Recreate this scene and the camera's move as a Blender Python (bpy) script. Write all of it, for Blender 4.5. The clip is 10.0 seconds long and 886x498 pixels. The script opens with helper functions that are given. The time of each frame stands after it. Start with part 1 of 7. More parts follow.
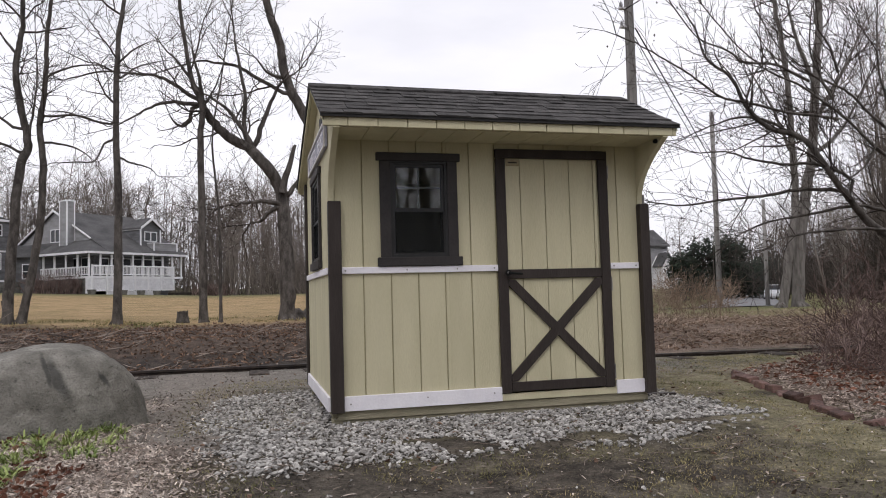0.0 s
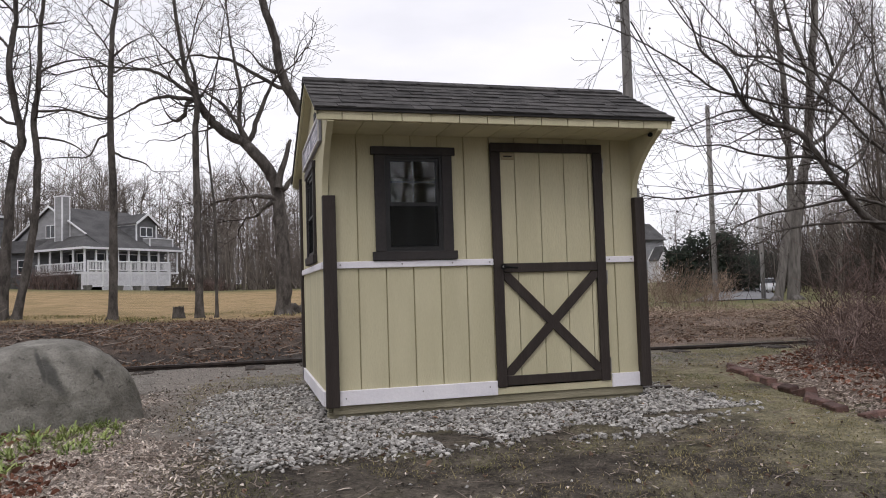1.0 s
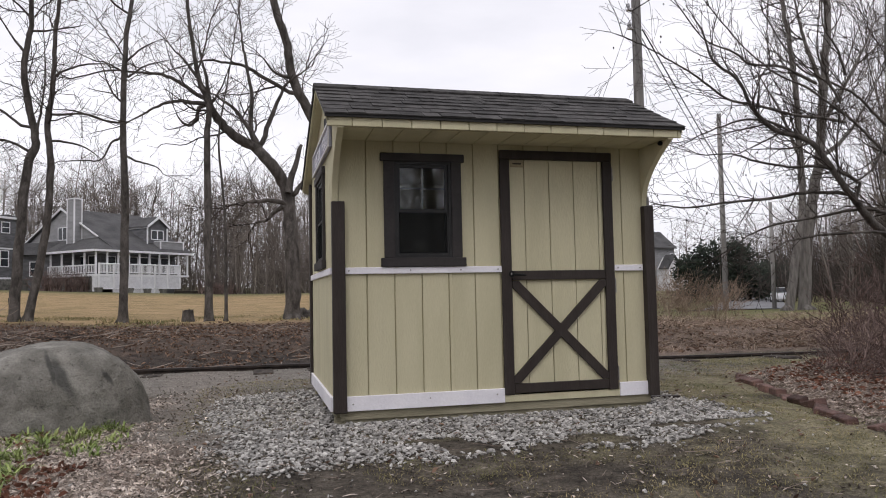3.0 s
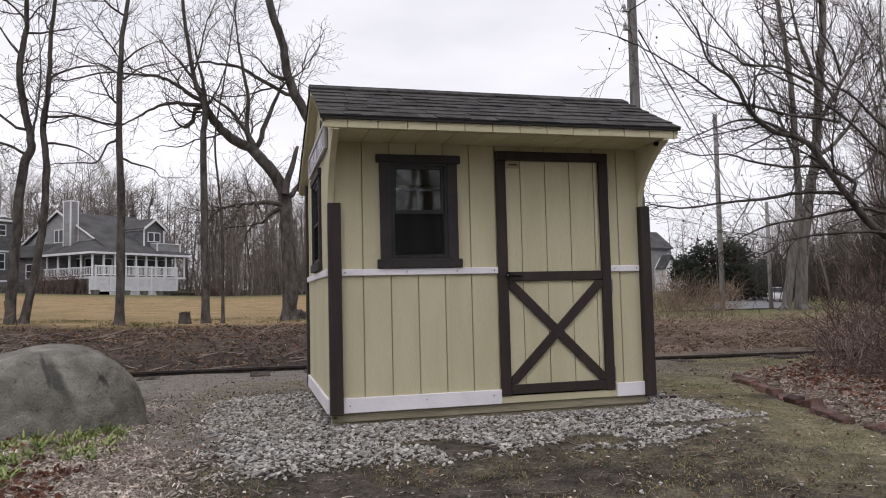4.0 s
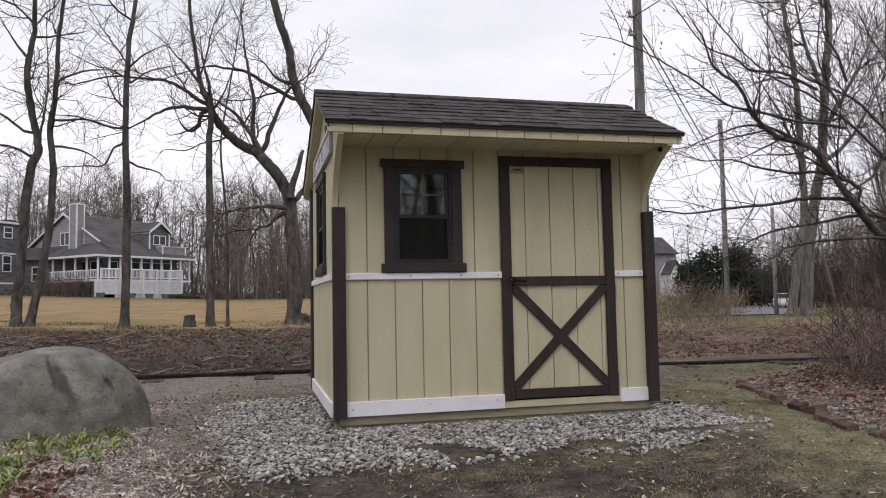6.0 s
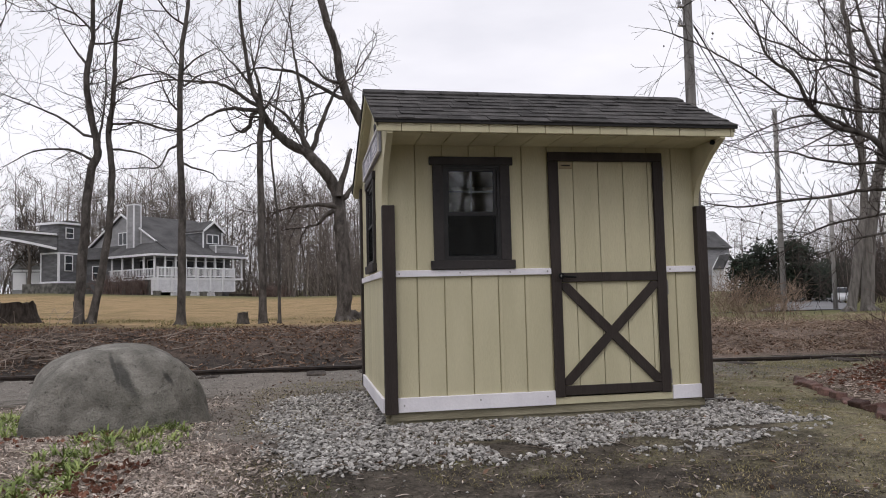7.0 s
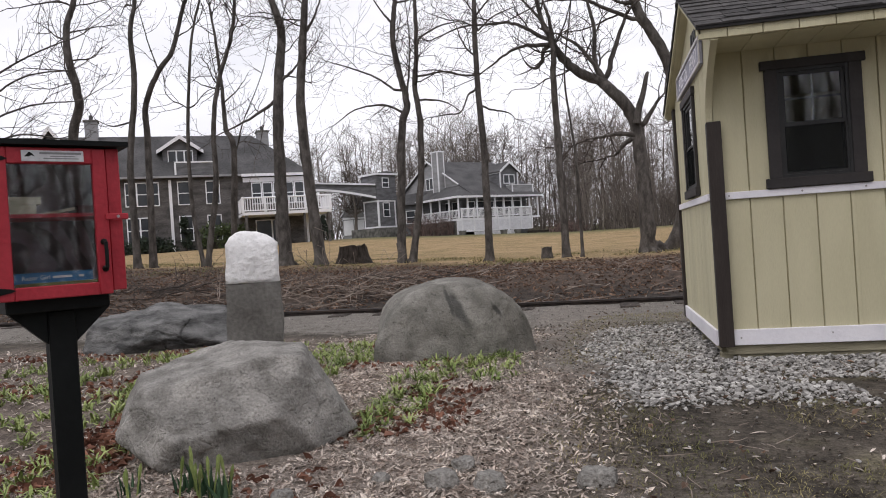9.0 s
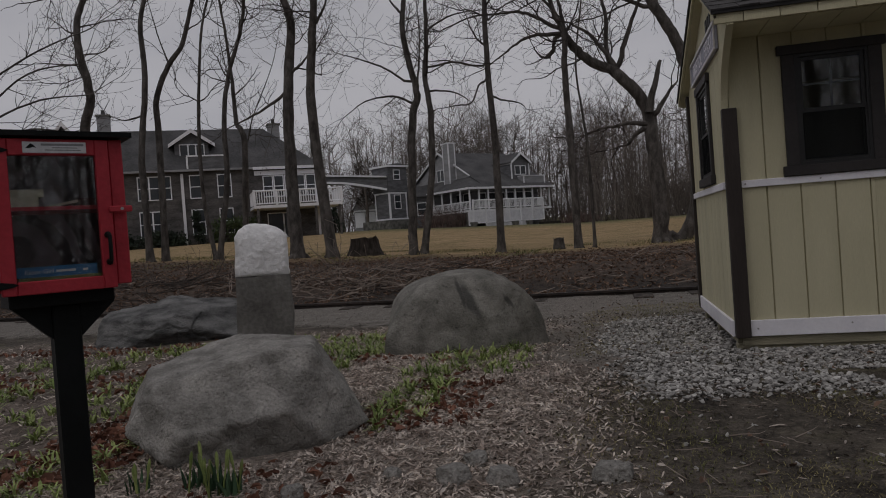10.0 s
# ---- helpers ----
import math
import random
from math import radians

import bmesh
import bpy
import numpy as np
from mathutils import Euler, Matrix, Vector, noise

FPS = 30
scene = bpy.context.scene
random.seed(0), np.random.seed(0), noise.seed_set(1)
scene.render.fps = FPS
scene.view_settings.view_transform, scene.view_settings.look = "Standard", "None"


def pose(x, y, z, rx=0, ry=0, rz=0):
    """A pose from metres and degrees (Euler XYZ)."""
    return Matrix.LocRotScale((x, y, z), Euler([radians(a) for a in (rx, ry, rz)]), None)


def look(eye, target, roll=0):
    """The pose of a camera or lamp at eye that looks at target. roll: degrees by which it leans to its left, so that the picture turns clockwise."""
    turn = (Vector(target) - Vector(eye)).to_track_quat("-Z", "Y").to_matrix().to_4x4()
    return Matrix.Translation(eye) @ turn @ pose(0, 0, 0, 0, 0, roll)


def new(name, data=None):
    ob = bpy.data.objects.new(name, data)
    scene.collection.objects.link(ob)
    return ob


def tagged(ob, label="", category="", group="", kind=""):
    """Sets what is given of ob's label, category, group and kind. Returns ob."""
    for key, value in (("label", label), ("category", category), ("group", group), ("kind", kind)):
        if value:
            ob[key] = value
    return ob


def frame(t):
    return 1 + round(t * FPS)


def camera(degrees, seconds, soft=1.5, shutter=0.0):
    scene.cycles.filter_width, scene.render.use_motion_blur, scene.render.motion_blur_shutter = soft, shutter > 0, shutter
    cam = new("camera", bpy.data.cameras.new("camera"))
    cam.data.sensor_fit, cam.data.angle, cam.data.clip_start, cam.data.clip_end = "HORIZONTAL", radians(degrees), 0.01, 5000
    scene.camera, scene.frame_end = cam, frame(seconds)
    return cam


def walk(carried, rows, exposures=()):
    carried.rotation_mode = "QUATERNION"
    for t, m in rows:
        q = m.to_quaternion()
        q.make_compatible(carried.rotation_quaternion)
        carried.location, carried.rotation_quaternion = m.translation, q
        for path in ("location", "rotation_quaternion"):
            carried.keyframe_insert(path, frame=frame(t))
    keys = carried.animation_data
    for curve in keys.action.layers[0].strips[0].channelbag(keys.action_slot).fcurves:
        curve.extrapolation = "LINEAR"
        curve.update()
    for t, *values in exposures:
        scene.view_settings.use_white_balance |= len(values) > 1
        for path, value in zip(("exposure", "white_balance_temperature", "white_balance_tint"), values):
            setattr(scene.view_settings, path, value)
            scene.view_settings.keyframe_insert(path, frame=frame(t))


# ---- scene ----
cam = camera(61.7, 10.0, soft=1.0)
PATH = [
    (0, (-0.601, -5.312, 0.904), (-0.092, -3.382, 1.027), -1.6),
    (0.5, (-0.595, -5.316, 0.904), (-0.072, -3.389, 1.025), -1.8),
    (1, (-0.589, -5.308, 0.901), (-0.071, -3.379, 1.009), -1.8),
    (1.5, (-0.587, -5.309, 0.905), (-0.083, -3.377, 1.014), -1.6),
    (2, (-0.586, -5.31, 0.907), (-0.088, -3.376, 1.023), -1.6),
    (2.5, (-0.586, -5.316, 0.906), (-0.095, -3.381, 1.028), -1.1),
    (4, (-0.577, -5.314, 0.909), (-0.076, -3.382, 1.036), -1.4),
    (4.5, (-0.576, -5.321, 0.908), (-0.076, -3.389, 1.035), -1.3),
    (5, (-0.572, -5.325, 0.909), (-0.074, -3.392, 1.036), -1.3),
    (6.5, (-0.578, -5.339, 0.909), (-0.104, -3.401, 1.054), -0.8),
    (7, (-0.592, -5.351, 0.912), (-0.228, -3.389, 1.044), -1.4),
    (7.5, (-0.648, -5.332, 0.913), (-0.557, -3.336, 1.004), -1.7),
    (8, (-0.711, -5.312, 0.911), (-0.89, -3.321, 0.956), -2.0),
    (8.5, (-0.761, -5.282, 0.899), (-1.146, -3.319, 0.908), -2.7),
    (9, (-0.775, -5.229, 0.891), (-1.193, -3.273, 0.882), -3.8),
    (9.5, (-0.781, -5.197, 0.882), (-1.211, -3.244, 0.862), -3.7),
    (10, (-0.784, -5.169, 0.887), (-1.234, -3.22, 0.858), -4.2),
]
walk(cam, [(t, look(e, a, r)) for t, e, a, r in PATH], [(t, e, 6380, 14) for t, e in ((0.0, 0.0), (2.5, -0.02), (4.0, -0.08), (7.5, -0.08), (8.5, 0.0), (9.2, 0.0), (9.5, -0.15), (9.6, -0.28), (9.7, -0.5), (9.8, -0.8), (9.9, -1.1), (10.0, -1.5))])

# ---- light: bright overcast ----
world = bpy.data.worlds.new("overcast")
scene.world = world
world.use_nodes = True
wn, wl = world.node_tree.nodes, world.node_tree.links
sky = wn.new("ShaderNodeTexSky")
sky.sky_type, sky.sun_disc = "NISHITA", False
sky.sun_elevation, sky.sun_rotation = radians(48), radians(150)
wtc = wn.new("ShaderNodeTexCoord")
wmap = wn.new("ShaderNodeMapping")
wmap.inputs["Scale"].default_value = (1, 1, 3.2)
wno = wn.new("ShaderNodeTexNoise")
wno.inputs["Scale"].default_value, wno.inputs["Detail"].default_value, wno.inputs["Roughness"].default_value = 1.7, 6, 0.5
wra = wn.new("ShaderNodeValToRGB")
wra.color_ramp.elements[0].position, wra.color_ramp.elements[0].color = 0.36, (8.3, 8.38, 8.85, 1)
wra.color_ramp.elements[1].position, wra.color_ramp.elements[1].color = 0.62, (11.2, 11.1, 11.3, 1)
wmi = wn.new("ShaderNodeMixRGB")
wmi.inputs[0].default_value = 0.93
wl.new(wtc.outputs["Generated"], wmap.inputs[0])
wl.new(wmap.outputs[0], wno.inputs["Vector"])
wl.new(wno.outputs["Fac"], wra.inputs[0])
wl.new(sky.outputs[0], wmi.inputs[1])
wl.new(wra.outputs[0], wmi.inputs[2])
wl.new(wmi.outputs[0], wn["Background"].inputs[0])
wn["Background"].inputs[1].default_value = 0.1
sun = new("sun", bpy.data.lights.new("sun", "SUN"))
sun.data.energy, sun.data.angle, sun.data.color = 0.8, radians(25), (1, 0.96, 0.9)
sun.matrix_world = look((0, 0, 50), (6, 14, 30))


# ---- materials ----
def mat(name, c1, c2, scale=6.0, rough=0.8, bump=0.2, fine=60.0, c3=None, spec=0.3, metal=0.0, stretch=(1, 1, 1), island=0.0, contrast=(0.35, 0.65), grain=0.1, relief=0.0):
    """Two colours mixed by a broad noise, varied by a fine one, with a relief."""
    m = bpy.data.materials.new(name)
    m.use_nodes = True
    n, l = m.node_tree.nodes, m.node_tree.links
    b = n["Principled BSDF"]
    b.inputs["Roughness"].default_value, b.inputs["Metallic"].default_value = rough, metal
    b.inputs["Specular IOR Level"].default_value = spec
    tc, mp = n.new("ShaderNodeTexCoord"), n.new("ShaderNodeMapping")
    mp.inputs["Scale"].default_value = stretch
    l.new(tc.outputs["Object"], mp.inputs[0])
    a, f = n.new("ShaderNodeTexNoise"), n.new("ShaderNodeTexNoise")
    for node, s, d in ((a, scale, 5), (f, fine, 3)):
        node.inputs["Scale"].default_value, node.inputs["Detail"].default_value = s, d
        l.new(mp.outputs[0], node.inputs["Vector"])
    r = n.new("ShaderNodeValToRGB")
    r.color_ramp.elements[0].position, r.color_ramp.elements[0].color = contrast[0], (*c1, 1)
    r.color_ramp.elements[1].position, r.color_ramp.elements[1].color = contrast[1], (*c2, 1)
    if c3:
        e = r.color_ramp.elements.new(0.5 * sum(contrast))
        e.color = (*c3, 1)
    l.new(a.outputs["Fac"], r.inputs[0])
    hs = n.new("ShaderNodeHueSaturation")
    mr = n.new("ShaderNodeMapRange")
    mr.inputs["To Min"].default_value, mr.inputs["To Max"].default_value = 1 - grain, 1 + grain
    mr.inputs[1].default_value, mr.inputs[2].default_value = 0.3, 0.7
    l.new(f.outputs["Fac"], mr.inputs[0])
    l.new(r.outputs[0], hs.inputs["Color"])
    val = mr.outputs[0]
    if island:
        g = n.new("ShaderNodeNewGeometry")
        oi = n.new("ShaderNodeObjectInfo")
        ad = n.new("ShaderNodeMath")
        ad.operation = "ADD"
        l.new(g.outputs["Random Per Island"], ad.inputs[0])
        l.new(oi.outputs["Random"], ad.inputs[1])
        fr = n.new("ShaderNodeMath")
        fr.operation = "FRACT"
        l.new(ad.outputs[0], fr.inputs[0])
        m2 = n.new("ShaderNodeMapRange")
        m2.inputs["To Min"].default_value, m2.inputs["To Max"].default_value = 1 - island, 1 + island
        l.new(fr.outputs[0], m2.inputs[0])
        mu = n.new("ShaderNodeMath")
        mu.operation = "MULTIPLY"
        l.new(val, mu.inputs[0])
        l.new(m2.outputs[0], mu.inputs[1])
        val = mu.outputs[0]
    l.new(val, hs.inputs["Value"])
    l.new(hs.outputs[0], b.inputs["Base Color"])
    if bump:
        bp = n.new("ShaderNodeBump")
        bp.inputs["Strength"].default_value, bp.inputs["Distance"].default_value = bump, 0.6 / fine
        l.new(f.outputs["Fac"], bp.inputs["Height"])
        l.new(bp.outputs[0], b.inputs["Normal"])
        if relief:
            vo = n.new("ShaderNodeTexVoronoi")
            vo.feature = "DISTANCE_TO_EDGE"
            vo.inputs["Scale"].default_value = scale * 0.9
            mx = n.new("ShaderNodeMixRGB")
            mx.inputs[0].default_value = 0.25
            l.new(mp.outputs[0], mx.inputs[1])
            l.new(a.outputs["Color"], mx.inputs[2])
            l.new(mx.outputs[0], vo.inputs["Vector"])
            cr = n.new("ShaderNodeMapRange")
            cr.inputs[2].default_value = 0.06
            l.new(vo.outputs["Distance"], cr.inputs[0])
            b2 = n.new("ShaderNodeBump")
            b2.inputs["Strength"].default_value, b2.inputs["Distance"].default_value = relief, 0.012
            l.new(cr.outputs[0], b2.inputs["Height"])
            b3 = n.new("ShaderNodeBump")
            b3.inputs["Strength"].default_value, b3.inputs["Distance"].default_value = 0.6, 0.04
            ro = n.new("ShaderNodeTexNoise")
            ro.inputs["Scale"].default_value, ro.inputs["Detail"].default_value, ro.inputs["Roughness"].default_value = scale * 1.6, 9, 0.62
            l.new(mp.outputs[0], ro.inputs["Vector"])
            l.new(ro.outputs["Fac"], b3.inputs["Height"])
            l.new(b3.outputs[0], b2.inputs["Normal"])
            l.new(b2.outputs[0], bp.inputs["Normal"])
            # dark pits and pale crystals
            sp = n.new("ShaderNodeTexNoise")
            sp.inputs["Scale"].default_value, sp.inputs["Detail"].default_value, sp.inputs["Roughness"].default_value = scale * 5, 8, 0.75
            l.new(mp.outputs[0], sp.inputs["Vector"])
            sr = n.new("ShaderNodeValToRGB")
            sr.color_ramp.elements[0].position, sr.color_ramp.elements[0].color = 0.34, (0.42, 0.42, 0.42, 1)
            sr.color_ramp.elements[1].position, sr.color_ramp.elements[1].color = 0.43, (1, 1, 1, 1)
            e = sr.color_ramp.elements.new(0.66)
            e.color = (1.0, 1.0, 1.0, 1)
            e = sr.color_ramp.elements.new(0.71)
            e.color = (1.3, 1.3, 1.28, 1)
            l.new(sp.outputs["Fac"], sr.inputs[0])
            sm = n.new("ShaderNodeMixRGB")
            sm.blend_type = "MULTIPLY"
            sm.inputs[0].default_value = 1.0
            l.new(hs.outputs[0], sm.inputs[1])
            l.new(sr.outputs[0], sm.inputs[2])
            l.new(sm.outputs[0], b.inputs["Base Color"])
    return m


def glass(name, tint=(0.9, 0.95, 0.95)):
    m = bpy.data.materials.new(name)
    m.use_nodes = True
    b = m.node_tree.nodes["Principled BSDF"]
    b.inputs["Base Color"].default_value = (*tint, 1)
    b.inputs["Roughness"].default_value, b.inputs["Transmission Weight"].default_value, b.inputs["IOR"].default_value = 0.02, 1.0, 1.5
    return m


SIDING = mat("cream_siding", (0.525, 0.487, 0.325), (0.585, 0.543, 0.37), 1.6, 0.75, 0.25, 45, stretch=(4, 4, 0.6), island=0.03, grain=0.035)
GROOVE = mat("groove", (0.37, 0.33, 0.2), (0.43, 0.385, 0.25), 3, 0.9)
CASING = mat("charcoal_window_paint", (0.028, 0.025, 0.025), (0.04, 0.035, 0.034), 5, 0.55, 0.2, 40)
BROWN = mat("brown_paint", (0.030, 0.023, 0.020), (0.042, 0.033, 0.029), 5, 0.6, 0.2, 40, stretch=(3, 3, 0.5))
WHITE = mat("white_paint", (0.78, 0.76, 0.80), (0.86, 0.84, 0.87), 4, 0.6, 0.15, 50, grain=0.03)
SHINGLE = mat("asphalt_shingle", (0.036, 0.034, 0.033), (0.08, 0.075, 0.073), 9, 0.95, 0.8, 260, island=0.28, grain=0.4)
EDGE = mat("dark_drip_edge", (0.012, 0.011, 0.011), (0.02, 0.019, 0.018), 6, 0.5)
GREYWOOD = mat("weathered_grey_board", (0.16, 0.15, 0.14), (0.26, 0.25, 0.23), 5, 0.9, 0.4, 50, stretch=(3, 3, 0.4))
SKID = mat("treated_timber", (0.24, 0.22, 0.15), (0.34, 0.31, 0.22), 5, 0.85, 0.4, 50, stretch=(0.4, 3, 3))
DARKIN = mat("raw_wood_inside", (0.12, 0.09, 0.06), (0.2, 0.15, 0.1), 5, 0.85)
GLASS = glass("window_glass")
SASH = mat("dark_vinyl_sash", (0.022, 0.022, 0.022), (0.032, 0.032, 0.032), 5, 0.4, 0.05)
GREYSIGN = mat("grey_sign_board", (0.30, 0.30, 0.36), (0.38, 0.38, 0.44), 6, 0.6)
SIGNRIM = mat("pale_sign_frame", (0.62, 0.6, 0.6), (0.72, 0.7, 0.7), 6, 0.6)
STEEL = mat("screw_steel", (0.3, 0.29, 0.28), (0.42, 0.4, 0.4), 20, 0.4, 0, metal=0.8)
BLACK = mat("black_paint", (0.004, 0.005, 0.005), (0.008, 0.0095, 0.0095), 6, 0.6, 0.2, 60, spec=0.15)
RED = mat("red_paint", (0.33, 0.02, 0.032), (0.4, 0.032, 0.046), 5, 0.55, 0.2, 60)
PLAQUE = mat("tan_plaque", (0.32, 0.27, 0.16), (0.4, 0.34, 0.22), 20, 0.6)
GRANITE = mat("grey_granite", (0.15, 0.142, 0.127), (0.37, 0.352, 0.322), 7, 0.9, 0.9, 75, c3=(0.26, 0.249, 0.228), contrast=(0.3, 0.7), grain=0.22, relief=0.45)
GRANITE2 = mat("mossy_granite", (0.125, 0.12, 0.104), (0.28, 0.268, 0.238), 6, 0.9, 0.8, 70, c3=(0.19, 0.181, 0.159), contrast=(0.32, 0.68), grain=0.16, relief=0.22)
SLATE = mat("dark_slate_rock", (0.055, 0.055, 0.053), (0.2, 0.197, 0.19), 4, 0.85, 1.0, 60, stretch=(1, 1, 3), grain=0.25, relief=0.5)
POSTSTONE = mat("split_granite", (0.105, 0.1, 0.09), (0.18, 0.172, 0.158), 5, 0.9, 0.6, 40, grain=0.16)
WHITESTONE = mat("whitewashed_granite", (0.72, 0.71, 0.7), (0.86, 0.85, 0.84), 8, 0.85, 0.8, 26)
BARK = mat("grey_brown_bark", (0.048, 0.042, 0.037), (0.125, 0.112, 0.1), 5, 0.95, 0.8, 34, stretch=(1.6, 1.6, 0.7), grain=0.25)
TWIG = mat("twig_bark", (0.04, 0.033, 0.029), (0.085, 0.07, 0.061), 3, 0.95, 0.2, 30)
# distance haze is mixed into this bark colour, paler than the near trees
HAZEWOOD = mat("hazed_far_bark", (0.11, 0.092, 0.08), (0.2, 0.173, 0.152), 0.3, 0.95, 0, 2, island=0.3)
PALEBARK = mat("pale_grey_bark", (0.11, 0.10, 0.092), (0.2, 0.185, 0.17), 4, 0.95, 0.9, 30, stretch=(3, 3, 0.5))
RUST = mat("rusty_rail", (0.02, 0.016, 0.014), (0.05, 0.036, 0.03), 8, 0.75, 0.5, 60, spec=0.4)


# ---- building helpers ----
def box(bm, x0, x1, y0, y1, z0, z1, bev=0.0):
    r = bmesh.ops.create_cube(bm, size=1)
    bmesh.ops.scale(bm, vec=(x1 - x0, y1 - y0, z1 - z0), verts=r["verts"])
    bmesh.ops.translate(bm, vec=((x0 + x1) / 2, (y0 + y1) / 2, (z0 + z1) / 2), verts=r["verts"])
    if bev:
        es = list({e for v in r["verts"] for e in v.link_edges})
        bmesh.ops.bevel(bm, geom=es, offset=bev, segments=1, affect="EDGES", clamp_overlap=True)
    return bm


def boxes(*rows, bev=0.0):
    bm = bmesh.new()
    for r in rows:
        box(bm, *r, bev=bev)
    return bm


def prism(pts, axis, a, b):
    """A closed outline in two axes, pushed out along the third from a to b."""
    bm = bmesh.new()

    def at(p, d):
        return (d, p[0], p[1]) if axis == "x" else (p[0], d, p[1]) if axis == "y" else (p[0], p[1], d)
    v0, v1 = [bm.verts.new(at(p, a)) for p in pts], [bm.verts.new(at(p, b)) for p in pts]
    bm.faces.new(v0)
    bm.faces.new(v1[::-1])
    for i in range(len(pts)):
        j = (i + 1) % len(pts)
        bm.faces.new((v0[i], v0[j], v1[j], v1[i]))
    bmesh.ops.recalc_face_normals(bm, faces=bm.faces)
    return bm


def tube(bm, pts, rads, sides=7):
    """A round bar along points, with a radius at each."""
    rings, pts = [], [Vector(p) for p in pts]
    for i, p in enumerate(pts):
        d = (pts[min(i + 1, len(pts) - 1)] - pts[max(i - 1, 0)]).normalized()
        u = d.cross(Vector((0.3, 1, 0.2)) if abs(d.y) < 0.8 else Vector((1, 0, 0))).normalized()
        w = d.cross(u)
        rings.append([bm.verts.new(p + rads[i] * (math.cos(k * math.tau / sides) * u + math.sin(k * math.tau / sides) * w)) for k in range(sides)])
    for a, b in zip(rings, rings[1:]):
        for k in range(sides):
            bm.faces.new((a[k], a[(k + 1) % sides], b[(k + 1) % sides], b[k]))
    bm.faces.new(rings[0][::-1])
    bm.faces.new(rings[-1])
    return bm


def mesh_of(name, bm, material, smooth=False):
    me = bpy.data.meshes.new(name)
    bm.to_mesh(me)
    bm.free()
    for m in material if isinstance(material, (list, tuple)) else [material]:
        me.materials.append(m)
    if smooth:
        for p in me.polygons:
            p.use_smooth = True
    return me


def part(name, bm, material, parent=None, label="", smooth=False):
    ob = new(name, mesh_of(name, bm, material, smooth))
    ob.parent = parent
    if label:
        ob["label"] = label
    return ob


def thing(name, label, category, m=None, group="", kind=""):
    ob = new(name)
    ob.empty_display_size = 0.1
    if m is not None:
        ob.matrix_world = m
    return tagged(ob, label, category, group, kind)


def raw(name, verts, faces, material, smooth=False):
    me = bpy.data.meshes.new(name)
    me.from_pydata(verts, [], faces)
    me.materials.append(material)
    if smooth:
        me.polygons.foreach_set("use_smooth", [True] * len(me.polygons))
    return new(name, me)


def smoothstep(a, b, v):
    t = min(1, max(0, (v - a) / (b - a)))
    return t * t * (3 - 2 * t)


def ground_z(x, y):
    """The lie of the land: level round the hut, falling towards the road, a bank past the rail, then a rising lawn."""
    rail = 4.5 - 0.1 * x
    z = -0.05 * max(0.0, -1 - y)
    z += (0.30 * smoothstep(rail + 1.1, rail + 3.2, y) + 0.10 * smoothstep(rail + 3, 13, y)) * (1 - 0.6 * smoothstep(5, 11, x))
    z += 0.95 * smoothstep(14, 62, y) * min(1.0, max(0.0, 1 - (x - 10) / 14)) + 0.04 * min(18.0, max(0.0, -3 - x)) * smoothstep(8, 13, y)
    z -= 0.5 * smoothstep(15, 34, y) * smoothstep(8, 17, x)
    if y > 70:
        z += 0.02 * (y - 70) if y < 200 else 2.6
    bed = math.exp(-(((x + 2.8) / 1.7) ** 2 + ((y + 0.6) / 1.5) ** 2))
    z += 0.05 * bed
    if -12 < y < 13.5:
        amp = 0.015 + 0.035 * smoothstep(rail + 0.7, rail + 1.6, y)
        if -0.6 < x < 2.9 and -1.1 < y < 2.6:
            amp = 0.003
        z += amp * noise.noise((x * 1.3, y * 1.3, 0)) + 0.4 * amp * noise.noise((x * 4, y * 4, 3))
    return z


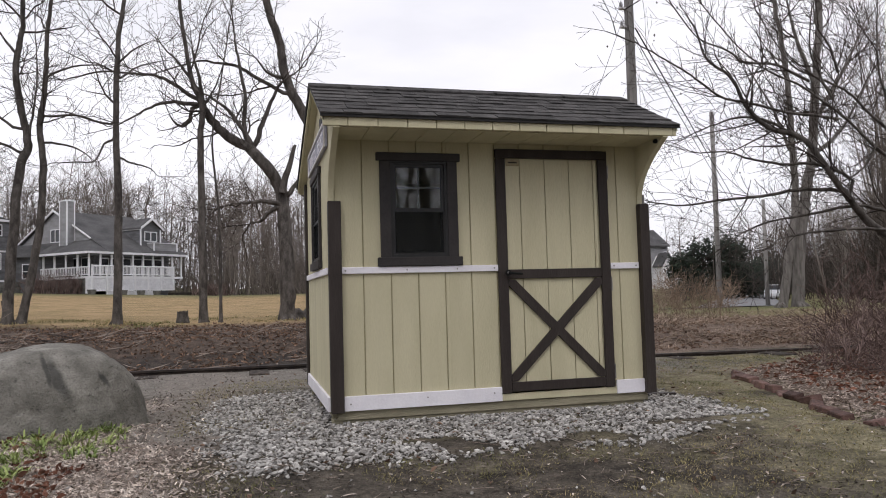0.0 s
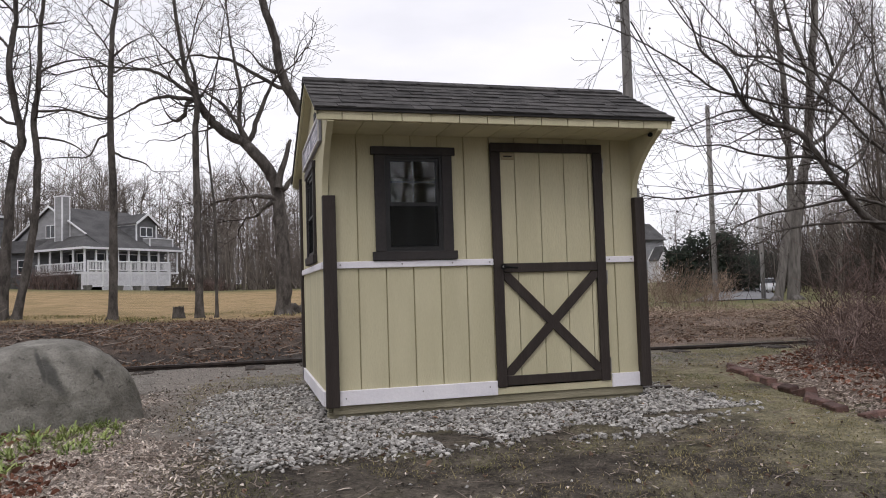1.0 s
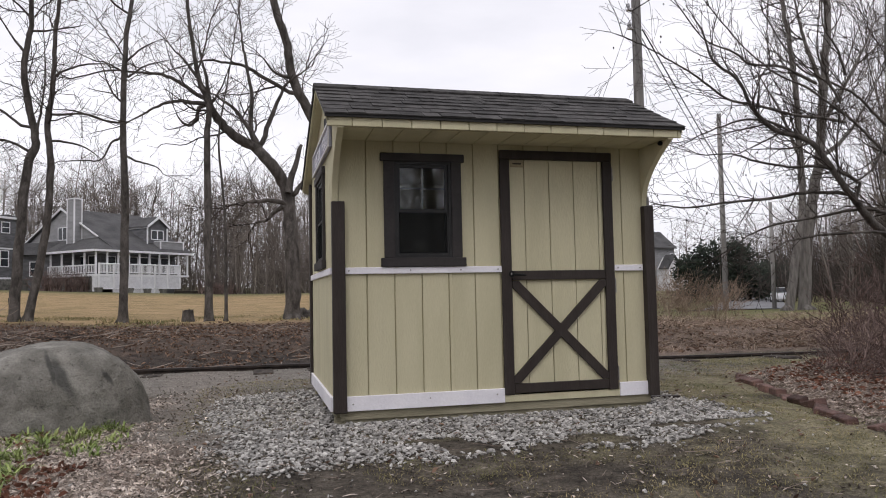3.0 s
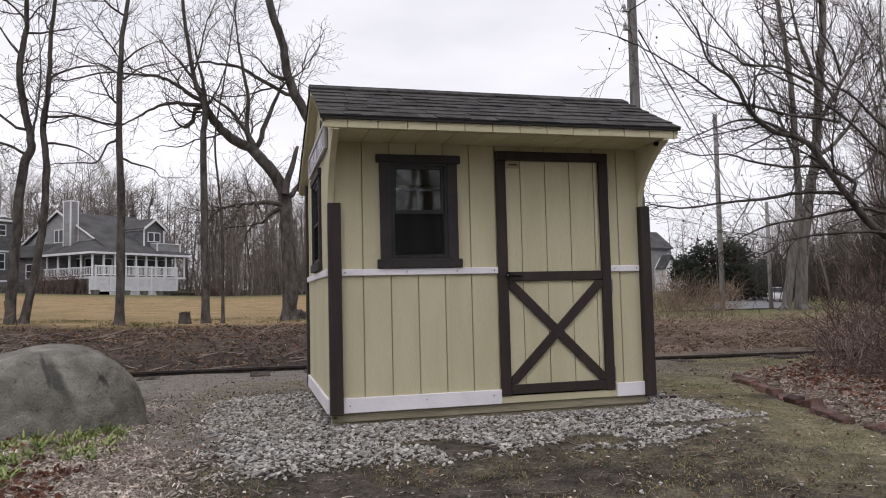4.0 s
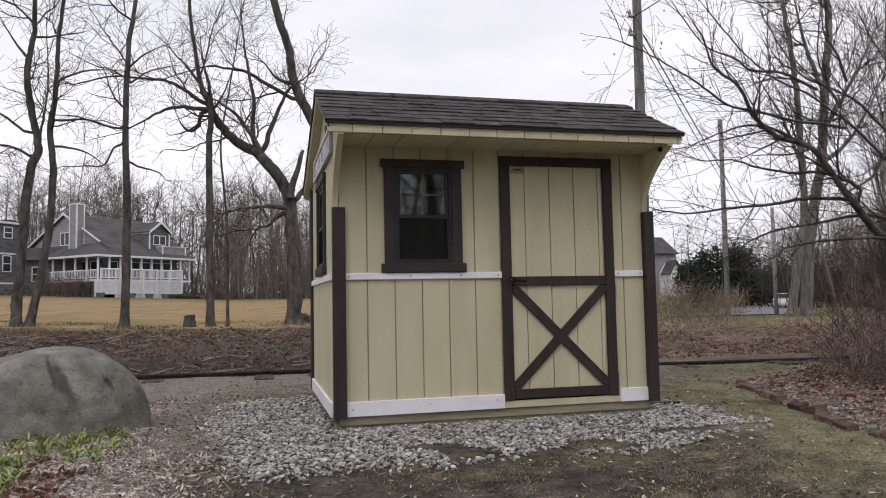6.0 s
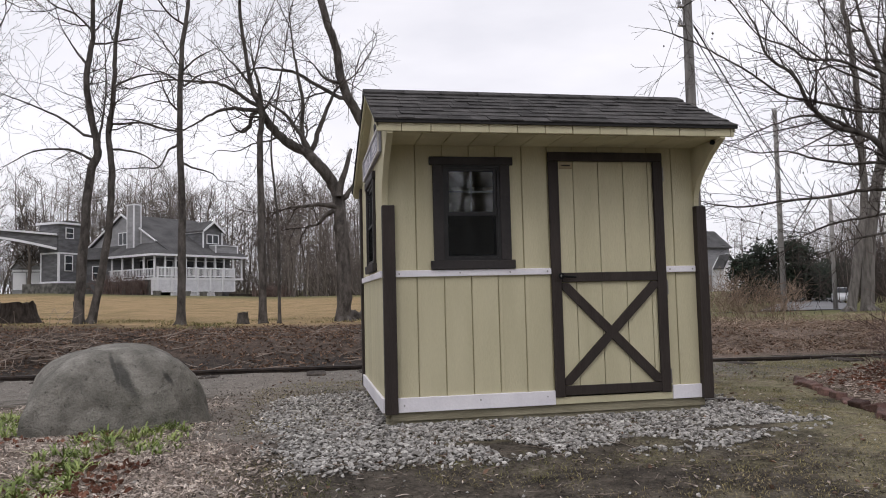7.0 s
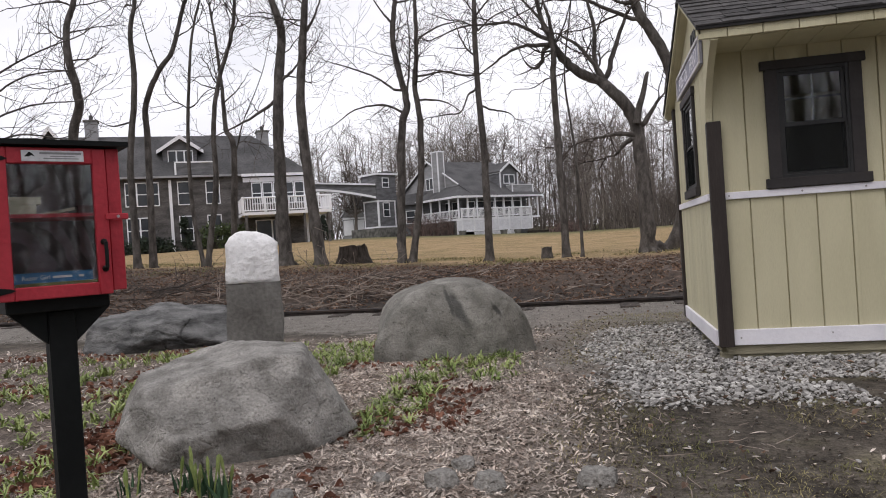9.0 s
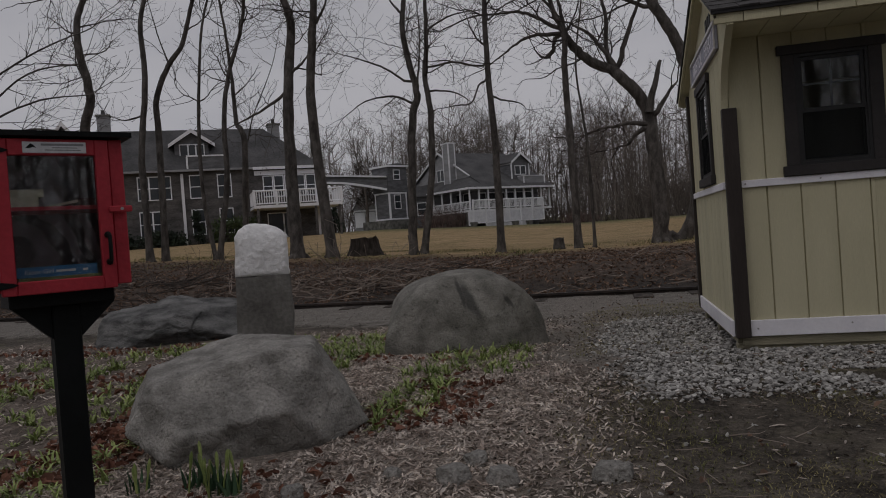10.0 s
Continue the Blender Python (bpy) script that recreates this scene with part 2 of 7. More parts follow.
# ---- ground ----
def ground_material():
    m = bpy.data.materials.new("ground")
    m.use_nodes = True
    n, l = m.node_tree.nodes, m.node_tree.links
    b = n["Principled BSDF"]
    b.inputs["Roughness"].default_value, b.inputs["Specular IOR Level"].default_value = 0.95, 0.15
    tc = n.new("ShaderNodeTexCoord")
    sp = n.new("ShaderNodeSeparateXYZ")
    l.new(tc.outputs["Object"], sp.inputs[0])

    def math2(op, a, c):
        q = n.new("ShaderNodeMath")
        q.operation = op
        for i, v in enumerate((a, c)):
            if isinstance(v, (int, float)):
                q.inputs[i].default_value = v
            else:
                l.new(v, q.inputs[i])
        return q.outputs[0]

    def noise_of(s, d=5):
        q = n.new("ShaderNodeTexNoise")
        q.inputs["Scale"].default_value, q.inputs["Detail"].default_value, q.inputs["Roughness"].default_value = s, d, 0.65
        l.new(tc.outputs["Object"], q.inputs["Vector"])
        return q.outputs["Fac"]

    def ramp(f, p0, c0, p1, c1):
        q = n.new("ShaderNodeValToRGB")
        q.color_ramp.elements[0].position, q.color_ramp.elements[0].color = p0, (*c0, 1)
        q.color_ramp.elements[1].position, q.color_ramp.elements[1].color = p1, (*c1, 1)
        l.new(f, q.inputs[0])
        return q.outputs[0]

    def over(f, c0, c1):
        q = n.new("ShaderNodeMixRGB")
        l.new(f, q.inputs[0])
        l.new(c0, q.inputs[1])
        l.new(c1, q.inputs[2])
        return q.outputs[0]

    def step(v, a, c):
        q = n.new("ShaderNodeMapRange")
        q.interpolation_type = "SMOOTHSTEP"
        for i, k in ((1, a), (2, c)):
            q.inputs[i].default_value = k
        l.new(v, q.inputs[0])
        return q.outputs[0]

    n1, n2, n3, n4 = noise_of(0.9), noise_of(6), noise_of(45, 3), noise_of(0.07)
    x, y = sp.outputs[0], sp.outputs[1]
    wob = math2("MULTIPLY", math2("SUBTRACT", n1, 0.5), 1.6)
    wob2 = math2("MULTIPLY", math2("SUBTRACT", n2, 0.5), 0.8)
    yy = math2("ADD", math2("ADD", y, wob), wob2)
    xx = math2("ADD", math2("ADD", x, wob), wob2)
    yr = math2("ADD", yy, math2("MULTIPLY", x, 0.1))
    dirt = ramp(n2, 0.35, (0.034, 0.029, 0.024), 0.68, (0.122, 0.105, 0.085))
    grass = ramp(n2, 0.3, (0.108, 0.099, 0.056), 0.7, (0.27, 0.238, 0.157))
    mulch = ramp(n2, 0.32, (0.165, 0.135, 0.112), 0.68, (0.43, 0.375, 0.325))
    path = ramp(n2, 0.3, (0.14, 0.125, 0.108), 0.7, (0.24, 0.222, 0.196))
    litter = ramp(n2, 0.32, (0.040, 0.032, 0.027), 0.68, (0.135, 0.10, 0.078))
    strawy = ramp(n2, 0.32, (0.10, 0.075, 0.06), 0.68, (0.25, 0.19, 0.15))
    bank = over(step(xx, 2.0, 5.0), litter, strawy)
    lawn = ramp(n1, 0.3, (0.20, 0.158, 0.072), 0.62, (0.38, 0.265, 0.145))
    # worn grass in the open front, more of it away from the hut
    front = over(math2("MULTIPLY", step(xx, 1.7, 3.2), step(n1, 0.36, 0.56)), dirt, grass)
    front = over(math2("MULTIPLY", step(n1, 0.48, 0.62), 0.5), front, grass)
    bed = math2("MULTIPLY", step(yy, 2.3, 1.7), step(yy, -5.2, -4.0))
    c = over(math2("MULTIPLY", step(xx, -0.75, -1.35), bed), front, mulch)
    c = over(math2("MULTIPLY", math2("MULTIPLY", step(xx, -2.7, -3.6), bed), 0.7), c, litter)
    side = math2("SUBTRACT", xx, math2("MULTIPLY", y, 0.3))
    c = over(math2("MULTIPLY", step(side, 3.75, 4.1), bed), c, strawy)
    c = over(math2("MULTIPLY", step(side, 4.9, 5.6), bed), c, litter)
    c = over(math2("MULTIPLY", step(yr, 1.9, 2.4), step(xx, 5.5, 3.5)), c, path)
    trodden = ramp(n2, 0.3, (0.16, 0.142, 0.122), 0.7, (0.245, 0.22, 0.192))
    c = over(math2("MULTIPLY", math2("MULTIPLY", step(xx, -1.6, -1.3), step(xx, -0.5, -0.8)), step(yy, -0.7, -0.1)), c, trodden)
    c = over(step(yr, 4.4, 4.8), c, bank)
    soil = ramp(n2, 0.35, (0.024, 0.02, 0.018), 0.7, (0.08, 0.066, 0.055))
    c = over(math2("MULTIPLY", math2("MULTIPLY", step(yr, 4.5, 4.75), step(yr, 7.0, 5.6)), step(xx, 3.0, 1.0)), c, soil)
    c = over(step(yr, 10.4, 13.0), c, lawn)
    far = ramp(n4, 0.35, (0.10, 0.105, 0.042), 0.65, (0.19, 0.17, 0.085))
    c = over(math2("MAXIMUM", step(y, 40, 54), math2("MULTIPLY", step(x, 6.5, 9.5), step(yr, 10.4, 12.5))), c, far)
    hs = n.new("ShaderNodeHueSaturation")
    mr = n.new("ShaderNodeMapRange")
    mr.inputs[1].default_value, mr.inputs[2].default_value = 0.25, 0.75
    mr.inputs["To Min"].default_value, mr.inputs["To Max"].default_value = 0.45, 1.55
    l.new(n3, mr.inputs[0])
    n5 = noise_of(170, 2)
    fm = n.new("ShaderNodeMapRange")
    fm.inputs[1].default_value, fm.inputs[2].default_value = 0.3, 0.7
    fm.inputs["To Min"].default_value, fm.inputs["To Max"].default_value = 0.6, 1.4
    l.new(n5, fm.inputs[0])
    l.new(math2("MULTIPLY", mr.outputs[0], fm.outputs[0]), hs.inputs["Value"])
    l.new(c, hs.inputs["Color"])
    l.new(hs.outputs[0], b.inputs["Base Color"])
    bp = n.new("ShaderNodeBump")
    bp.inputs["Strength"].default_value, bp.inputs["Distance"].default_value = 0.8, 0.02
    l.new(math2("ADD", n3, n2), bp.inputs["Height"])
    l.new(bp.outputs[0], b.inputs["Normal"])
    return m


def build_ground():
    xs = [-900, -400, -200, -110, -70, -50, -38, -30, -25, -21, -18] + [-16 + 0.25 * i for i in range(29)] + [-8.8 + 0.16 * i for i in range(112)] + [9.3 + 0.4 * i for i in range(30)] + [22, 25, 30, 38, 50, 70, 110, 200, 400, 900]
    ys = [-900, -300, -100, -50, -25, -15, -10, -8] + [-7 + 0.3 * i for i in range(11)] + [-3.8 + 0.14 * i for i in range(95)] + [9.6 + 0.4 * i for i in range(14)] + [16, 18, 20, 23, 26, 30, 35, 40, 46, 52, 60, 70, 80, 95, 120, 160, 200, 300, 500, 900, 2000]
    verts = [(x, y, ground_z(x, y)) for y in ys for x in xs]
    k = len(xs)
    faces = [(j * k + i, j * k + i + 1, (j + 1) * k + i + 1, (j + 1) * k + i) for j in range(len(ys) - 1) for i in range(k - 1)]
    g = raw("ground", verts, faces, ground_material(), True)
    tagged(g, "bare winter ground of dirt, mulch, litter and lawn", "ground", kind="structure")


build_ground()


# ---- the hut ----
W, D, H = 2.44, 1.85, 2.05          # front, depth, front wall height
FLOOR = 0.10                        # bottom of the siding
RIDGE_Y, RIDGE_Z = 0.42, 2.555
EAVE_Y, EAVE_Z = -0.45, 2.125       # front edge of the roof
REAR_Y, REAR_Z = 2.10, 1.99
XL = -0.045                         # outer face of the near gable wall
XA, XB = -0.118, 2.53               # ends of the roof
GAP = 0.2032                        # spacing of the siding grooves


def roof_z(y):
    if y < RIDGE_Y:
        return EAVE_Z + (y - EAVE_Y) * (RIDGE_Z - EAVE_Z) / (RIDGE_Y - EAVE_Y)
    return RIDGE_Z + (y - RIDGE_Y) * (REAR_Z - RIDGE_Z) / (REAR_Y - RIDGE_Y)


def strips(length, openings, top, z0):
    """Boards of siding along a wall, cut round its openings: rows of boxes (a, b, low, high), board by board."""
    out, i = [], 0
    while i * GAP < length - 0.01:
        a, b = i * GAP + 0.004, min((i + 1) * GAP, length) - 0.004
        cuts = sorted({a, b, *[c for o in openings for c in o[:2] if a < c < b]})
        rows = []
        for p, q in zip(cuts, cuts[1:]):
            lows = [z0]
            for o in openings:
                if o[0] < (p + q) / 2 < o[1]:
                    rows.append((p, q, z0, o[2], o[2]))
                    lows = [o[3]]
            rows.append((p, q, lows[0], top(p), top(q)))
        out.append([r for r in rows if r[3] > r[2] + 0.01])
        i += 1
    return out


def screen_mesh():
    m = bpy.data.materials.new("insect_screen")
    m.use_nodes = True
    n, l = m.node_tree.nodes, m.node_tree.links
    n["Principled BSDF"].inputs["Base Color"].default_value = (0.022, 0.023, 0.023, 1)
    n["Principled BSDF"].inputs["Roughness"].default_value, n["Principled BSDF"].inputs["Specular IOR Level"].default_value = 0.8, 0.0
    tr, mx = n.new("ShaderNodeBsdfTransparent"), n.new("ShaderNodeMixShader")
    mx.inputs[0].default_value = 0.5
    l.new(tr.outputs[0], mx.inputs[1])
    l.new(n["Principled BSDF"].outputs[0], mx.inputs[2])
    l.new(mx.outputs[0], n["Material Output"].inputs["Surface"])
    return m


SCREEN = screen_mesh()
MUNTIN = mat("grey_grille_bars", (0.12, 0.12, 0.12), (0.16, 0.16, 0.16), 5, 0.5, 0)


def double_hung(parent, w, h, trim, head):
    """A sash window in local x (width), z (height), its outside towards -y, centred on its foot."""
    for a, b in ((-w / 2 - trim, -w / 2), (w / 2, w / 2 + trim)):
        part("casing", boxes((a, b, -0.022, 0.0, 0, h), bev=0.003), CASING, parent)
    part("head_casing", boxes((-w / 2 - trim - 0.025, w / 2 + trim + 0.025, -0.028, 0.0, h, h + head), bev=0.004), CASING, parent)
    part("sill", boxes((-w / 2 - trim - 0.025, w / 2 + trim + 0.025, -0.035, 0.0, -0.065, 0), bev=0.004), CASING, parent)
    f = part("window_frame", boxes((-w / 2, -w / 2 + 0.02, -0.012, 0.05, 0, h), (w / 2 - 0.02, w / 2, -0.012, 0.05, 0, h), (-w / 2 + 0.02, w / 2 - 0.02, -0.012, 0.05, h - 0.02, h), (-w / 2 + 0.02, w / 2 - 0.02, -0.012, 0.05, 0, 0.02)), SASH, parent)
    mid = h * 0.49
    for nm, z0, z1, y in (("upper_sash", mid - 0.012, h - 0.02, 0.0), ("lower_sash", 0.02, mid + 0.014, 0.02)):
        a, t = w / 2 - 0.02, 0.026
        s = part(nm, boxes((-a, -a + t, y, y + 0.018, z0, z1), (a - t, a, y, y + 0.018, z0, z1), (-a + t, a - t, y, y + 0.018, z0, z0 + t), (-a + t, a - t, y, y + 0.018, z1 - t, z1), bev=0.002), SASH, parent)
        p = part("pane", boxes((-a + t, a - t, y + 0.007, y + 0.011, z0 + t, z1 - t)), GLASS, s)
        p.visible_shadow = False
        if nm == "upper_sash":
            zc = (z0 + z1) / 2
            part("muntin", boxes((-0.007, 0.007, y + 0.012, y + 0.017, z0 + t, z1 - t), (-a + t, -0.0071, y + 0.012, y + 0.017, zc - 0.007, zc + 0.007), (0.0071, a - t, y + 0.012, y + 0.017, zc - 0.007, zc + 0.007)), MUNTIN, s, "pale grille bars behind the glass")
    a = w / 2 - 0.021
    sc = part("insect_screen", boxes((-a + 0.012, a - 0.012, -0.005, -0.0045, 0.033, mid - 0.015)), SCREEN, parent, "fine dark insect screen")
    part("screen_frame", boxes((-a, -a + 0.012, -0.008, -0.001, 0.021, mid), (a - 0.012, a, -0.008, -0.001, 0.021, mid), (-a + 0.012, a - 0.012, -0.008, -0.001, 0.021, 0.033), (-a + 0.012, a - 0.012, -0.008, -0.001, mid - 0.015, mid)), SASH, sc)


def hut():
    hut_ob = thing("shed", "cream board-sided station hut with dark brown trim", "shed")
    win = (0.41, 0.84, 1.185, 1.895)
    door = (1.30, 2.07, 0.10, 1.93)
    # front wall: backing with real openings, then boards
    fx = [0.03, win[0], win[1], door[0], door[1], W - 0.03]
    rows = [(fx[0], fx[1], 0.012, 0.06, FLOOR, H), (fx[1], fx[2], 0.012, 0.06, FLOOR, win[2]), (fx[1], fx[2], 0.012, 0.06, win[3], H),
            (fx[2], fx[3], 0.012, 0.06, FLOOR, H), (fx[3], fx[4], 0.012, 0.06, door[3], H), (fx[4], fx[5], 0.012, 0.06, FLOOR, H)]
    part("wall", boxes(*rows), GROOVE, hut_ob)
    for rws in strips(W, [win, door], lambda v: H, FLOOR):
        for a, b, lo, hi, _ in rws:
            part("siding_board", boxes((a, b, 0.0, 0.011, lo, hi), bev=0.0015), SIDING, hut_ob)
    # gable walls
    sw = (0.53, 1.10, 1.20, 1.87)
    for x0, x1, openings, out in ((XL + 0.012, XL + 0.06, [sw], -1), (W - 0.05, W - 0.012, [], 1)):
        segs = [(0.06, D)] if not openings else [(0.06, sw[0]), (sw[0], sw[1]), (sw[1], D)]
        for a, b in segs:
            mids = [a] + ([RIDGE_Y] if a < RIDGE_Y < b else []) + [b]
            top = [(m, roof_z(m) - 0.05) for m in reversed(mids)]
            if openings and a == sw[0]:
                part("wall", prism([(a, FLOOR), (b, FLOOR), (b, sw[2]), (a, sw[2])], "x", x0, x1), GROOVE, hut_ob)
                part("wall", prism([(a, sw[3]), (b, sw[3]), *top], "x", x0, x1), GROOVE, hut_ob)
            else:
                part("wall", prism([(a, FLOOR), (b, FLOOR), *top], "x", x0, x1), GROOVE, hut_ob)
        s0, s1 = (XL, XL + 0.011) if out < 0 else (W - 0.011, W)
        for rws in strips(D, openings, lambda v: roof_z(v) - 0.05, FLOOR):
            for a, b, lo, h0, h1 in rws:
                part("siding_board", prism([(a, lo), (b, lo), (b, h1), (a, h0)], "x", s0, s1), SIDING, hut_ob)
    part("wall", boxes((XL, W, D, D + 0.05, FLOOR, roof_z(D) - 0.05)), SIDING, hut_ob, "cream rear wall")
    part("floor_deck", boxes((0.02, W - 0.02, 0.02, D - 0.02, FLOOR - 0.02, FLOOR + 0.03)), DARKIN, hut_ob)
    # skids and rim joist under the siding
    part("rim_joist", boxes((0.0, W, 0.004, 0.045, 0.035, FLOOR), bev=0.004), SKID, hut_ob, "weathered treated timber rim")
    part("rim_joist", boxes((-0.03, 0.01, 0.05, D, 0.05, FLOOR), bev=0.004), SKID, hut_ob)
    for y in (0.02, D / 2, D - 0.12):
        part("skid", boxes((-0.035, W - 0.03, y, y + 0.09, -0.03, 0.05), bev=0.006), SKID, hut_ob)
    # white boards
    part("belt_board", boxes((0.04, 1.222, -0.02, -0.001, 1.07, 1.118), bev=0.003), WHITE, hut_ob, "white belt board")
    part("belt_board", boxes((2.152, 2.398, -0.02, -0.001, 1.07, 1.118), bev=0.003), WHITE, hut_ob)
    part("base_board", boxes((0.045, 1.222, -0.022, -0.001, 0.10, 0.205), bev=0.003), WHITE, hut_ob, "white base board")
    part("base_board", boxes((2.165, 2.405, -0.022, -0.001, 0.10, 0.205), bev=0.003), WHITE, hut_ob)
    part("belt_board", boxes((XL - 0.02, XL - 0.001, 0.002, D - 0.03, 1.07, 1.118), bev=0.003), WHITE, hut_ob)
    part("base_board", boxes((XL - 0.022, XL - 0.001, 0.002, D - 0.03, 0.10, 0.205), bev=0.003), WHITE, hut_ob)
    for x, z in ((0.07, 1.094), (0.52, 1.094), (0.90, 1.094), (1.19, 1.094), (2.18, 1.094), (2.37, 1.094), (0.09, 0.15), (0.65, 0.165), (1.16, 0.165)):
        bm = bmesh.new()
        tube(bm, [(x, -0.0245, z), (x, -0.02, z)], [0.006, 0.006], 8)
        part("screw", bm, STEEL, hut_ob)
    # corner posts
    for x0, x1, y0, y1, z1 in ((-0.05, 0.042, -0.06, 0.0, 1.59), (2.402, 2.485, -0.06, 0.0, 1.58)):
        part("corner_post", boxes((x0, x1, y0, y1, 0.095, z1), bev=0.004), BROWN, hut_ob, "dark brown corner post")
    part("corner_post", boxes((XL - 0.025, XL, D - 0.025, D + 0.07, 0.095, 1.99), bev=0.004), BROWN, hut_ob)
    part("corner_post", boxes((W, W + 0.045, 0.0, 0.09, 0.095, 1.66), bev=0.004), GREYWOOD, hut_ob, "weathered grey side board")
    # curved wings under the front overhang
    curve = [(-0.42 * ((i / 14) ** 2.1) - 0.012, 1.585 + (2.035 - 1.585) * i / 14) for i in range(15)]
    for x0, x1 in ((XL, XL + 0.043), (W - 0.03, W + 0.012)):
        part("bracket", prism(curve + [(-0.43, 2.048), (-0.001, 2.048), (-0.001, 1.585)], "x", x0, x1), SIDING, hut_ob, "curved cream bracket")
        part("eave_cheek", prism([(-0.432, 2.05), (-0.001, 2.05), (-0.001, roof_z(0) - 0.03), (-0.432, roof_z(-0.432) - 0.03)], "x", x0, x1), SIDING, hut_ob)
    bm = bmesh.new()
    tube(bm, [(W - 0.031, -0.345, 2.02), (W - 0.045, -0.345, 2.02), (W - 0.058, -0.35, 2.015)], [0.016, 0.018, 0.012], 12)
    part("sensor", bm, BLACK, hut_ob, "small black round fitting under the eave")
    # soffit and fascia boards
    part("soffit", boxes((XL + 0.045, W - 0.032, EAVE_Y + 0.04, 0.05, H + 0.003, H + 0.02)), GROOVE, hut_ob)
    i = 0
    while i * GAP < W - 0.05:
        a, b = i * GAP + 0.003, min((i + 1) * GAP, W - 0.03) - 0.003
        part("soffit_board", boxes((a, b, EAVE_Y + 0.035, -0.003, H - 0.008, H + 0.002)), SIDING, hut_ob)
        i += 1
    x = XA + 0.004
    while x < XB - 0.01:
        b = min(XB - 0.004, x + (GAP if x > 0 else 0.17))
        part("fascia_board", boxes((x, b - 0.005, EAVE_Y + 0.012, EAVE_Y + 0.03, H - 0.004, EAVE_Z - 0.02), bev=0.002), SIDING, hut_ob)
        x = b
    part("fascia_backing", boxes((XA + 0.006, XB - 0.006, EAVE_Y + 0.031, EAVE_Y + 0.039, H - 0.002, EAVE_Z - 0.02)), GROOVE, hut_ob)
    # gable rakes and the roof deck
    for x0, x1 in ((XA, XA + 0.018), (XB - 0.018, XB)):
        for (ya, yb), dz in (((EAVE_Y + 0.012, RIDGE_Y), 0.04), ((RIDGE_Y, REAR_Y - 0.01), 0.04)):
            part("rake_board", prism([(ya, roof_z(ya) - dz - 0.012), (yb, roof_z(yb) - dz - 0.012), (yb, roof_z(yb) - 0.014), (ya, roof_z(ya) - 0.014)], "x", x0, x1), SIDING, hut_ob)
    for ya, yb in ((EAVE_Y, RIDGE_Y), (RIDGE_Y, REAR_Y)):
        part("roof_deck", prism([(ya, roof_z(ya) - 0.013), (yb, roof_z(yb) - 0.013), (yb, roof_z(yb)), (ya, roof_z(ya))], "x", XA - 0.012, XB + 0.012), EDGE, hut_ob, "dark roof edge")
        part("soffit", prism([(max(ya, 0.0), roof_z(max(ya, 0)) - 0.06), (yb, roof_z(yb) - 0.06), (yb, roof_z(yb) - 0.05), (max(ya, 0), roof_z(max(ya, 0)) - 0.05)], "x", XA + 0.019, XB - 0.019), SIDING, hut_ob)
    part("drip_edge", boxes((XA - 0.012, XB + 0.012, EAVE_Y - 0.006, EAVE_Y + 0.01, EAVE_Z - 0.022, EAVE_Z - 0.002)), EDGE, hut_ob)
    # shingles, row by row up each slope
    rnd = random.Random(4)
    for y0, y1, z0, z1 in ((EAVE_Y, RIDGE_Y, EAVE_Z, RIDGE_Z), (REAR_Y, RIDGE_Y, REAR_Z, RIDGE_Z)):
        length = math.hypot(y1 - y0, z1 - z0)
        up = Vector((0, (y1 - y0) / length, (z1 - z0) / length))
        out = Vector((0, -up.z, up.y)) if up.y > 0 else Vector((0, up.z, -up.y))
        n_rows = round(length / 0.115)
        step = length / n_rows
        for r in range(n_rows):
            x = XA - 0.015
            while x < XB:
                wide = min(rnd.choice((0.12, 0.16, 0.2, 0.24, 0.3)), XB + 0.015 - x)
                if XB + 0.015 - (x + wide) < 0.07:
                    wide = XB + 0.015 - x
                bm = bmesh.new()
                lift = rnd.choice((0.003, 0.005, 0.009))
                s0, s1 = r * step - (0.012 if r == 0 else rnd.uniform(0, 0.004)), min((r + 1.25) * step, length)
                base = Vector((0, y0, z0))
                low, high = base + up * s0, base + up * s1
                c = []
                for p, t0, t1 in ((low, 0.002, 0.006 + lift), (high, 0.001, 0.004)):
                    for xx in (x + 0.002, x + wide - 0.002):
                        for t in (t0, t1):
                            c.append(bm.verts.new(Vector((xx, 0, 0)) + p + out * t))
                for f in ((0, 1, 3, 2), (4, 6, 7, 5), (0, 4, 5, 1), (2, 3, 7, 6), (1, 5, 7, 3), (0, 2, 6, 4)):
                    bm.faces.new([c[k] for k in f])
                bmesh.ops.recalc_face_normals(bm, faces=bm.faces)
                part("shingle", bm, SHINGLE, hut_ob)
                x += wide
    for k in range(9):
        a = XA - 0.015 + k * (XB - XA + 0.03) / 9
        b = a + (XB - XA + 0.03) / 9 + 0.02
        part("ridge_cap", prism([(RIDGE_Y - 0.11, RIDGE_Z - 0.032), (RIDGE_Y, RIDGE_Z + 0.02), (RIDGE_Y + 0.11, RIDGE_Z - 0.012), (RIDGE_Y + 0.11, RIDGE_Z - 0.02), (RIDGE_Y, RIDGE_Z + 0.01), (RIDGE_Y - 0.11, RIDGE_Z - 0.042)], "x", a, b if k < 8 else b - 0.02), SHINGLE, hut_ob)
    # front window
    w = new("window")
    w.parent = hut_ob
    w.location = ((win[0] + win[1]) / 2, -0.001, win[2])
    w["label"] = "double-hung window in a dark brown casing"
    double_hung(w, win[1] - win[0], win[3] - win[2], 0.078, 0.06)
    w2 = new("window")
    w2.parent = hut_ob
    w2.matrix_basis = pose(XL - 0.001, (sw[0] + sw[1]) / 2, sw[2], 0, 0, -90)
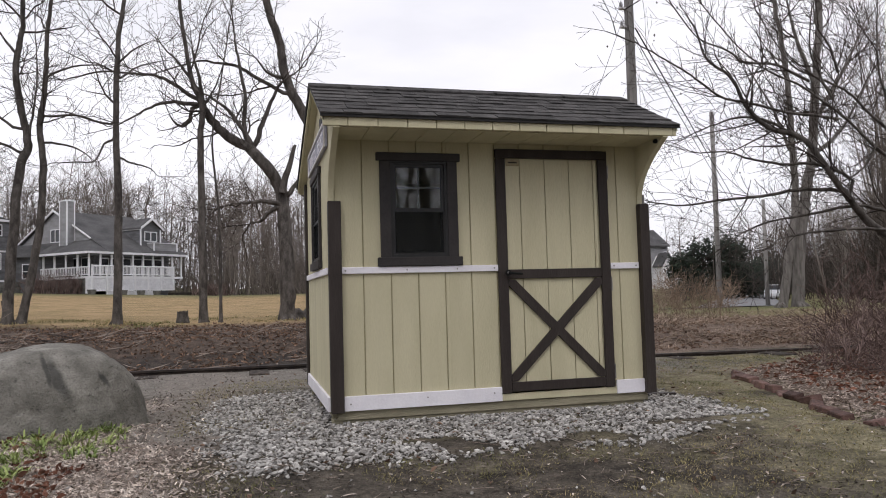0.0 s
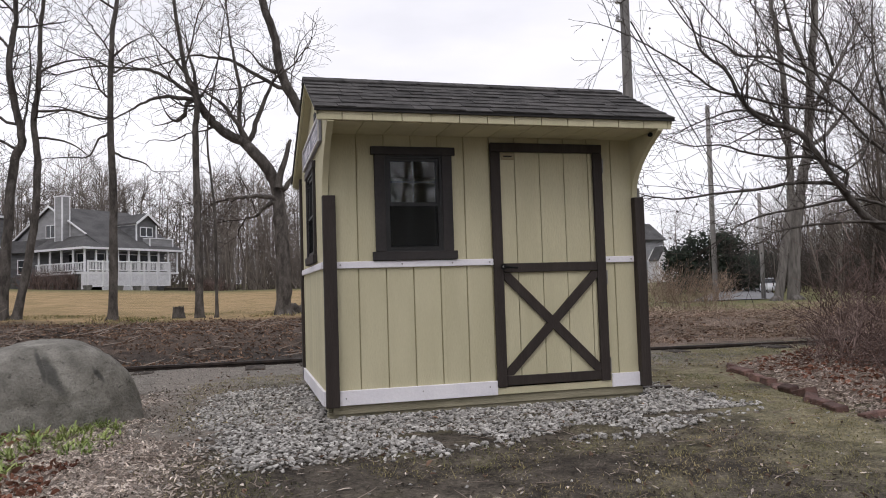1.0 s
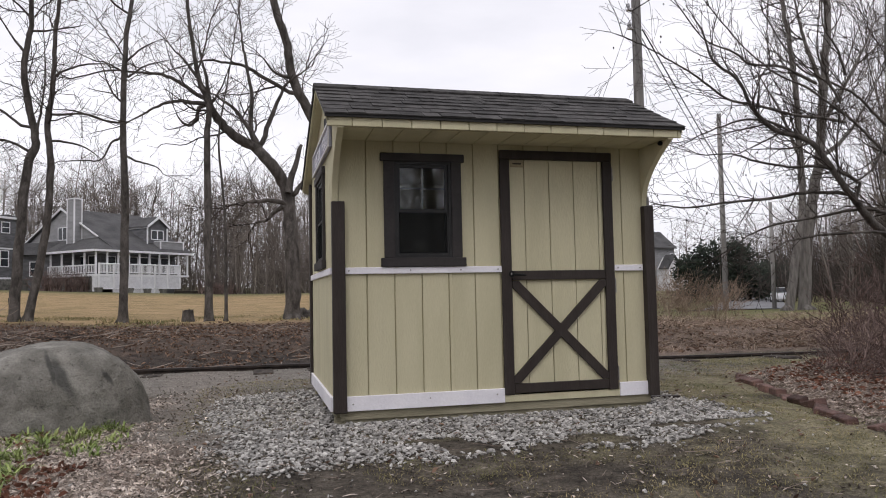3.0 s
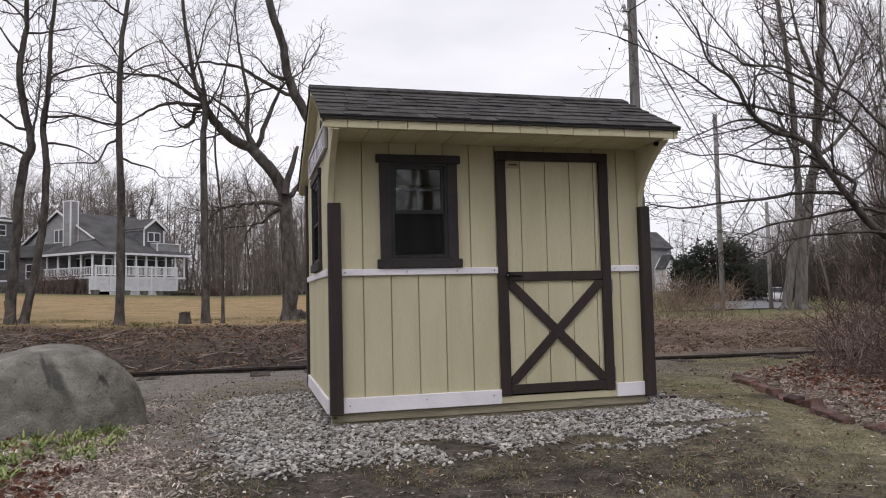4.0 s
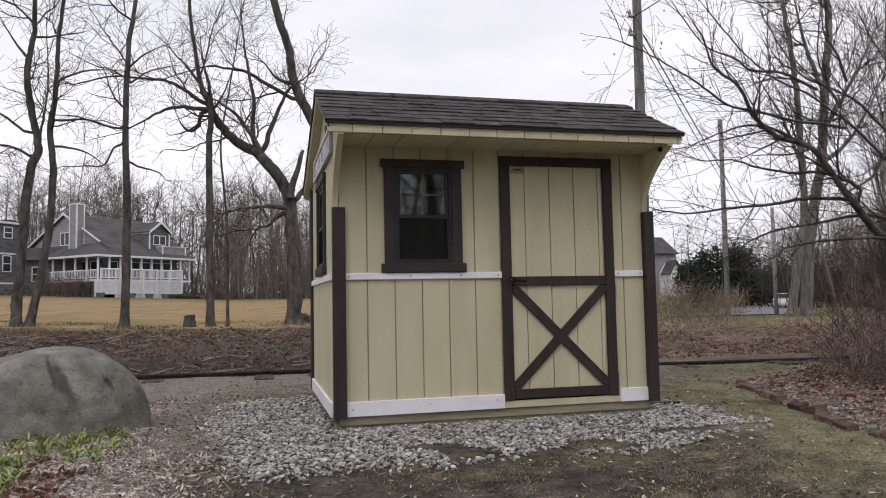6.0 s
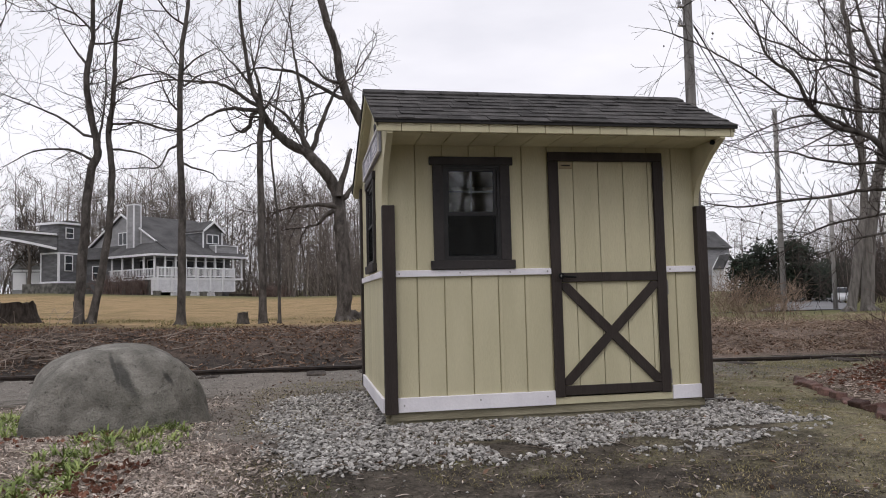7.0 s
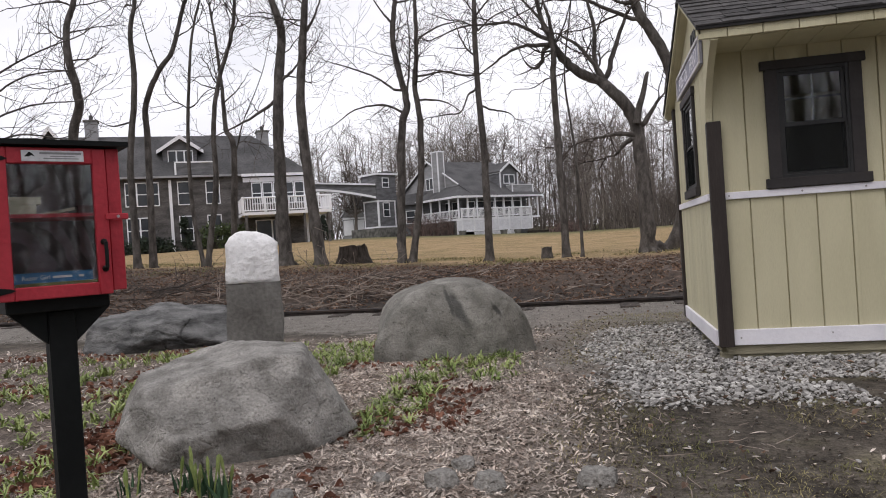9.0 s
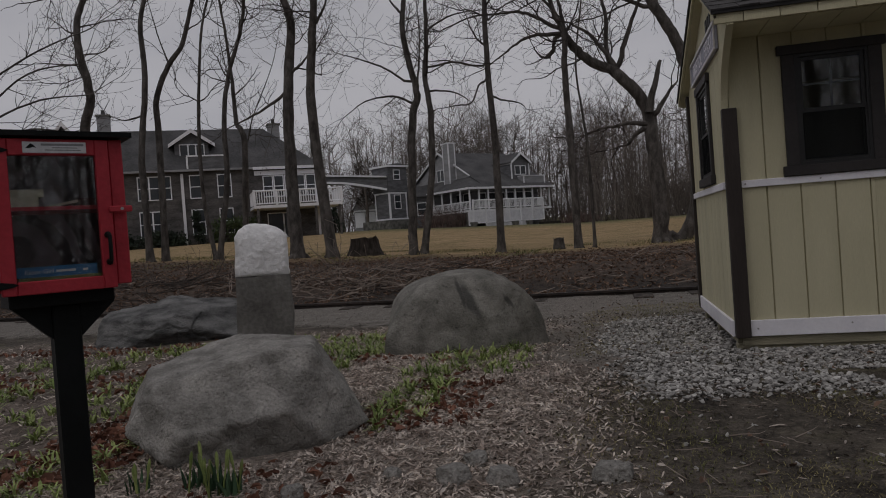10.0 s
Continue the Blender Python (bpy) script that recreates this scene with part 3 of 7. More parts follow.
    double_hung(w2, sw[1] - sw[0], sw[3] - sw[2], 0.06, 0.06)
    # door
    d = new("door")
    d.parent = hut_ob
    d["label"] = "closed cream plank door framed and cross-braced in dark brown"
    part("door_core", boxes((1.30, 2.07, 0.012, 0.045, 0.17, 1.93)), GROOVE, d)
    edges = [1.302] + [GAP * j for j in range(7, 11) if 1.302 < GAP * j < 2.06] + [2.068]
    for a, b in zip(edges, edges[1:]):
        part("plank", boxes((a + 0.003, b - 0.003, -0.004, 0.011, 0.17, 1.928), bev=0.002), SIDING, d)
    part("casing", boxes((1.222, 1.30, -0.026, 0.0, 0.155, 1.93), bev=0.004), BROWN, d)
    part("casing", boxes((2.072, 2.15, -0.026, 0.0, 0.155, 1.93), bev=0.004), BROWN, d)
    part("head_casing", boxes((1.222, 2.15, -0.028, 0.0, 1.932, 2.0), bev=0.004), BROWN, d)
    part("mid_rail", boxes((1.302, 2.07, -0.026, -0.005, 1.01, 1.08), bev=0.003), BROWN, d)
    part("bottom_rail", boxes((1.302, 2.07, -0.026, -0.005, 0.165, 0.235), bev=0.003), BROWN, d)
    for (xa, za), (xb, zb), y in (((1.302, 1.005), (2.07, 0.24), -0.026), ((1.302, 0.24), (2.07, 1.005), -0.0255)):
        s = 1 if zb > za else -1
        t = 0.048
        pts = [(xa, za), (xa + t, za), (xb, zb - s * t), (xb, zb), (xb - t, zb), (xa, za + s * t)]
        part("brace", prism(pts, "y", y, -0.005), BROWN, d)
    part("threshold", boxes((1.222, 2.165, -0.012, 0.004, 0.10, 0.153), bev=0.003), SIDING, d)
    part("plaque", boxes((1.312, 1.418, -0.01, -0.0045, 1.872, 1.925), bev=0.002), PLAQUE, d, "small tan metal plate")
    part("plaque_mark", boxes((1.33, 1.40, -0.0115, -0.0105, 1.893, 1.904)), BROWN, d)
    bm = bmesh.new()
    tube(bm, [(1.285, -0.026, 1.055), (1.285, -0.05, 1.055), (1.285, -0.062, 1.055)], [0.012, 0.012, 0.024], 10)
    part("knob", bm, BLACK, d, "black door knob")
    for z in (0.22, 0.9, 1.78):
        hg = part("hinge", boxes((2.151, 2.168, -0.008, -0.001, z, z + 0.11), bev=0.002), STEEL, d, "grey steel hinge")
        bm = bmesh.new()
        tube(bm, [(2.158, -0.014, z), (2.158, -0.014, z + 0.11)], [0.006, 0.006], 8)
        part("hinge_pin", bm, STEEL, hg)
    bm = bmesh.new()
    tube(bm, [(1.285, -0.058, 1.055), (1.33, -0.06, 1.05), (1.4, -0.058, 1.045)], [0.011, 0.009, 0.007], 8)
    part("lever", bm, BLACK, d, "black lever handle")
    bm = bmesh.new()
    tube(bm, [(1.285, -0.0625, 1.055), (1.285, -0.066, 1.055)], [0.009, 0.008], 10)
    part("lock_cylinder", bm, STEEL, d)
    # louvred vent in the gable
    for k in range(3):
        part("vent_slat", boxes((XL - 0.006, XL - 0.001, 0.20 + 0.1 * k, 0.265 + 0.1 * k, 2.19, 2.29)), EDGE, hut_ob, "dark gable vent slot")
    return hut_ob


hut()


def lettering(text, size, m, material, parent, extrude=0.001, spread=1.0):
    c = bpy.data.curves.new("letters", "FONT")
    c.body, c.size, c.extrude, c.align_x, c.align_y, c.space_character = text, size, extrude, "CENTER", "CENTER", spread
    tmp = bpy.data.objects.new("tmp", c)
    me = bpy.data.meshes.new_from_object(tmp)
    bpy.data.objects.remove(tmp)
    bpy.data.curves.remove(c)
    me.materials.clear()
    me.materials.append(material)
    ob = new("letters", me)
    ob.parent, ob.matrix_basis = parent, m
    return ob


def gable_sign():
    s = thing("sign", "grey name board with white letters on the hut gable", "sign", pose(XL - 0.002, 0.62, 2.065, 0, 0, -90))
    a, h = 0.71, 0.092
    part("board", boxes((-a, a, -0.02, 0.0, -h, h), bev=0.003), GREYSIGN, s)
    part("frame", boxes((-a, a, -0.03, -0.0205, h - 0.02, h), (-a, a, -0.03, -0.0205, -h, -h + 0.02), (-a, -a + 0.02, -0.03, -0.0205, -h + 0.02, h - 0.02), (a - 0.02, a, -0.03, -0.0205, -h + 0.02, h - 0.02)), SIGNRIM, s, "pale sign frame")
    lettering("BRISTOL", 0.14, pose(-0.27, -0.0215, 0, 90, 0, 0), WHITE, s, 0.001, 1.1)
    lettering("FERRY", 0.14, pose(0.37, -0.0215, 0, 90, 0, 0), WHITE, s, 0.001, 1.1)


gable_sign()
bm = boxes((-0.15, 0.15, -0.03, 0.03, 0.0, 0.022), bev=0.004)
tagged(part("board_offcut", bm, BROWN), "dark board offcut lying at the hut's foot", "board").matrix_world = pose(2.74, 0.36, ground_z(2.74, 0.36) + 0.004, 0, 0, -8)


# ---- rail and stones ----
TIE = mat("rotten_tie_timber", (0.03, 0.025, 0.021), (0.085, 0.07, 0.058), 6, 0.95, 0.8, 30, stretch=(3, 0.6, 3))
def rail():
    t = thing("rail", "rusty brown steel rail lying along the cinder bed", "rail")
    prof = [(-0.06, 0.0), (0.06, 0.0), (0.06, 0.012), (0.012, 0.03), (0.012, 0.09), (0.034, 0.10), (0.034, 0.125), (-0.034, 0.125), (-0.034, 0.10), (-0.012, 0.09), (-0.012, 0.03), (-0.06, 0.012)]
    bm = bmesh.new()
    xs = [-30 + 1.0 * i for i in range(66)]
    rings = []
    for x in xs:
        s = smoothstep(-0.3, 4.2, x)
        y = 4.5 - 0.1 * x - 0.5 * s
        rings.append([bm.verts.new((x, y + p, -0.06 - 0.02 * s + q + 0.012 * noise.noise((x * 0.2, 0, 0)))) for p, q in prof])
    for a, b in zip(rings, rings[1:]):
        for k in range(len(prof)):
            bm.faces.new((a[k], a[(k + 1) % len(prof)], b[(k + 1) % len(prof)], b[k]))
    bm.faces.new(rings[0])
    bm.faces.new(rings[-1][::-1])
    bmesh.ops.recalc_face_normals(bm, faces=bm.faces)
    part("rail_bar", bm, RUST, t)
    for k in range(14):
        x = -10 + 1.45 * k
        bm = boxes((x - 0.3, x + 0.3, 4.5 - 0.1 * x - 0.055, 4.5 - 0.1 * x - 0.02, -0.035, 0.045), bev=0.008)
        if k % 5 == 2 and x < -0.5:
            part("splice_plate", bm, RUST, t)
        else:
            bm.free()
    for k in range(34):
        x = -15 + 0.66 * k
        y = 4.5 - 0.1 * x - 0.5 * smoothstep(-0.3, 4.2, x)
        q = 0.5 + 0.5 * noise.noise((k * 1.7, 3, 0))
        if q < 0.42:
            continue
        d = 0.2 + 0.45 * q
        g = ground_z(x, y - d)
        tie = boxes((x - 0.12, x + 0.12, y - d, y - 0.07, g - 0.06, g + 0.004 + 0.02 * q), bev=0.012)
        part("tie", tie, TIE, t, "rotten dark timber tie sunk in the path")


rail()


def rock(name, label, planes, rough, m, material, seed, sub=5, pw=9, fine=0.012, crack=0.0):
    """A boulder: soft-edged planes (direction, distance), worn by noise at two scales."""
    bm = bmesh.new()
    bmesh.ops.create_icosphere(bm, subdivisions=sub, radius=1)
    pl = [(Vector(d).normalized(), h) for d, h in planes]
    for v in bm.verts:
        d = v.co.normalized()
        s = sum((max(0.0, d.dot(n)) / h) ** pw for n, h in pl)
        r = s ** (-1 / pw)
        p = d * r
        r *= 1 + rough * noise.noise(p * 2.3 + Vector((seed, 0, 0))) + rough * 0.5 * noise.noise(p * 6 + Vector((0, seed, 0)))
        r += fine * noise.noise(p * 16 + Vector((seed, 3, 0))) + fine * 0.5 * abs(noise.noise(p * 38))
        if crack:
            q = noise.noise(p * 2.6 + Vector((seed, seed, 1))) + 0.25 * noise.noise(p * 9 + Vector((1, seed, 0)))
            r -= crack * max(0.0, 1 - abs(q) / 0.045) * max(0.0, min(1.0, 0.4 + 2 * noise.noise(p * 1.7 + Vector((9, seed, 4)))))
        v.co = d * r
    ob = part(name, bm, material, None, "", True)
    ob.matrix_world = m
    return tagged(ob, label, "boulder")


def streaked(base):
    """The boulder's stone with two dark weathered streaks down its face."""
    m = base.copy()
    m.name = "streaked_granite"
    n, l = m.node_tree.nodes, m.node_tree.links
    b = n["Principled BSDF"]
    src = b.inputs["Base Color"].links[0].from_socket
    tc = n.new("ShaderNodeTexCoord")
    no = n.new("ShaderNodeTexNoise")
    no.inputs["Scale"].default_value, no.inputs["Detail"].default_value = 7, 4
    l.new(tc.outputs["Object"], no.inputs["Vector"])
    fac = None
    for x, z, ang, wx, wz in ((0.07, 0.17, -24, 0.042, 0.17), (0.0, 0.23, -20, 0.022, 0.13), (0.36, 0.14, -30, 0.02, 0.07)):
        mp = n.new("ShaderNodeMapping")
        mp.vector_type = "TEXTURE"
        mp.inputs["Location"].default_value = (x, 0, z)
        mp.inputs["Rotation"].default_value = (0, radians(ang), 0)
        mp.inputs["Scale"].default_value = (wx, 4, wz)
        ad = n.new("ShaderNodeVectorMath")
        ad.operation = "MULTIPLY_ADD"
        ad.inputs[1].default_value = (0.06, 0.06, 0.06)
        l.new(no.outputs["Color"], ad.inputs[0])
        l.new(tc.outputs["Object"], ad.inputs[2])
        l.new(ad.outputs[0], mp.inputs[0])
        ln = n.new("ShaderNodeVectorMath")
        ln.operation = "LENGTH"
        l.new(mp.outputs[0], ln.inputs[0])
        mr = n.new("ShaderNodeMapRange")
        mr.interpolation_type = "SMOOTHSTEP"
        mr.inputs[1].default_value, mr.inputs[2].default_value, mr.inputs[3].default_value, mr.inputs[4].default_value = 1.3, 0.5, 0, 0.75
        l.new(ln.outputs["Value"], mr.inputs[0])
        if fac is None:
            fac = mr.outputs[0]
        else:
            q = n.new("ShaderNodeMath")
            q.operation = "MAXIMUM"
            l.new(fac, q.inputs[0])
            l.new(mr.outputs[0], q.inputs[1])
            fac = q.outputs[0]
    mx = n.new("ShaderNodeMixRGB")
    mx.inputs[2].default_value = (0.035, 0.036, 0.034, 1)
    l.new(fac, mx.inputs[0])
    l.new(src, mx.inputs[1])
    l.new(mx.outputs[0], b.inputs["Base Color"])
    return m


rock("boulder", "rounded grey boulder with dark streaks in the garden bed",
     [((-1, 0, 0.1), 0.615), ((1, 0, 0.12), 0.625), ((0, -1, 0.15), 0.47), ((0, 1, 0.2), 0.47), ((0, 0, 1), 0.36), ((0, 0, -1), 0.4), ((-0.70, -0.1, 0.70), 0.475), ((0.70, 0, 0.72), 0.475), ((-0.35, 0, 0.93), 0.40), ((0.35, 0, 0.93), 0.40), ((0, -0.7, 0.7), 0.44), ((0.6, -0.8, 0.1), 0.53)],
     0.05, pose(-2.0, 0.68, 0.265, 0, 0, 14), streaked(GRANITE2), 3.1, sub=6, pw=11, fine=0.008, crack=0.016)
rock("boulder", "large pale grey granite boulder with a sloping top",
     [((0.86, -0.05, 0.51), 0.445), ((0.12, 0, 0.99), 0.36), ((-0.19, -0.12, 0.97), 0.325), ((-0.912, -0.1, 0.4), 0.565), ((0.43, -0.3, -0.85), 0.375), ((-0.62, -0.2, -0.76), 0.425), ((-0.1, -0.8, 0.6), 0.365), ((0.05, -0.92, -0.38), 0.385),
      ((-0.62, -0.74, 0.25), 0.52), ((0.6, -0.78, 0.2), 0.455), ((0, 0, -1), 0.34), ((0.2, 1, 0.2), 0.42), ((-0.5, 0.8, 0.2), 0.5), ((-0.32, -0.62, 0.71), 0.42)],
     0.03, pose(-2.575, -1.82, 0.11, 0, 0, 26) @ Matrix.Scale(0.94, 4), GRANITE, 7.7, sub=6, pw=95, fine=0.012, crack=0.03)
rock("boulder", "low dark slate-grey boulder beside the path",
     [((-0.16, -0.22, 0.95), 0.225), ((0.12, -0.2, 0.97), 0.235), ((0.4, -0.5, 0.7), 0.33), ((-0.5, -0.6, 0.55), 0.37), ((-1, 0, 0.3), 0.75), ((1, 0, 0.2), 0.70), ((0.1, -0.85, 0.52), 0.34), ((0, -0.8, -0.6), 0.32), ((0, 1, 0.2), 0.5), ((0, 0, -1), 0.3), ((-0.7, -0.7, 0.1), 0.55)],
     0.1, pose(-5.4, 1.9, 0.13, 0, 0, 30), SLATE, 12.4, sub=6, pw=70, fine=0.014, crack=0.035)


def bollard():
    """A rough split-granite marker post with a whitewashed top."""
    t = thing("marker_post", "split granite marker post with a whitewashed top", "stone post", pose(-3.13, -0.53, -0.008, 0, 0.8, 24))

    def slab(z0, z1, w0, w1, cap, seed):
        bm = bmesh.new()
        n = 9
        r = bmesh.ops.create_cube(bm, size=1)
        bmesh.ops.subdivide_edges(bm, edges=bm.edges, cuts=n, use_grid_fill=True)
        for v in bm.verts:
            k = v.co.z + 0.5
            w = w0 + (w1 - w0) * k
            x, y = v.co.x * w, v.co.y * w * 0.85
            z = z0 + (z1 - z0) * k
            if cap:
                z -= 0.09 * k * max(abs(v.co.x) * 2, abs(v.co.y) * 2) ** 3
            p = Vector((x, y, z))
            d = 0.016 * noise.noise(p * 5 + Vector((seed, 0, 0))) + 0.007 * noise.noise(p * 18)
            v.co = p + Vector((x, y, 0)).normalized() * d + Vector((0, 0, d * (1 if k > 0.9 else 0)))
        return bm
    part("shaft", slab(-0.09, 0.735, 0.385, 0.345, False, 1), POSTSTONE, t, "dark rough granite shaft")
    part("painted_top", slab(0.736, 1.085, 0.352, 0.335, True, 5), WHITESTONE, t, "whitewashed top", True)


bollard()


def swirled():
    """Plum-grey paint with black swirling lines."""
    m = mat("swirl_painted_inside", (0.24, 0.2, 0.215), (0.36, 0.3, 0.325), 9, 0.7, 0.2, 40)
    n, l = m.node_tree.nodes, m.node_tree.links
    b = n["Principled BSDF"]
    src = b.inputs["Base Color"].links[0].from_socket
    tc, wv, rp, mx = n.new("ShaderNodeTexCoord"), n.new("ShaderNodeTexWave"), n.new("ShaderNodeValToRGB"), n.new("ShaderNodeMixRGB")
    wv.inputs["Scale"].default_value, wv.inputs["Distortion"].default_value, wv.inputs["Detail"].default_value, wv.inputs["Detail Scale"].default_value = 3.2, 16, 2.5, 1.0
    rp.color_ramp.elements[0].position, rp.color_ramp.elements[1].position = 0.3, 0.62
    l.new(tc.outputs["Object"], wv.inputs["Vector"])
    l.new(wv.outputs["Fac"], rp.inputs[0])
    mx.inputs[1].default_value = (0.1, 0.085, 0.092, 1)
    l.new(rp.outputs[0], mx.inputs[0])
    l.new(src, mx.inputs[2])
    l.new(mx.outputs[0], b.inputs["Base Color"])
    return m


def library():
    """A small red book box with a glazed door, on a black post."""
    t = thing("book_box", "red wooden book exchange box on a black post", "book box", pose(-2.444, -3.2, 0.018, 0, 0, 50))
    w, d, z0, z1 = 0.195, 0.26, 0.80, 1.262
    PAPER = mat("book_pages", (0.5, 0.43, 0.32), (0.62, 0.55, 0.42), 20, 0.8)
    BLUE = mat("blue_book_cover", (0.03, 0.12, 0.26), (0.05, 0.17, 0.34), 10, 0.4)
    PLATE = mat("white_plate", (0.55, 0.55, 0.57), (0.65, 0.65, 0.67), 10, 0.4)
    INNER = swirled()
    part("side_panel", boxes((-w, -w + 0.015, 0, d, z0, z1), bev=0.002), RED, t)
    part("side_panel", boxes((w - 0.015, w, 0, d, z0, z1), bev=0.002), RED, t)
    part("back_panel", boxes((-w + 0.015, w - 0.015, d - 0.015, d, z0, z1)), INNER, t, "dark back with swirling paint")
    part("bottom_panel", boxes((-w + 0.015, w - 0.015, 0.0, d - 0.015, z0, z0 + 0.015)), RED, t)
    part("top_panel", boxes((-w + 0.015, w - 0.015, 0.0, d - 0.015, z1 - 0.015, z1)), RED, t)
    part("shelf", boxes((-w + 0.016, w - 0.016, 0.03, d - 0.016, 1.045, 1.057)), RED, t)
    part("roof", prism([(-0.05, z1 + 0.002), (d + 0.03, z1 + 0.002), (d + 0.03, z1 + 0.03), (-0.05, z1 + 0.018)], "x", -w - 0.024, w + 0.024), BLACK, t, "flat black lid")
    part("jamb", boxes((w - 0.042, w, -0.014, -0.001, z0, z1), bev=0.003), RED, t)
    part("jamb", boxes((-w - 0.006, -w + 0.018, -0.014, -0.001, z0, z1), bev=0.003), RED, t)
    dr = new("door")
    dr.parent = t
    dr["label"] = "red framed glass door"
    a0, a1, c0, c1, f = -w + 0.024, w - 0.046, z0 - 0.01, z1 - 0.004, 0.04
    part("stile", boxes((a0, a0 + f, -0.03, -0.004, c0, c1), bev=0.003), RED, dr)
    part("stile", boxes((a1 - f, a1, -0.03, -0.004, c0, c1), bev=0.003), RED, dr)
    part("rail", boxes((a0 + f, a1 - f, -0.03, -0.004, c0, c0 + f), bev=0.003), RED, dr)
    part("rail", boxes((a0 + f, a1 - f, -0.03, -0.004, c1 - f - 0.01, c1), bev=0.003), RED, dr)
    p = part("pane", boxes((a0 + f, a1 - f, -0.018, -0.014, c0 + f, c1 - f - 0.01)), GLASS, dr)
    p.visible_shadow = False
    bm = bmesh.new()
    hx = a1 - 0.02
    tube(bm, [(hx, -0.031, 0.872), (hx, -0.055, 0.877), (hx, -0.058, 0.915), (hx, -0.055, 0.953), (hx, -0.031, 0.958)], [0.011, 0.006, 0.006, 0.006, 0.011], 8)
    part("handle", bm, BLACK, dr, "black bow handle")
    part("hinge", prism([(a0 - 0.02, 1.208), (a0 + 0.03, 1.216), (a0 + 0.045, 1.222), (a0 + 0.03, 1.228), (a0 - 0.02, 1.236)], "y", -0.034, -0.03), BLACK, dr)
    part("hinge", prism([(a0 - 0.02, 0.808), (a0 + 0.03, 0.816), (a0 + 0.045, 0.822), (a0 + 0.03, 0.828), (a0 - 0.02, 0.836)], "y", -0.034, -0.03), BLACK, dr)
    part("latch", boxes((a1 - 0.012, w + 0.012, -0.042, -0.031, 1.028, 1.048), bev=0.003), RED, t)
    bm = bmesh.new()
    tube(bm, [(w - 0.02, -0.046, 1.038), (w - 0.02, -0.042, 1.038)], [0.005, 0.005], 8)
    part("screw", bm, STEEL, t)
    pl = part("name_plate", boxes((-0.09, 0.085, -0.034, -0.0305, 1.214, 1.248), bev=0.001), PLATE, t, "white metal plate with grey marks")
    GREY = mat("plate_print", (0.2, 0.2, 0.21), (0.26, 0.26, 0.27), 10, 0.6)
    part("print_bar", boxes((-0.04, 0.078, -0.0348, -0.0342, 1.236, 1.2425)), GREY, pl)
    part("print_bar", boxes((-0.01, 0.06, -0.0348, -0.0342, 1.2285, 1.2315)), GREY, pl)
    part("print_bar", boxes((-0.03, 0.07, -0.0348, -0.0342, 1.2215, 1.2245)), GREY, pl)
    part("print_mark", prism([(-0.083, 1.228), (-0.068, 1.243), (-0.06, 1.238), (-0.052, 1.228), (-0.062, 1.232), (-0.07, 1.228)], "y", -0.0348, -0.0342), BLACK, pl)
    # black post and its bracket
    part("post", boxes((-0.026, 0.056, 0.09, 0.164, -0.35, z0 - 0.055), bev=0.004), BLACK, t, "square black post")
    part("bracket", boxes((-0.15, 0.15, 0.03, 0.23, z0 - 0.052, z0 - 0.002), bev=0.004), BLACK, t)
    for s in (-1, 1):
        part("brace", prism([(0.015 + s * 0.043, z0 - 0.055), (0.015 + s * 0.15, z0 - 0.055), (0.015 + s * 0.043, z0 - 0.16)], "y", 0.10, 0.16), BLACK, t)
    # books: things of their own, standing in the box
    M = t.matrix_world

    def book(label, x0, x1, y0, y1, b0, b1, cover, tilt=0.0):
        k = thing("book", label, "book", M @ pose((x0 + x1) / 2, y0, b0, 0, tilt, 0), group="books in the box")
        a, h = (x1 - x0) / 2, b1 - b0
        part("cover", boxes((-a, a, 0, y1 - y0, 0, 0.003), (-a, a, 0, y1 - y0, h - 0.003, h), (-a, a, 0, 0.003, 0.0031, h - 0.0031)), cover, k)
        part("pages", boxes((-a + 0.003, a - 0.003, 0.0035, y1 - y0 - 0.004, 0.0035, h - 0.0035)), PAPER, k)
        return k
    cream = mat("cream_cover", (0.5, 0.44, 0.33), (0.6, 0.54, 0.42), 12, 0.6)
    plum = mat("dark_plum_cover", (0.07, 0.03, 0.035), (0.11, 0.05, 0.055), 12, 0.5)
    b = book("blue hardback lying on its side with white print", -0.125, 0.10, 0.015, 0.16, z0 + 0.04, z0 + 0.072, BLUE)
    lettering("Razor Girl", 0.019, pose(-0.052, -0.001, 0.016, 90, 0, 0), PLATE, b, 0.0003)
    part("print_bar", boxes((-0.005, 0.05, -0.001, -0.0002, 0.0125, 0.0195)), PLATE, b)
    part("print_bar", boxes((0.07, 0.085, -0.001, -0.0002, 0.012, 0.019)), PLATE, b)
    book("pale green book lying under the blue one", -0.12, 0.115, 0.01, 0.17, z0 + 0.0155, z0 + 0.0395, mat("olive_cover", (0.16, 0.15, 0.05), (0.22, 0.2, 0.08), 12, 0.6))
    book("cream paperback lying on the shelf", -0.15, -0.045, 0.05, 0.2, 1.0575, 1.088, cream)
    book("cream paperback on top of another book", -0.155, -0.03, 0.05, 0.2, 1.0885, 1.112, cream)
    book("thin open paperback slumped on the shelf", -0.035, 0.07, 0.06, 0.2, 1.0605, 1.0685, cream, -11)
    book("dark plum hardback lying on the shelf", 0.075, 0.145, 0.05, 0.2, 1.0575, 1.083, plum)


library()


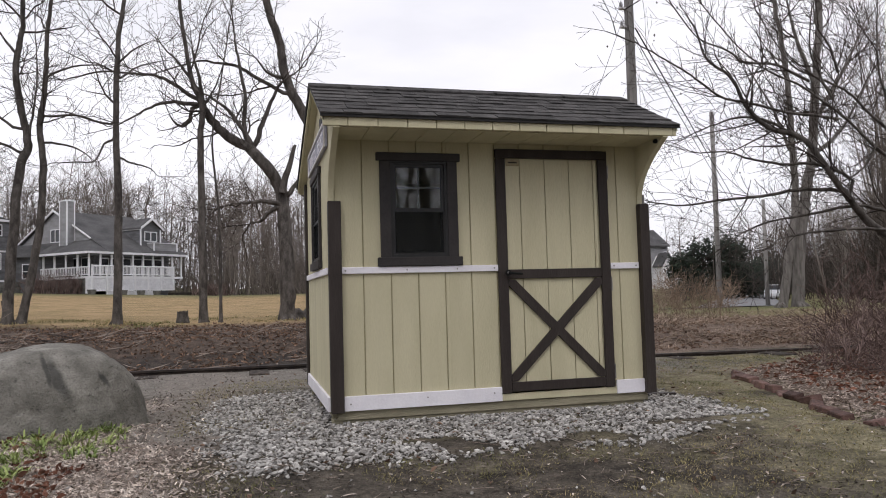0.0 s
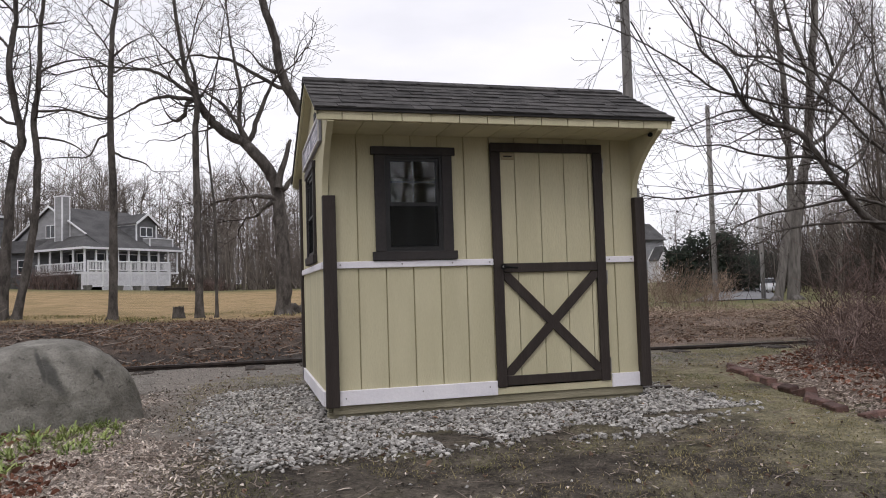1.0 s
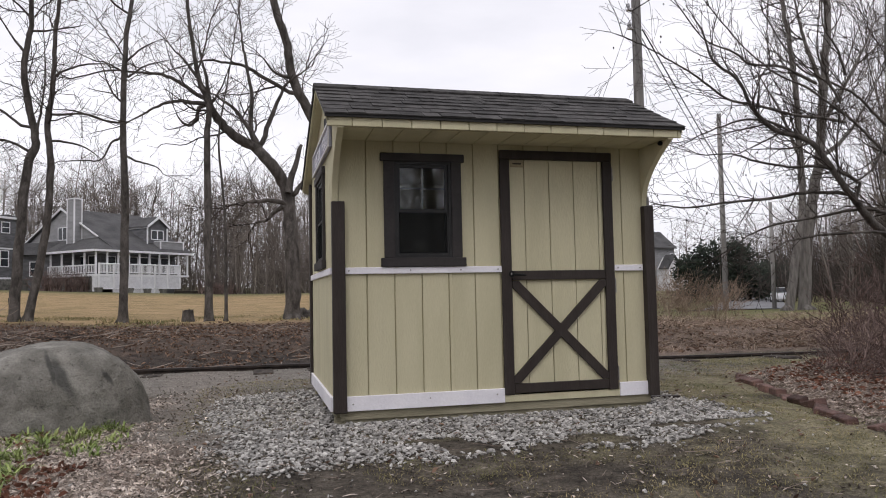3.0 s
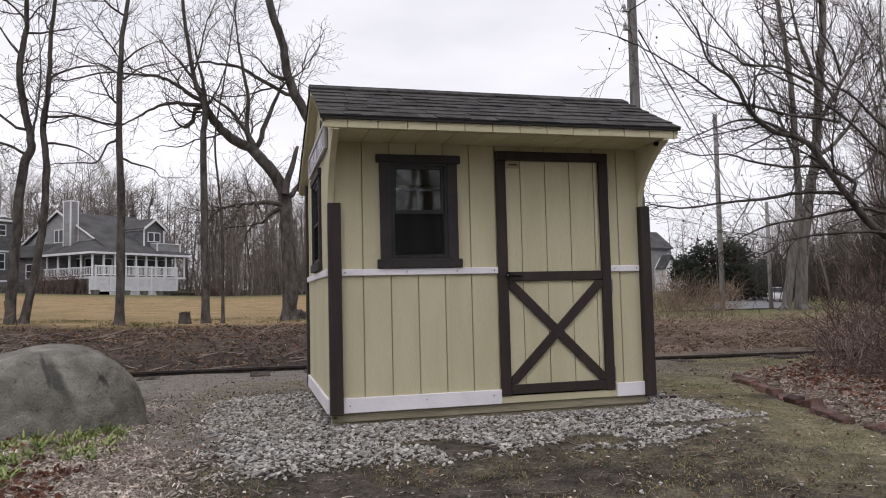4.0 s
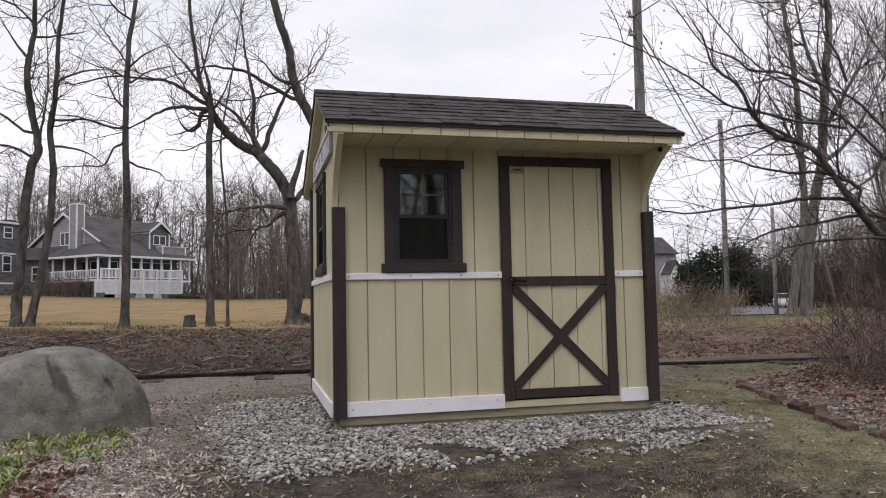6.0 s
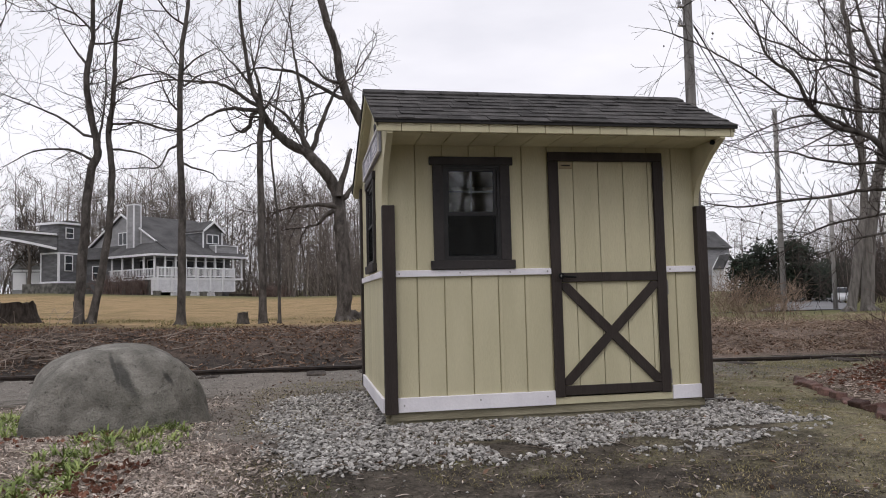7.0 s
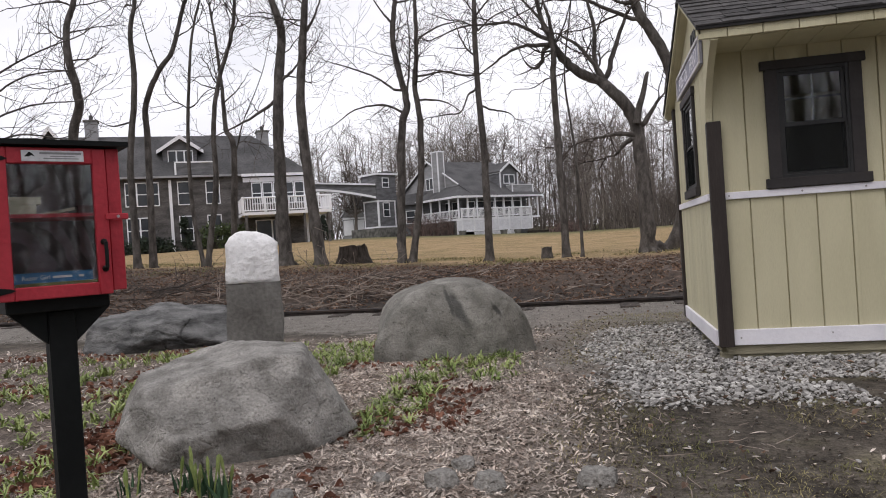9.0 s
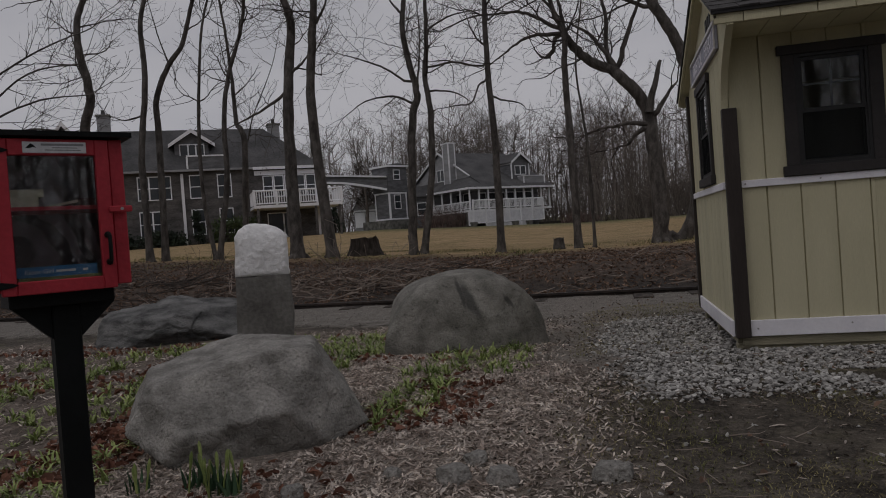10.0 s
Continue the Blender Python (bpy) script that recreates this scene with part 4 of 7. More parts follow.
# ---- bare trees ----
class Wood:
    """Gathers round bars as plain lists."""

    def __init__(self):
        self.v, self.f = [], []

    def bar(self, pts, rads):
        sides = 8 if rads[0] > 0.08 else 6 if rads[0] > 0.03 else 4 if rads[0] > 0.012 else 3
        base = len(self.v)
        last = len(pts) - 1
        for i, p in enumerate(pts):
            d = (pts[min(i + 1, last)] - pts[max(i - 1, 0)]).normalized()
            u = d.cross(Vector((0.31, 0.9, 0.2)))
            u = u.normalized() if u.length > 0.05 else d.cross(Vector((1, 0, 0))).normalized()
            w = d.cross(u)
            for k in range(sides):
                a = k * math.tau / sides
                self.v.append(tuple(p + rads[i] * (math.cos(a) * u + math.sin(a) * w)))
        for i in range(last):
            for k in range(sides):
                a, b = base + i * sides + k, base + i * sides + (k + 1) % sides
                self.f.append((a, b, b + sides, a + sides))
        self.f.append(tuple(base + last * sides + k for k in range(sides)))


def smooth_path(pts, per=4):
    """Points along a Catmull-Rom line through the given ones."""
    q = [pts[0] * 2 - pts[1], *pts, pts[-1] * 2 - pts[-2]]
    out = []
    for i in range(1, len(q) - 2):
        a, b, c, d = q[i - 1:i + 3]
        for k in range(per):
            t = k / per
            out.append(0.5 * (2 * b + (c - a) * t + (2 * a - 5 * b + 4 * c - d) * t * t + (3 * b - a - 3 * c + d) * t ** 3))
    out.append(q[-2])
    return out


def shoot(w, rnd, p, d, length, r, level, up=0.12, kids=(5, 4, 3), wild=0.28, tip=0.35):
    """A crooked shoot and, level by level, the finer ones that leave it."""
    n = max(3, min(7, int(length / 0.22)))
    pts, dirs = [p], [d]
    for i in range(n):
        d = (d + Vector((rnd.gauss(0, wild), rnd.gauss(0, wild), rnd.gauss(0, wild) + up)) * 0.6).normalized()
        pts.append(pts[-1] + d * (length / n))
        dirs.append(d)
    w.bar(pts, [max(0.0035, r * (1 - (1 - tip) * i / n)) for i in range(n + 1)])
    if level <= 0:
        return
    for k in range(kids[min(level, len(kids)) - 1]):
        i = rnd.randint(1, n)
        side = Vector((rnd.gauss(0, 1), rnd.gauss(0, 1), rnd.gauss(0, 0.7)))
        side = (side - dirs[i] * side.dot(dirs[i])).normalized()
        dd = (dirs[i] * rnd.uniform(0.5, 1.0) + side * rnd.uniform(0.5, 0.95)).normalized()
        shoot(w, rnd, pts[i], dd, length * rnd.uniform(0.4, 0.72), r * rnd.uniform(0.38, 0.58), level - 1, up, kids, wild, tip)


def spray(w, rnd, p, d, length, r, level, wild=0.3, up=0.06, gap=0.26, ahead=0.75, least=0.0037):
    """A kinked shoot with side shoots along it that lean the way it grows, level by level."""
    n = max(3, min(12, int(length / 0.15)))
    pts, dirs = [p], [d]
    for i in range(n):
        d = (d + Vector((rnd.gauss(0, wild), rnd.gauss(0, wild * 0.8), rnd.gauss(0, wild) + up))).normalized()
        pts.append(pts[-1] + d * (length / n))
        dirs.append(d)
    w.bar(pts, [max(least, r * (1 - 0.72 * i / n)) for i in range(n + 1)])
    if level <= 0:
        return
    turn = rnd.choice((-1, 1))
    for i in range(1, n + 1):
        if rnd.random() > length / n / gap:
            continue
        turn = -turn
        flat = Vector((-dirs[i].z, rnd.gauss(0, 0.5), dirs[i].x)) * turn
        side = (flat - dirs[i] * flat.dot(dirs[i])).normalized()
        dd = (dirs[i] * ahead * rnd.uniform(0.7, 1.3) + side * rnd.uniform(0.5, 0.9)).normalized()
        rest = length * (1 - i / n)
        spray(w, rnd, pts[i], dd, (0.62 * rest + 0.16 * length) * rnd.uniform(0.6, 1.15), r * (1 - 0.6 * i / n) * 0.62, level - 1, wild, up, gap * 0.8, ahead, least)


def tree(label, y, r, trunk, limbs, seed, twigs=1.0, low=0.35, top=True, material=None, flare=1.0, limb_r=0.27, size=1.0, end=0.28, wild=0.2, up=0.06, ahead=0.75, gap=0.26, least=0.0037, group="bare trees on the bank"):
    """A leafless tree: its trunk and main limbs follow the given x, z places in the plane y; the rest grows from them."""
    rnd = random.Random(seed)
    t = thing("tree", label, "tree", group=group)
    wood, fine = Wood(), Wood()
    path = [Vector((x, y + 0.2 * noise.noise((seed, i * 0.5, 0)), z)) for i, (x, z) in enumerate(trunk)]
    g = ground_z(path[0].x, y)
    if path[0].z > g:
        path[0] = path[0] + Vector((0, 0, g - 0.05 - path[0].z)) if path[0].z - g < 1.0 else path[0]
        if path[0].z - g > 0.2:
            path.insert(0, Vector((path[0].x - 0.05, y, g - 0.05)))
    else:
        path[0] = Vector((path[0].x, y, g - 0.05)) if g - path[0].z < 1.5 else path[0]
    if top:
        d = (path[-1] - path[-2]).normalized()
        for k in range(2):
            d = (d + Vector((rnd.gauss(0, 0.12), rnd.gauss(0, 0.12), 0.25))).normalized()
            path.append(path[-1] + d * 1.5 * size)
    sp = smooth_path(path, 6)
    n = len(sp) - 1
    # knots and small bends
    for i in range(2, n):
        f = min(r, 0.2) * 0.24
        sp[i] = sp[i] + Vector((f * noise.noise((i * 0.55, seed, 1)), f * noise.noise((i * 0.55, seed, 5)), 0))
    rads = [r * (0.95 - (0.95 - end) * (i / n) ** 0.9) * (1 + 0.13 * noise.noise((i * 0.8, seed, 9))) + r * 0.3 * flare * max(0, 1 - (sp[i].z - sp[0].z) / 0.35) ** 2 for i in range(n + 1)]
    wood.bar(sp, rads)
    for k in range(4 if flare else 0):
        a = rnd.uniform(0, math.tau)
        wood.bar([sp[0] + Vector((0, 0, 0.24)), sp[0] + Vector((math.cos(a) * r * 1.3, math.sin(a) * r * 1.3, 0.06)), sp[0] + Vector((math.cos(a) * r * 2.0, math.sin(a) * r * 2.0, -0.02))], [r * 0.5, r * 0.35, r * 0.12])
    runs = [(sp, rads, low)]
    if top:
        d = (sp[-1] - sp[-2]).normalized()
        for k in range(3):
            dd = (d + Vector((rnd.gauss(0, 0.35), rnd.gauss(0, 0.35), 0.25))).normalized()
            spray(wood, rnd, sp[-1], dd, rnd.uniform(1.8, 2.8) * size, rads[-1] * 0.8, 2, wild * 0.6, up, gap, ahead, least)
    for li in limbs:
        drift = rnd.uniform(-0.09, 0.09)
        lp = smooth_path([Vector((x, y + i * drift, z)) for i, (x, z) in enumerate(li)], 5)
        near = min(range(len(sp)), key=lambda i: (sp[i] - lp[0]).length)
        r0 = min(r * limb_r, rads[near] * 0.6)
        lp[0] = sp[near].copy() if (sp[near] - lp[0]).length < 0.6 else lp[0]
        for i in range(1, len(lp)):
            f = 0.5 * r0
            lp[i] = lp[i] + Vector((f * noise.noise((i * 0.9, seed, li[0][0])), 0, f * noise.noise((i * 0.9, seed + 3, li[0][1]))))
        lr = [max(0.009, r0 * (1 - 0.72 * i / (len(lp) - 1))) for i in range(len(lp))]
        wood.bar(lp, lr)
        runs.append((lp, lr, 0.1))
        for k in range(2):
            d = (lp[-1] - lp[-2]).normalized() + Vector((rnd.gauss(0, 0.25), rnd.gauss(0, 0.25), rnd.gauss(0.05, 0.25)))
            spray(fine, rnd, lp[-1], d.normalized(), rnd.uniform(0.9, 1.6) * size, lr[-1] * 0.85, 2, wild, up, gap, ahead, least)
    for pts, rr, start in runs:
        total = sum((b - a).length for a, b in zip(pts, pts[1:]))
        for k in range(int(total * 2.3 * twigs / max(0.45, size))):
            i = min(len(pts) - 2, int(rnd.uniform(start, 1.0) * (len(pts) - 1)))
            d0 = (pts[i + 1] - pts[i]).normalized()
            side = Vector((rnd.gauss(0, 1), rnd.gauss(0, 0.6), rnd.gauss(0.1, 0.7)))
            side = (side - d0 * side.dot(d0)).normalized()
            big = rnd.random() < 0.32
            spray(fine, rnd, pts[i], (side + d0 * ahead * rnd.uniform(0.3, 1.3)).normalized(), (rnd.uniform(1.2, 2.4) if big else rnd.uniform(0.35, 1.0)) * size, min(rr[i] * 0.5, rnd.uniform(0.016, 0.03) * (0.4 + 0.6 * size) if big else rnd.uniform(0.007, 0.012)), 2 if big else 1, wild, up, gap, ahead, least)
    a = raw("trunk", wood.v, wood.f, material or BARK, True)
    b = raw("crown", fine.v, fine.f, TWIG)
    for ob in (a, b):
        ob.parent = t
    return t


tree("grey-barked bare tree with a bent trunk", 13, 0.176, [(-15.3, 2.2), (-15.13, 4.59), (-14.77, 5.59), (-14.9, 6.71), (-15.01, 7.67), (-14.84, 8.44)],
     [], 11, low=0.42)
tree("slim bare tree with a straight grey trunk", 13, 0.11, [(-13.28, 0.78), (-13.28, 3.56), (-13.01, 5.87), (-13.01, 7.26), (-12.83, 8.17)],
     [[(-13.12, 4.87), (-13.68, 4.77), (-14.14, 4.97)]], 12, low=0.42)
tree("slim bare tree forking high up", 13.3, 0.104, [(-13, 0.76), (-12.98, 4.35), (-12.91, 5.29), (-12.4, 6.17), (-11.97, 6.75), (-11.63, 7.79), (-11.33, 8.37)],
     [[(-12.4, 6.17), (-12.71, 6.99), (-12.94, 7.81), (-13.08, 8.3)]], 13, low=0.42)
tree("thin bare sapling on the bank", 13.4, 0.068, [(-11.5, 0.64), (-11.8, 2.52), (-11.73, 4.4), (-11.54, 5.78), (-11.4, 7.17)],
     [], 14, low=0.42)
tree("slim bare tree leaning over the bank", 13.1, 0.089, [(-11.24, 0.7), (-10.84, 2.9), (-10.79, 4.42), (-10.58, 5.62), (-10.07, 6.92), (-9.84, 7.8)],
     [[(-10.54, 5.46), (-10.76, 6.55), (-10.86, 7.48)]], 15, low=0.42)
tree("slim bare tree with a wide fork", 14.5, 0.103, [(-11.19, 0.72), (-10.89, 3.97), (-11.16, 4.65), (-11.27, 5.64)],
     [[(-10.89, 3.94), (-10.62, 4.76), (-9.9, 6.14), (-9.56, 7.23)]], 16, low=0.42)
tree("stout straight bare tree on the bank", 12.8, 0.182, [(-8.81, 0.61), (-8.83, 3.15), (-8.7, 5.35), (-8.57, 6.66), (-8.74, 7.56)],
     [[(-8.82, 4.92), (-9.6, 4.53), (-10.52, 4.2)],
      [(-8.58, 5.48), (-8.25, 5.67), (-7.99, 6)]], 17, low=0.42)
tree("stout bare tree with a leaning foot", 12.8, 0.167, [(-7.84, 0.51), (-8.03, 2.65), (-8.12, 4.85), (-7.92, 6.57), (-7.81, 7.43)],
     [[(-7.87, 6.57), (-7.56, 7.04), (-7.3, 7.65)]], 18, low=0.42)
tree("stout bare tree, one of a close pair", 12.9, 0.125, [(-5.72, 0.52), (-5.66, 1.89), (-5.5, 3.89), (-5.34, 4.52), (-5.46, 5.24), (-5.57, 6.17), (-5.5, 6.9), (-5.45, 7.35)],
     [[(-5.54, 4.81), (-6.09, 5.26), (-6.83, 5.61), (-7.43, 5.85)],
      [(-5.46, 4.31), (-5.97, 4.56), (-6.73, 4.52), (-7.35, 4.2)],
      [(-5.54, 6.5), (-5.86, 6.96), (-6.13, 7.43)],
      [(-5.36, 4.5), (-5.2, 5.3), (-5.12, 6.1), (-5.15, 7.2)]], 19, low=0.42)
tree("leaning bare tree, one of a close pair", 12.95, 0.105, [(-5.47, 0.61), (-5.25, 1.68), (-5.07, 2.95), (-5.02, 4.13), (-5.11, 4.95), (-5.04, 5.67), (-4.98, 6.45), (-4.94, 7.31)],
     [[(-4.99, 6.1), (-4.43, 6.33), (-3.99, 6.38), (-3.56, 6.35)],
      [(-5.01, 5.17), (-4.34, 5.21), (-3.91, 5.07), (-3.63, 4.93)],
      [(-4.99, 4.6), (-4.37, 4.47), (-3.95, 4.16)]], 20, low=0.42)
tree("tall straight bare tree with drooping side limbs", 13, 0.112, [(-3.5, 0.34), (-3.46, 2.98), (-3.52, 4.81), (-3.48, 6.91)],
     [[(-3.56, 4.7), (-3.77, 4.57), (-3.96, 4.17), (-4.4, 4.13), (-4.84, 4.09)],
      [(-3.55, 5.05), (-3.92, 5.08), (-4.49, 5.25), (-4.93, 5.25)],
      [(-3.52, 4.34), (-3.25, 4.18), (-2.83, 4.07), (-2.63, 3.88)],
      [(-3.51, 6.46), (-3.12, 6.84), (-2.69, 7.07)],
      [(-3.5, 6.07), (-3.06, 6.44), (-2.48, 6.64)]], 21, low=0.42)
tree("straight bare tree forking near the top", 13, 0.108, [(-1.62, 0.34), (-1.64, 2.82), (-1.66, 4.61), (-1.62, 5.5), (-1.83, 6.14), (-1.98, 6.98)],
     [[(-1.62, 5.5), (-1.29, 6.07), (-1.08, 6.72)]], 22, low=0.42)
tree("thin bare sapling on the lawn's edge", 13, 0.044, [(-1.23, 0.37), (-1.24, 2.65), (-1.31, 3.61), (-1.39, 4.85)],
     [], 23, low=0.42)
tree("old bare tree with a broken stub and long spreading limbs", 13.2, 0.205, [(0.3, 0.43), (0.33, 1.6), (0.28, 2.56), (0.22, 3.52), (-0.03, 4.02), (-0.35, 4.39), (-0.54, 4.61), (-1, 4.86), (-1.33, 5.17), (-1.55, 5.47), (-1.64, 5.73)],
     [[(-1.6, 5.62), (-2.07, 5.66), (-2.5, 5.63), (-2.93, 5.39), (-3.41, 5.08)],
      [(-1.62, 5.7), (-1.99, 5.94), (-2.4, 6.23), (-2.74, 6.37), (-3.17, 6.41), (-3.89, 6.44), (-4.78, 6.22)],
      [(-1.62, 5.7), (-1.69, 6.33), (-1.81, 6.76), (-1.86, 7.19)],
      [(-0.47, 4.57), (-0.66, 4.97), (-0.91, 5.34), (-1.24, 5.65), (-1.54, 5.81)],
      [(-0.44, 4.57), (-0.66, 5.11), (-0.62, 5.66), (-0.69, 6.29), (-0.8, 6.93), (-0.88, 7.49)],
      [(-0.43, 4.6), (-0.17, 5.34), (-0.01, 5.74), (0.21, 6.2), (0.62, 6.49)],
      [(0.39, 3.44), (0.63, 3.83), (0.91, 4.17)],
      [(0.23, 3.22), (-0.13, 3.3), (-0.53, 3.27), (-1.01, 3.23)],
      [(0.2, 3.18), (-0.07, 3.06), (-0.28, 2.84), (-0.56, 2.79)],
      [(-1.87, 5.59), (-1.92, 5.26), (-2.1, 5.13), (-2.3, 5.26), (-2.39, 5.44)],
      [(-1.62, 5.72), (-1.84, 6.2), (-2.16, 6.66), (-2.57, 7.12)]], 24, twigs=0.9, low=0.5, top=False, end=0.42, limb_r=0.34)
tree("bare tree leaning away behind the hut", 14, 0.2, [(0.6, 0.47), (0.94, 0.53), (1.25, 1.29), (1.38, 2.7), (1.31, 4.12), (1.09, 5.13), (0.84, 5.72), (0.52, 6.32), (0.34, 6.92), (0.26, 7.5)],
     [[(0.48, 6.16), (-0.23, 6.55), (-0.78, 6.87), (-1.28, 6.95), (-1.78, 6.98), (-2.68, 6.66)],
      [(0.4, 6.62), (-0.01, 6.74), (-0.35, 7.14)]], 25, low=0.6, end=0.45, flare=0.3)
stub = Wood()
stub.bar(smooth_path([Vector(p) for p in ((0.24, 13.15, 3.5), (0.3, 13.15, 3.85), (0.42, 13.15, 4.19), (0.52, 13.15, 4.59), (0.57, 13.15, 4.7))]), [0.1 - 0.0042 * i for i in range(17)])
stub = raw("broken_stub", stub.v, stub.f, BARK, True)
stub.parent = [o for o in bpy.data.objects if "broken stub" in str(o.get("label", ""))][0]
tree("tall pale bare tree, one of a pair by the road", 16, 0.171, [(16.77, 0.41), (17.22, 2.4), (17.52, 3.74), (17.51, 6.27), (17.44, 8.24), (17.21, 10.21)], [[(17.5, 5.29), (16.91, 6.83), (16.09, 8.16)]], 41, 2.2, 0.3, flare=0.15, limb_r=0.4, material=PALEBARK, wild=0.15, ahead=1.0, group="bare trees by the road")
tree("tall stout bare tree, one of a pair by the road", 16.4, 0.235, [(17.71, 0.45), (18.04, 3.01), (18.65, 5.4), (19.03, 7.84), (19.3, 10.31), (19.28, 11.97)],
     [[(18.84, 6.61), (20.14, 8.51), (21.25, 10.46)], [(18.65, 5.4), (20.01, 6.46), (21.3, 8.37)], [(19.03, 7.84), (18.31, 9.63), (17.95, 11.44)]], 42, 2.4, 0.3, flare=0.15, limb_r=0.4, material=PALEBARK, wild=0.15, ahead=1.0, group="bare trees by the road")
BOUGHS = [[(6.8, 3.66), (6.3, 3.86), (5.81, 3.88), (5.57, 4.03), (5.14, 4.18), (4.81, 4.58)],
          [(7.24, 3.15), (6.85, 3.19), (6.43, 3.21), (5.78, 3.32), (5.38, 3.38), (4.96, 3.64), (4.66, 3.79), (4.25, 3.98), (3.91, 4.1)],
          [(7.47, 2.27), (7.2, 2.43), (6.78, 2.53), (6.31, 2.52), (5.83, 2.58), (5.47, 2.67), (5.11, 2.65)],
          [(8.47, 1.73), (7.8, 1.94), (7.36, 1.96), (6.78, 1.85), (6.22, 1.77), (5.8, 1.61), (5.61, 1.46)],
          [(8.46, 1.57), (7.78, 1.64), (6.86, 1.62), (6.21, 1.52), (6.03, 1.42)],
          [(7.18, 2.18), (6.52, 2.17), (5.96, 2.08), (5.43, 2.04), (4.81, 1.96), (4.35, 2)]]
BOUGHS += [[(8.18, 2.99), (8.02, 3.46), (7.86, 3.93), (7.87, 4.9)],
           [(7.17, 3.42), (7.01, 3.81), (6.94, 4.19), (7.08, 4.91)],
           [(6.66, 2.85), (6.17, 3.11), (5.82, 3.17), (5.48, 3.08), (5.22, 2.98)],
           [(7.86, 2.85), (7.62, 2.5), (7.19, 2.26)],
           [(7.28, 3.8), (7.12, 4.13), (6.86, 4.42), (6.8, 4.81)]]
tree("bare tree with low limbs arching over the garden bed", 3, 0.078, [(9.25, -0.1), (8.89, 0.78), (8.3, 1.37), (7.76, 1.71), (7.37, 2.02), (7.03, 2.3), (6.66, 2.85), (6.18, 3.02), (5.78, 3.28), (5.56, 3.63), (5.21, 3.9), (5.11, 4.28), (4.85, 4.59)],
     [[(8.89, 0.78), (8.58, 1.89), (8.24, 2.52), (7.86, 2.85), (7.51, 3.18), (7.17, 3.42), (6.8, 3.66), (6.38, 3.82), (6.19, 3.96), (5.83, 4.26), (5.41, 4.74)],
      [(8.4, 2.28), (8.18, 2.99), (7.89, 3.31), (7.67, 3.6), (7.28, 3.8), (6.9, 3.98), (6.67, 4.35), (6.44, 4.82)]] + BOUGHS,
     43, 1.7, 0.35, top=False, flare=0.3, limb_r=0.34, size=0.6, end=0.07, wild=0.11, up=0.03, ahead=1.2, gap=0.17, least=0.0026, group="bare trees by the garden bed")
tree("bare tree with fine drooping twigs beyond the path", 4, 0.12, [(-11.3, 0.0), (-11.2, 1.6), (-11.0, 3.0), (-11.1, 4.6), (-11.0, 6.5)],
     [[(-11.0, 2.4), (-9.9, 2.9), (-8.8, 3.25), (-7.8, 3.25)], [(-11.0, 3.0), (-9.8, 3.6), (-8.8, 4.05), (-7.9, 4.3)], [(-11.1, 3.6), (-10.0, 4.5), (-9.0, 5.2), (-8.4, 5.6)], [(-11.0, 2.1), (-10.0, 2.5), (-9.1, 2.9), (-8.3, 2.8)], [(-11.0, 2.8), (-9.8, 3.2), (-8.9, 3.7), (-8.0, 3.75)]],
     46, 1.0, 0.6, limb_r=0.22, size=0.6, wild=0.15, ahead=1.1, least=0.003, group="bare trees beyond the path")
for k, (x, tall) in enumerate(((-10.5, 8.6), (-27.5, 7.4), (-37, 8.0))):
    fan = []
    for j in range(9):
        a = radians(-62 + 15.5 * j)
        fan.append([(x, 4.6 + 0.15 * (j % 3)), (x + 1.6 * math.sin(a), 4.9 + 1.6 * math.cos(a)), (x + tall * 0.46 * math.sin(a), 4.8 + tall * 0.52 * math.cos(a))])
    tree("broad bare tree with a rounded crown behind the houses", 74, 0.22, [(x, 1.5), (x, 3.6), (x + 0.1, 5.2), (x, 7.0)], fan, 91 + k, 2.0, 0.5, flare=0, size=1.15, end=0.4, wild=0.16, ahead=1.0, gap=0.4, least=0.014, material=HAZEWOOD, group="bare trees behind the houses")
# shrivelled fruit left on the arching tree
bud_rnd = random.Random(12)
bud_v, bud_f = [], []
for k in range(90):
    bough = bud_rnd.choice(BOUGHS)
    j = bud_rnd.randint(len(bough) // 2, len(bough) - 1)
    c = Vector((bough[j][0] + bud_rnd.gauss(0, 0.16), 3 + bud_rnd.gauss(0, 0.2), bough[j][1] + bud_rnd.gauss(0.02, 0.14)))
    q = bud_rnd.uniform(0.009, 0.017)
    base = len(bud_v)
    bud_v += [tuple(c + Vector(p) * q) for p in ((1, 0, 0), (0, 1, 0), (-1, 0, 0), (0, -1, 0), (0, 0, 1.4), (0, 0, -1.2))]
    bud_f += [(base + a, base + b, base + e) for a, b, e in ((0, 1, 4), (1, 2, 4), (2, 3, 4), (3, 0, 4), (1, 0, 5), (2, 1, 5), (3, 2, 5), (0, 3, 5))]
fruit = tagged(raw("dry_fruit", bud_v, bud_f, TWIG), kind="stuff")
fruit.parent = [o for o in bpy.data.objects if "low limbs arching" in str(o.get("label", ""))][0]
# the tree across the road, mirrored in the panes
tree("broad bare tree standing across the road", -12.2, 0.16, [(3.6, -0.6), (3.65, 2.0), (3.55, 4.0), (3.4, 6.0), (3.5, 8.5)], [[(3.6, 2.6), (4.6, 3.8), (5.8, 5.0), (6.8, 6.6)], [(3.55, 3.2), (2.4, 4.3), (1.2, 5.2), (0.2, 6.8)], [(3.55, 4.0), (4.4, 5.5), (4.9, 7.5)], [(3.6, 2.2), (2.7, 3.0), (1.6, 3.4), (0.6, 4.2)]], 44, 1.4, 0.25, group="bare trees across the road")


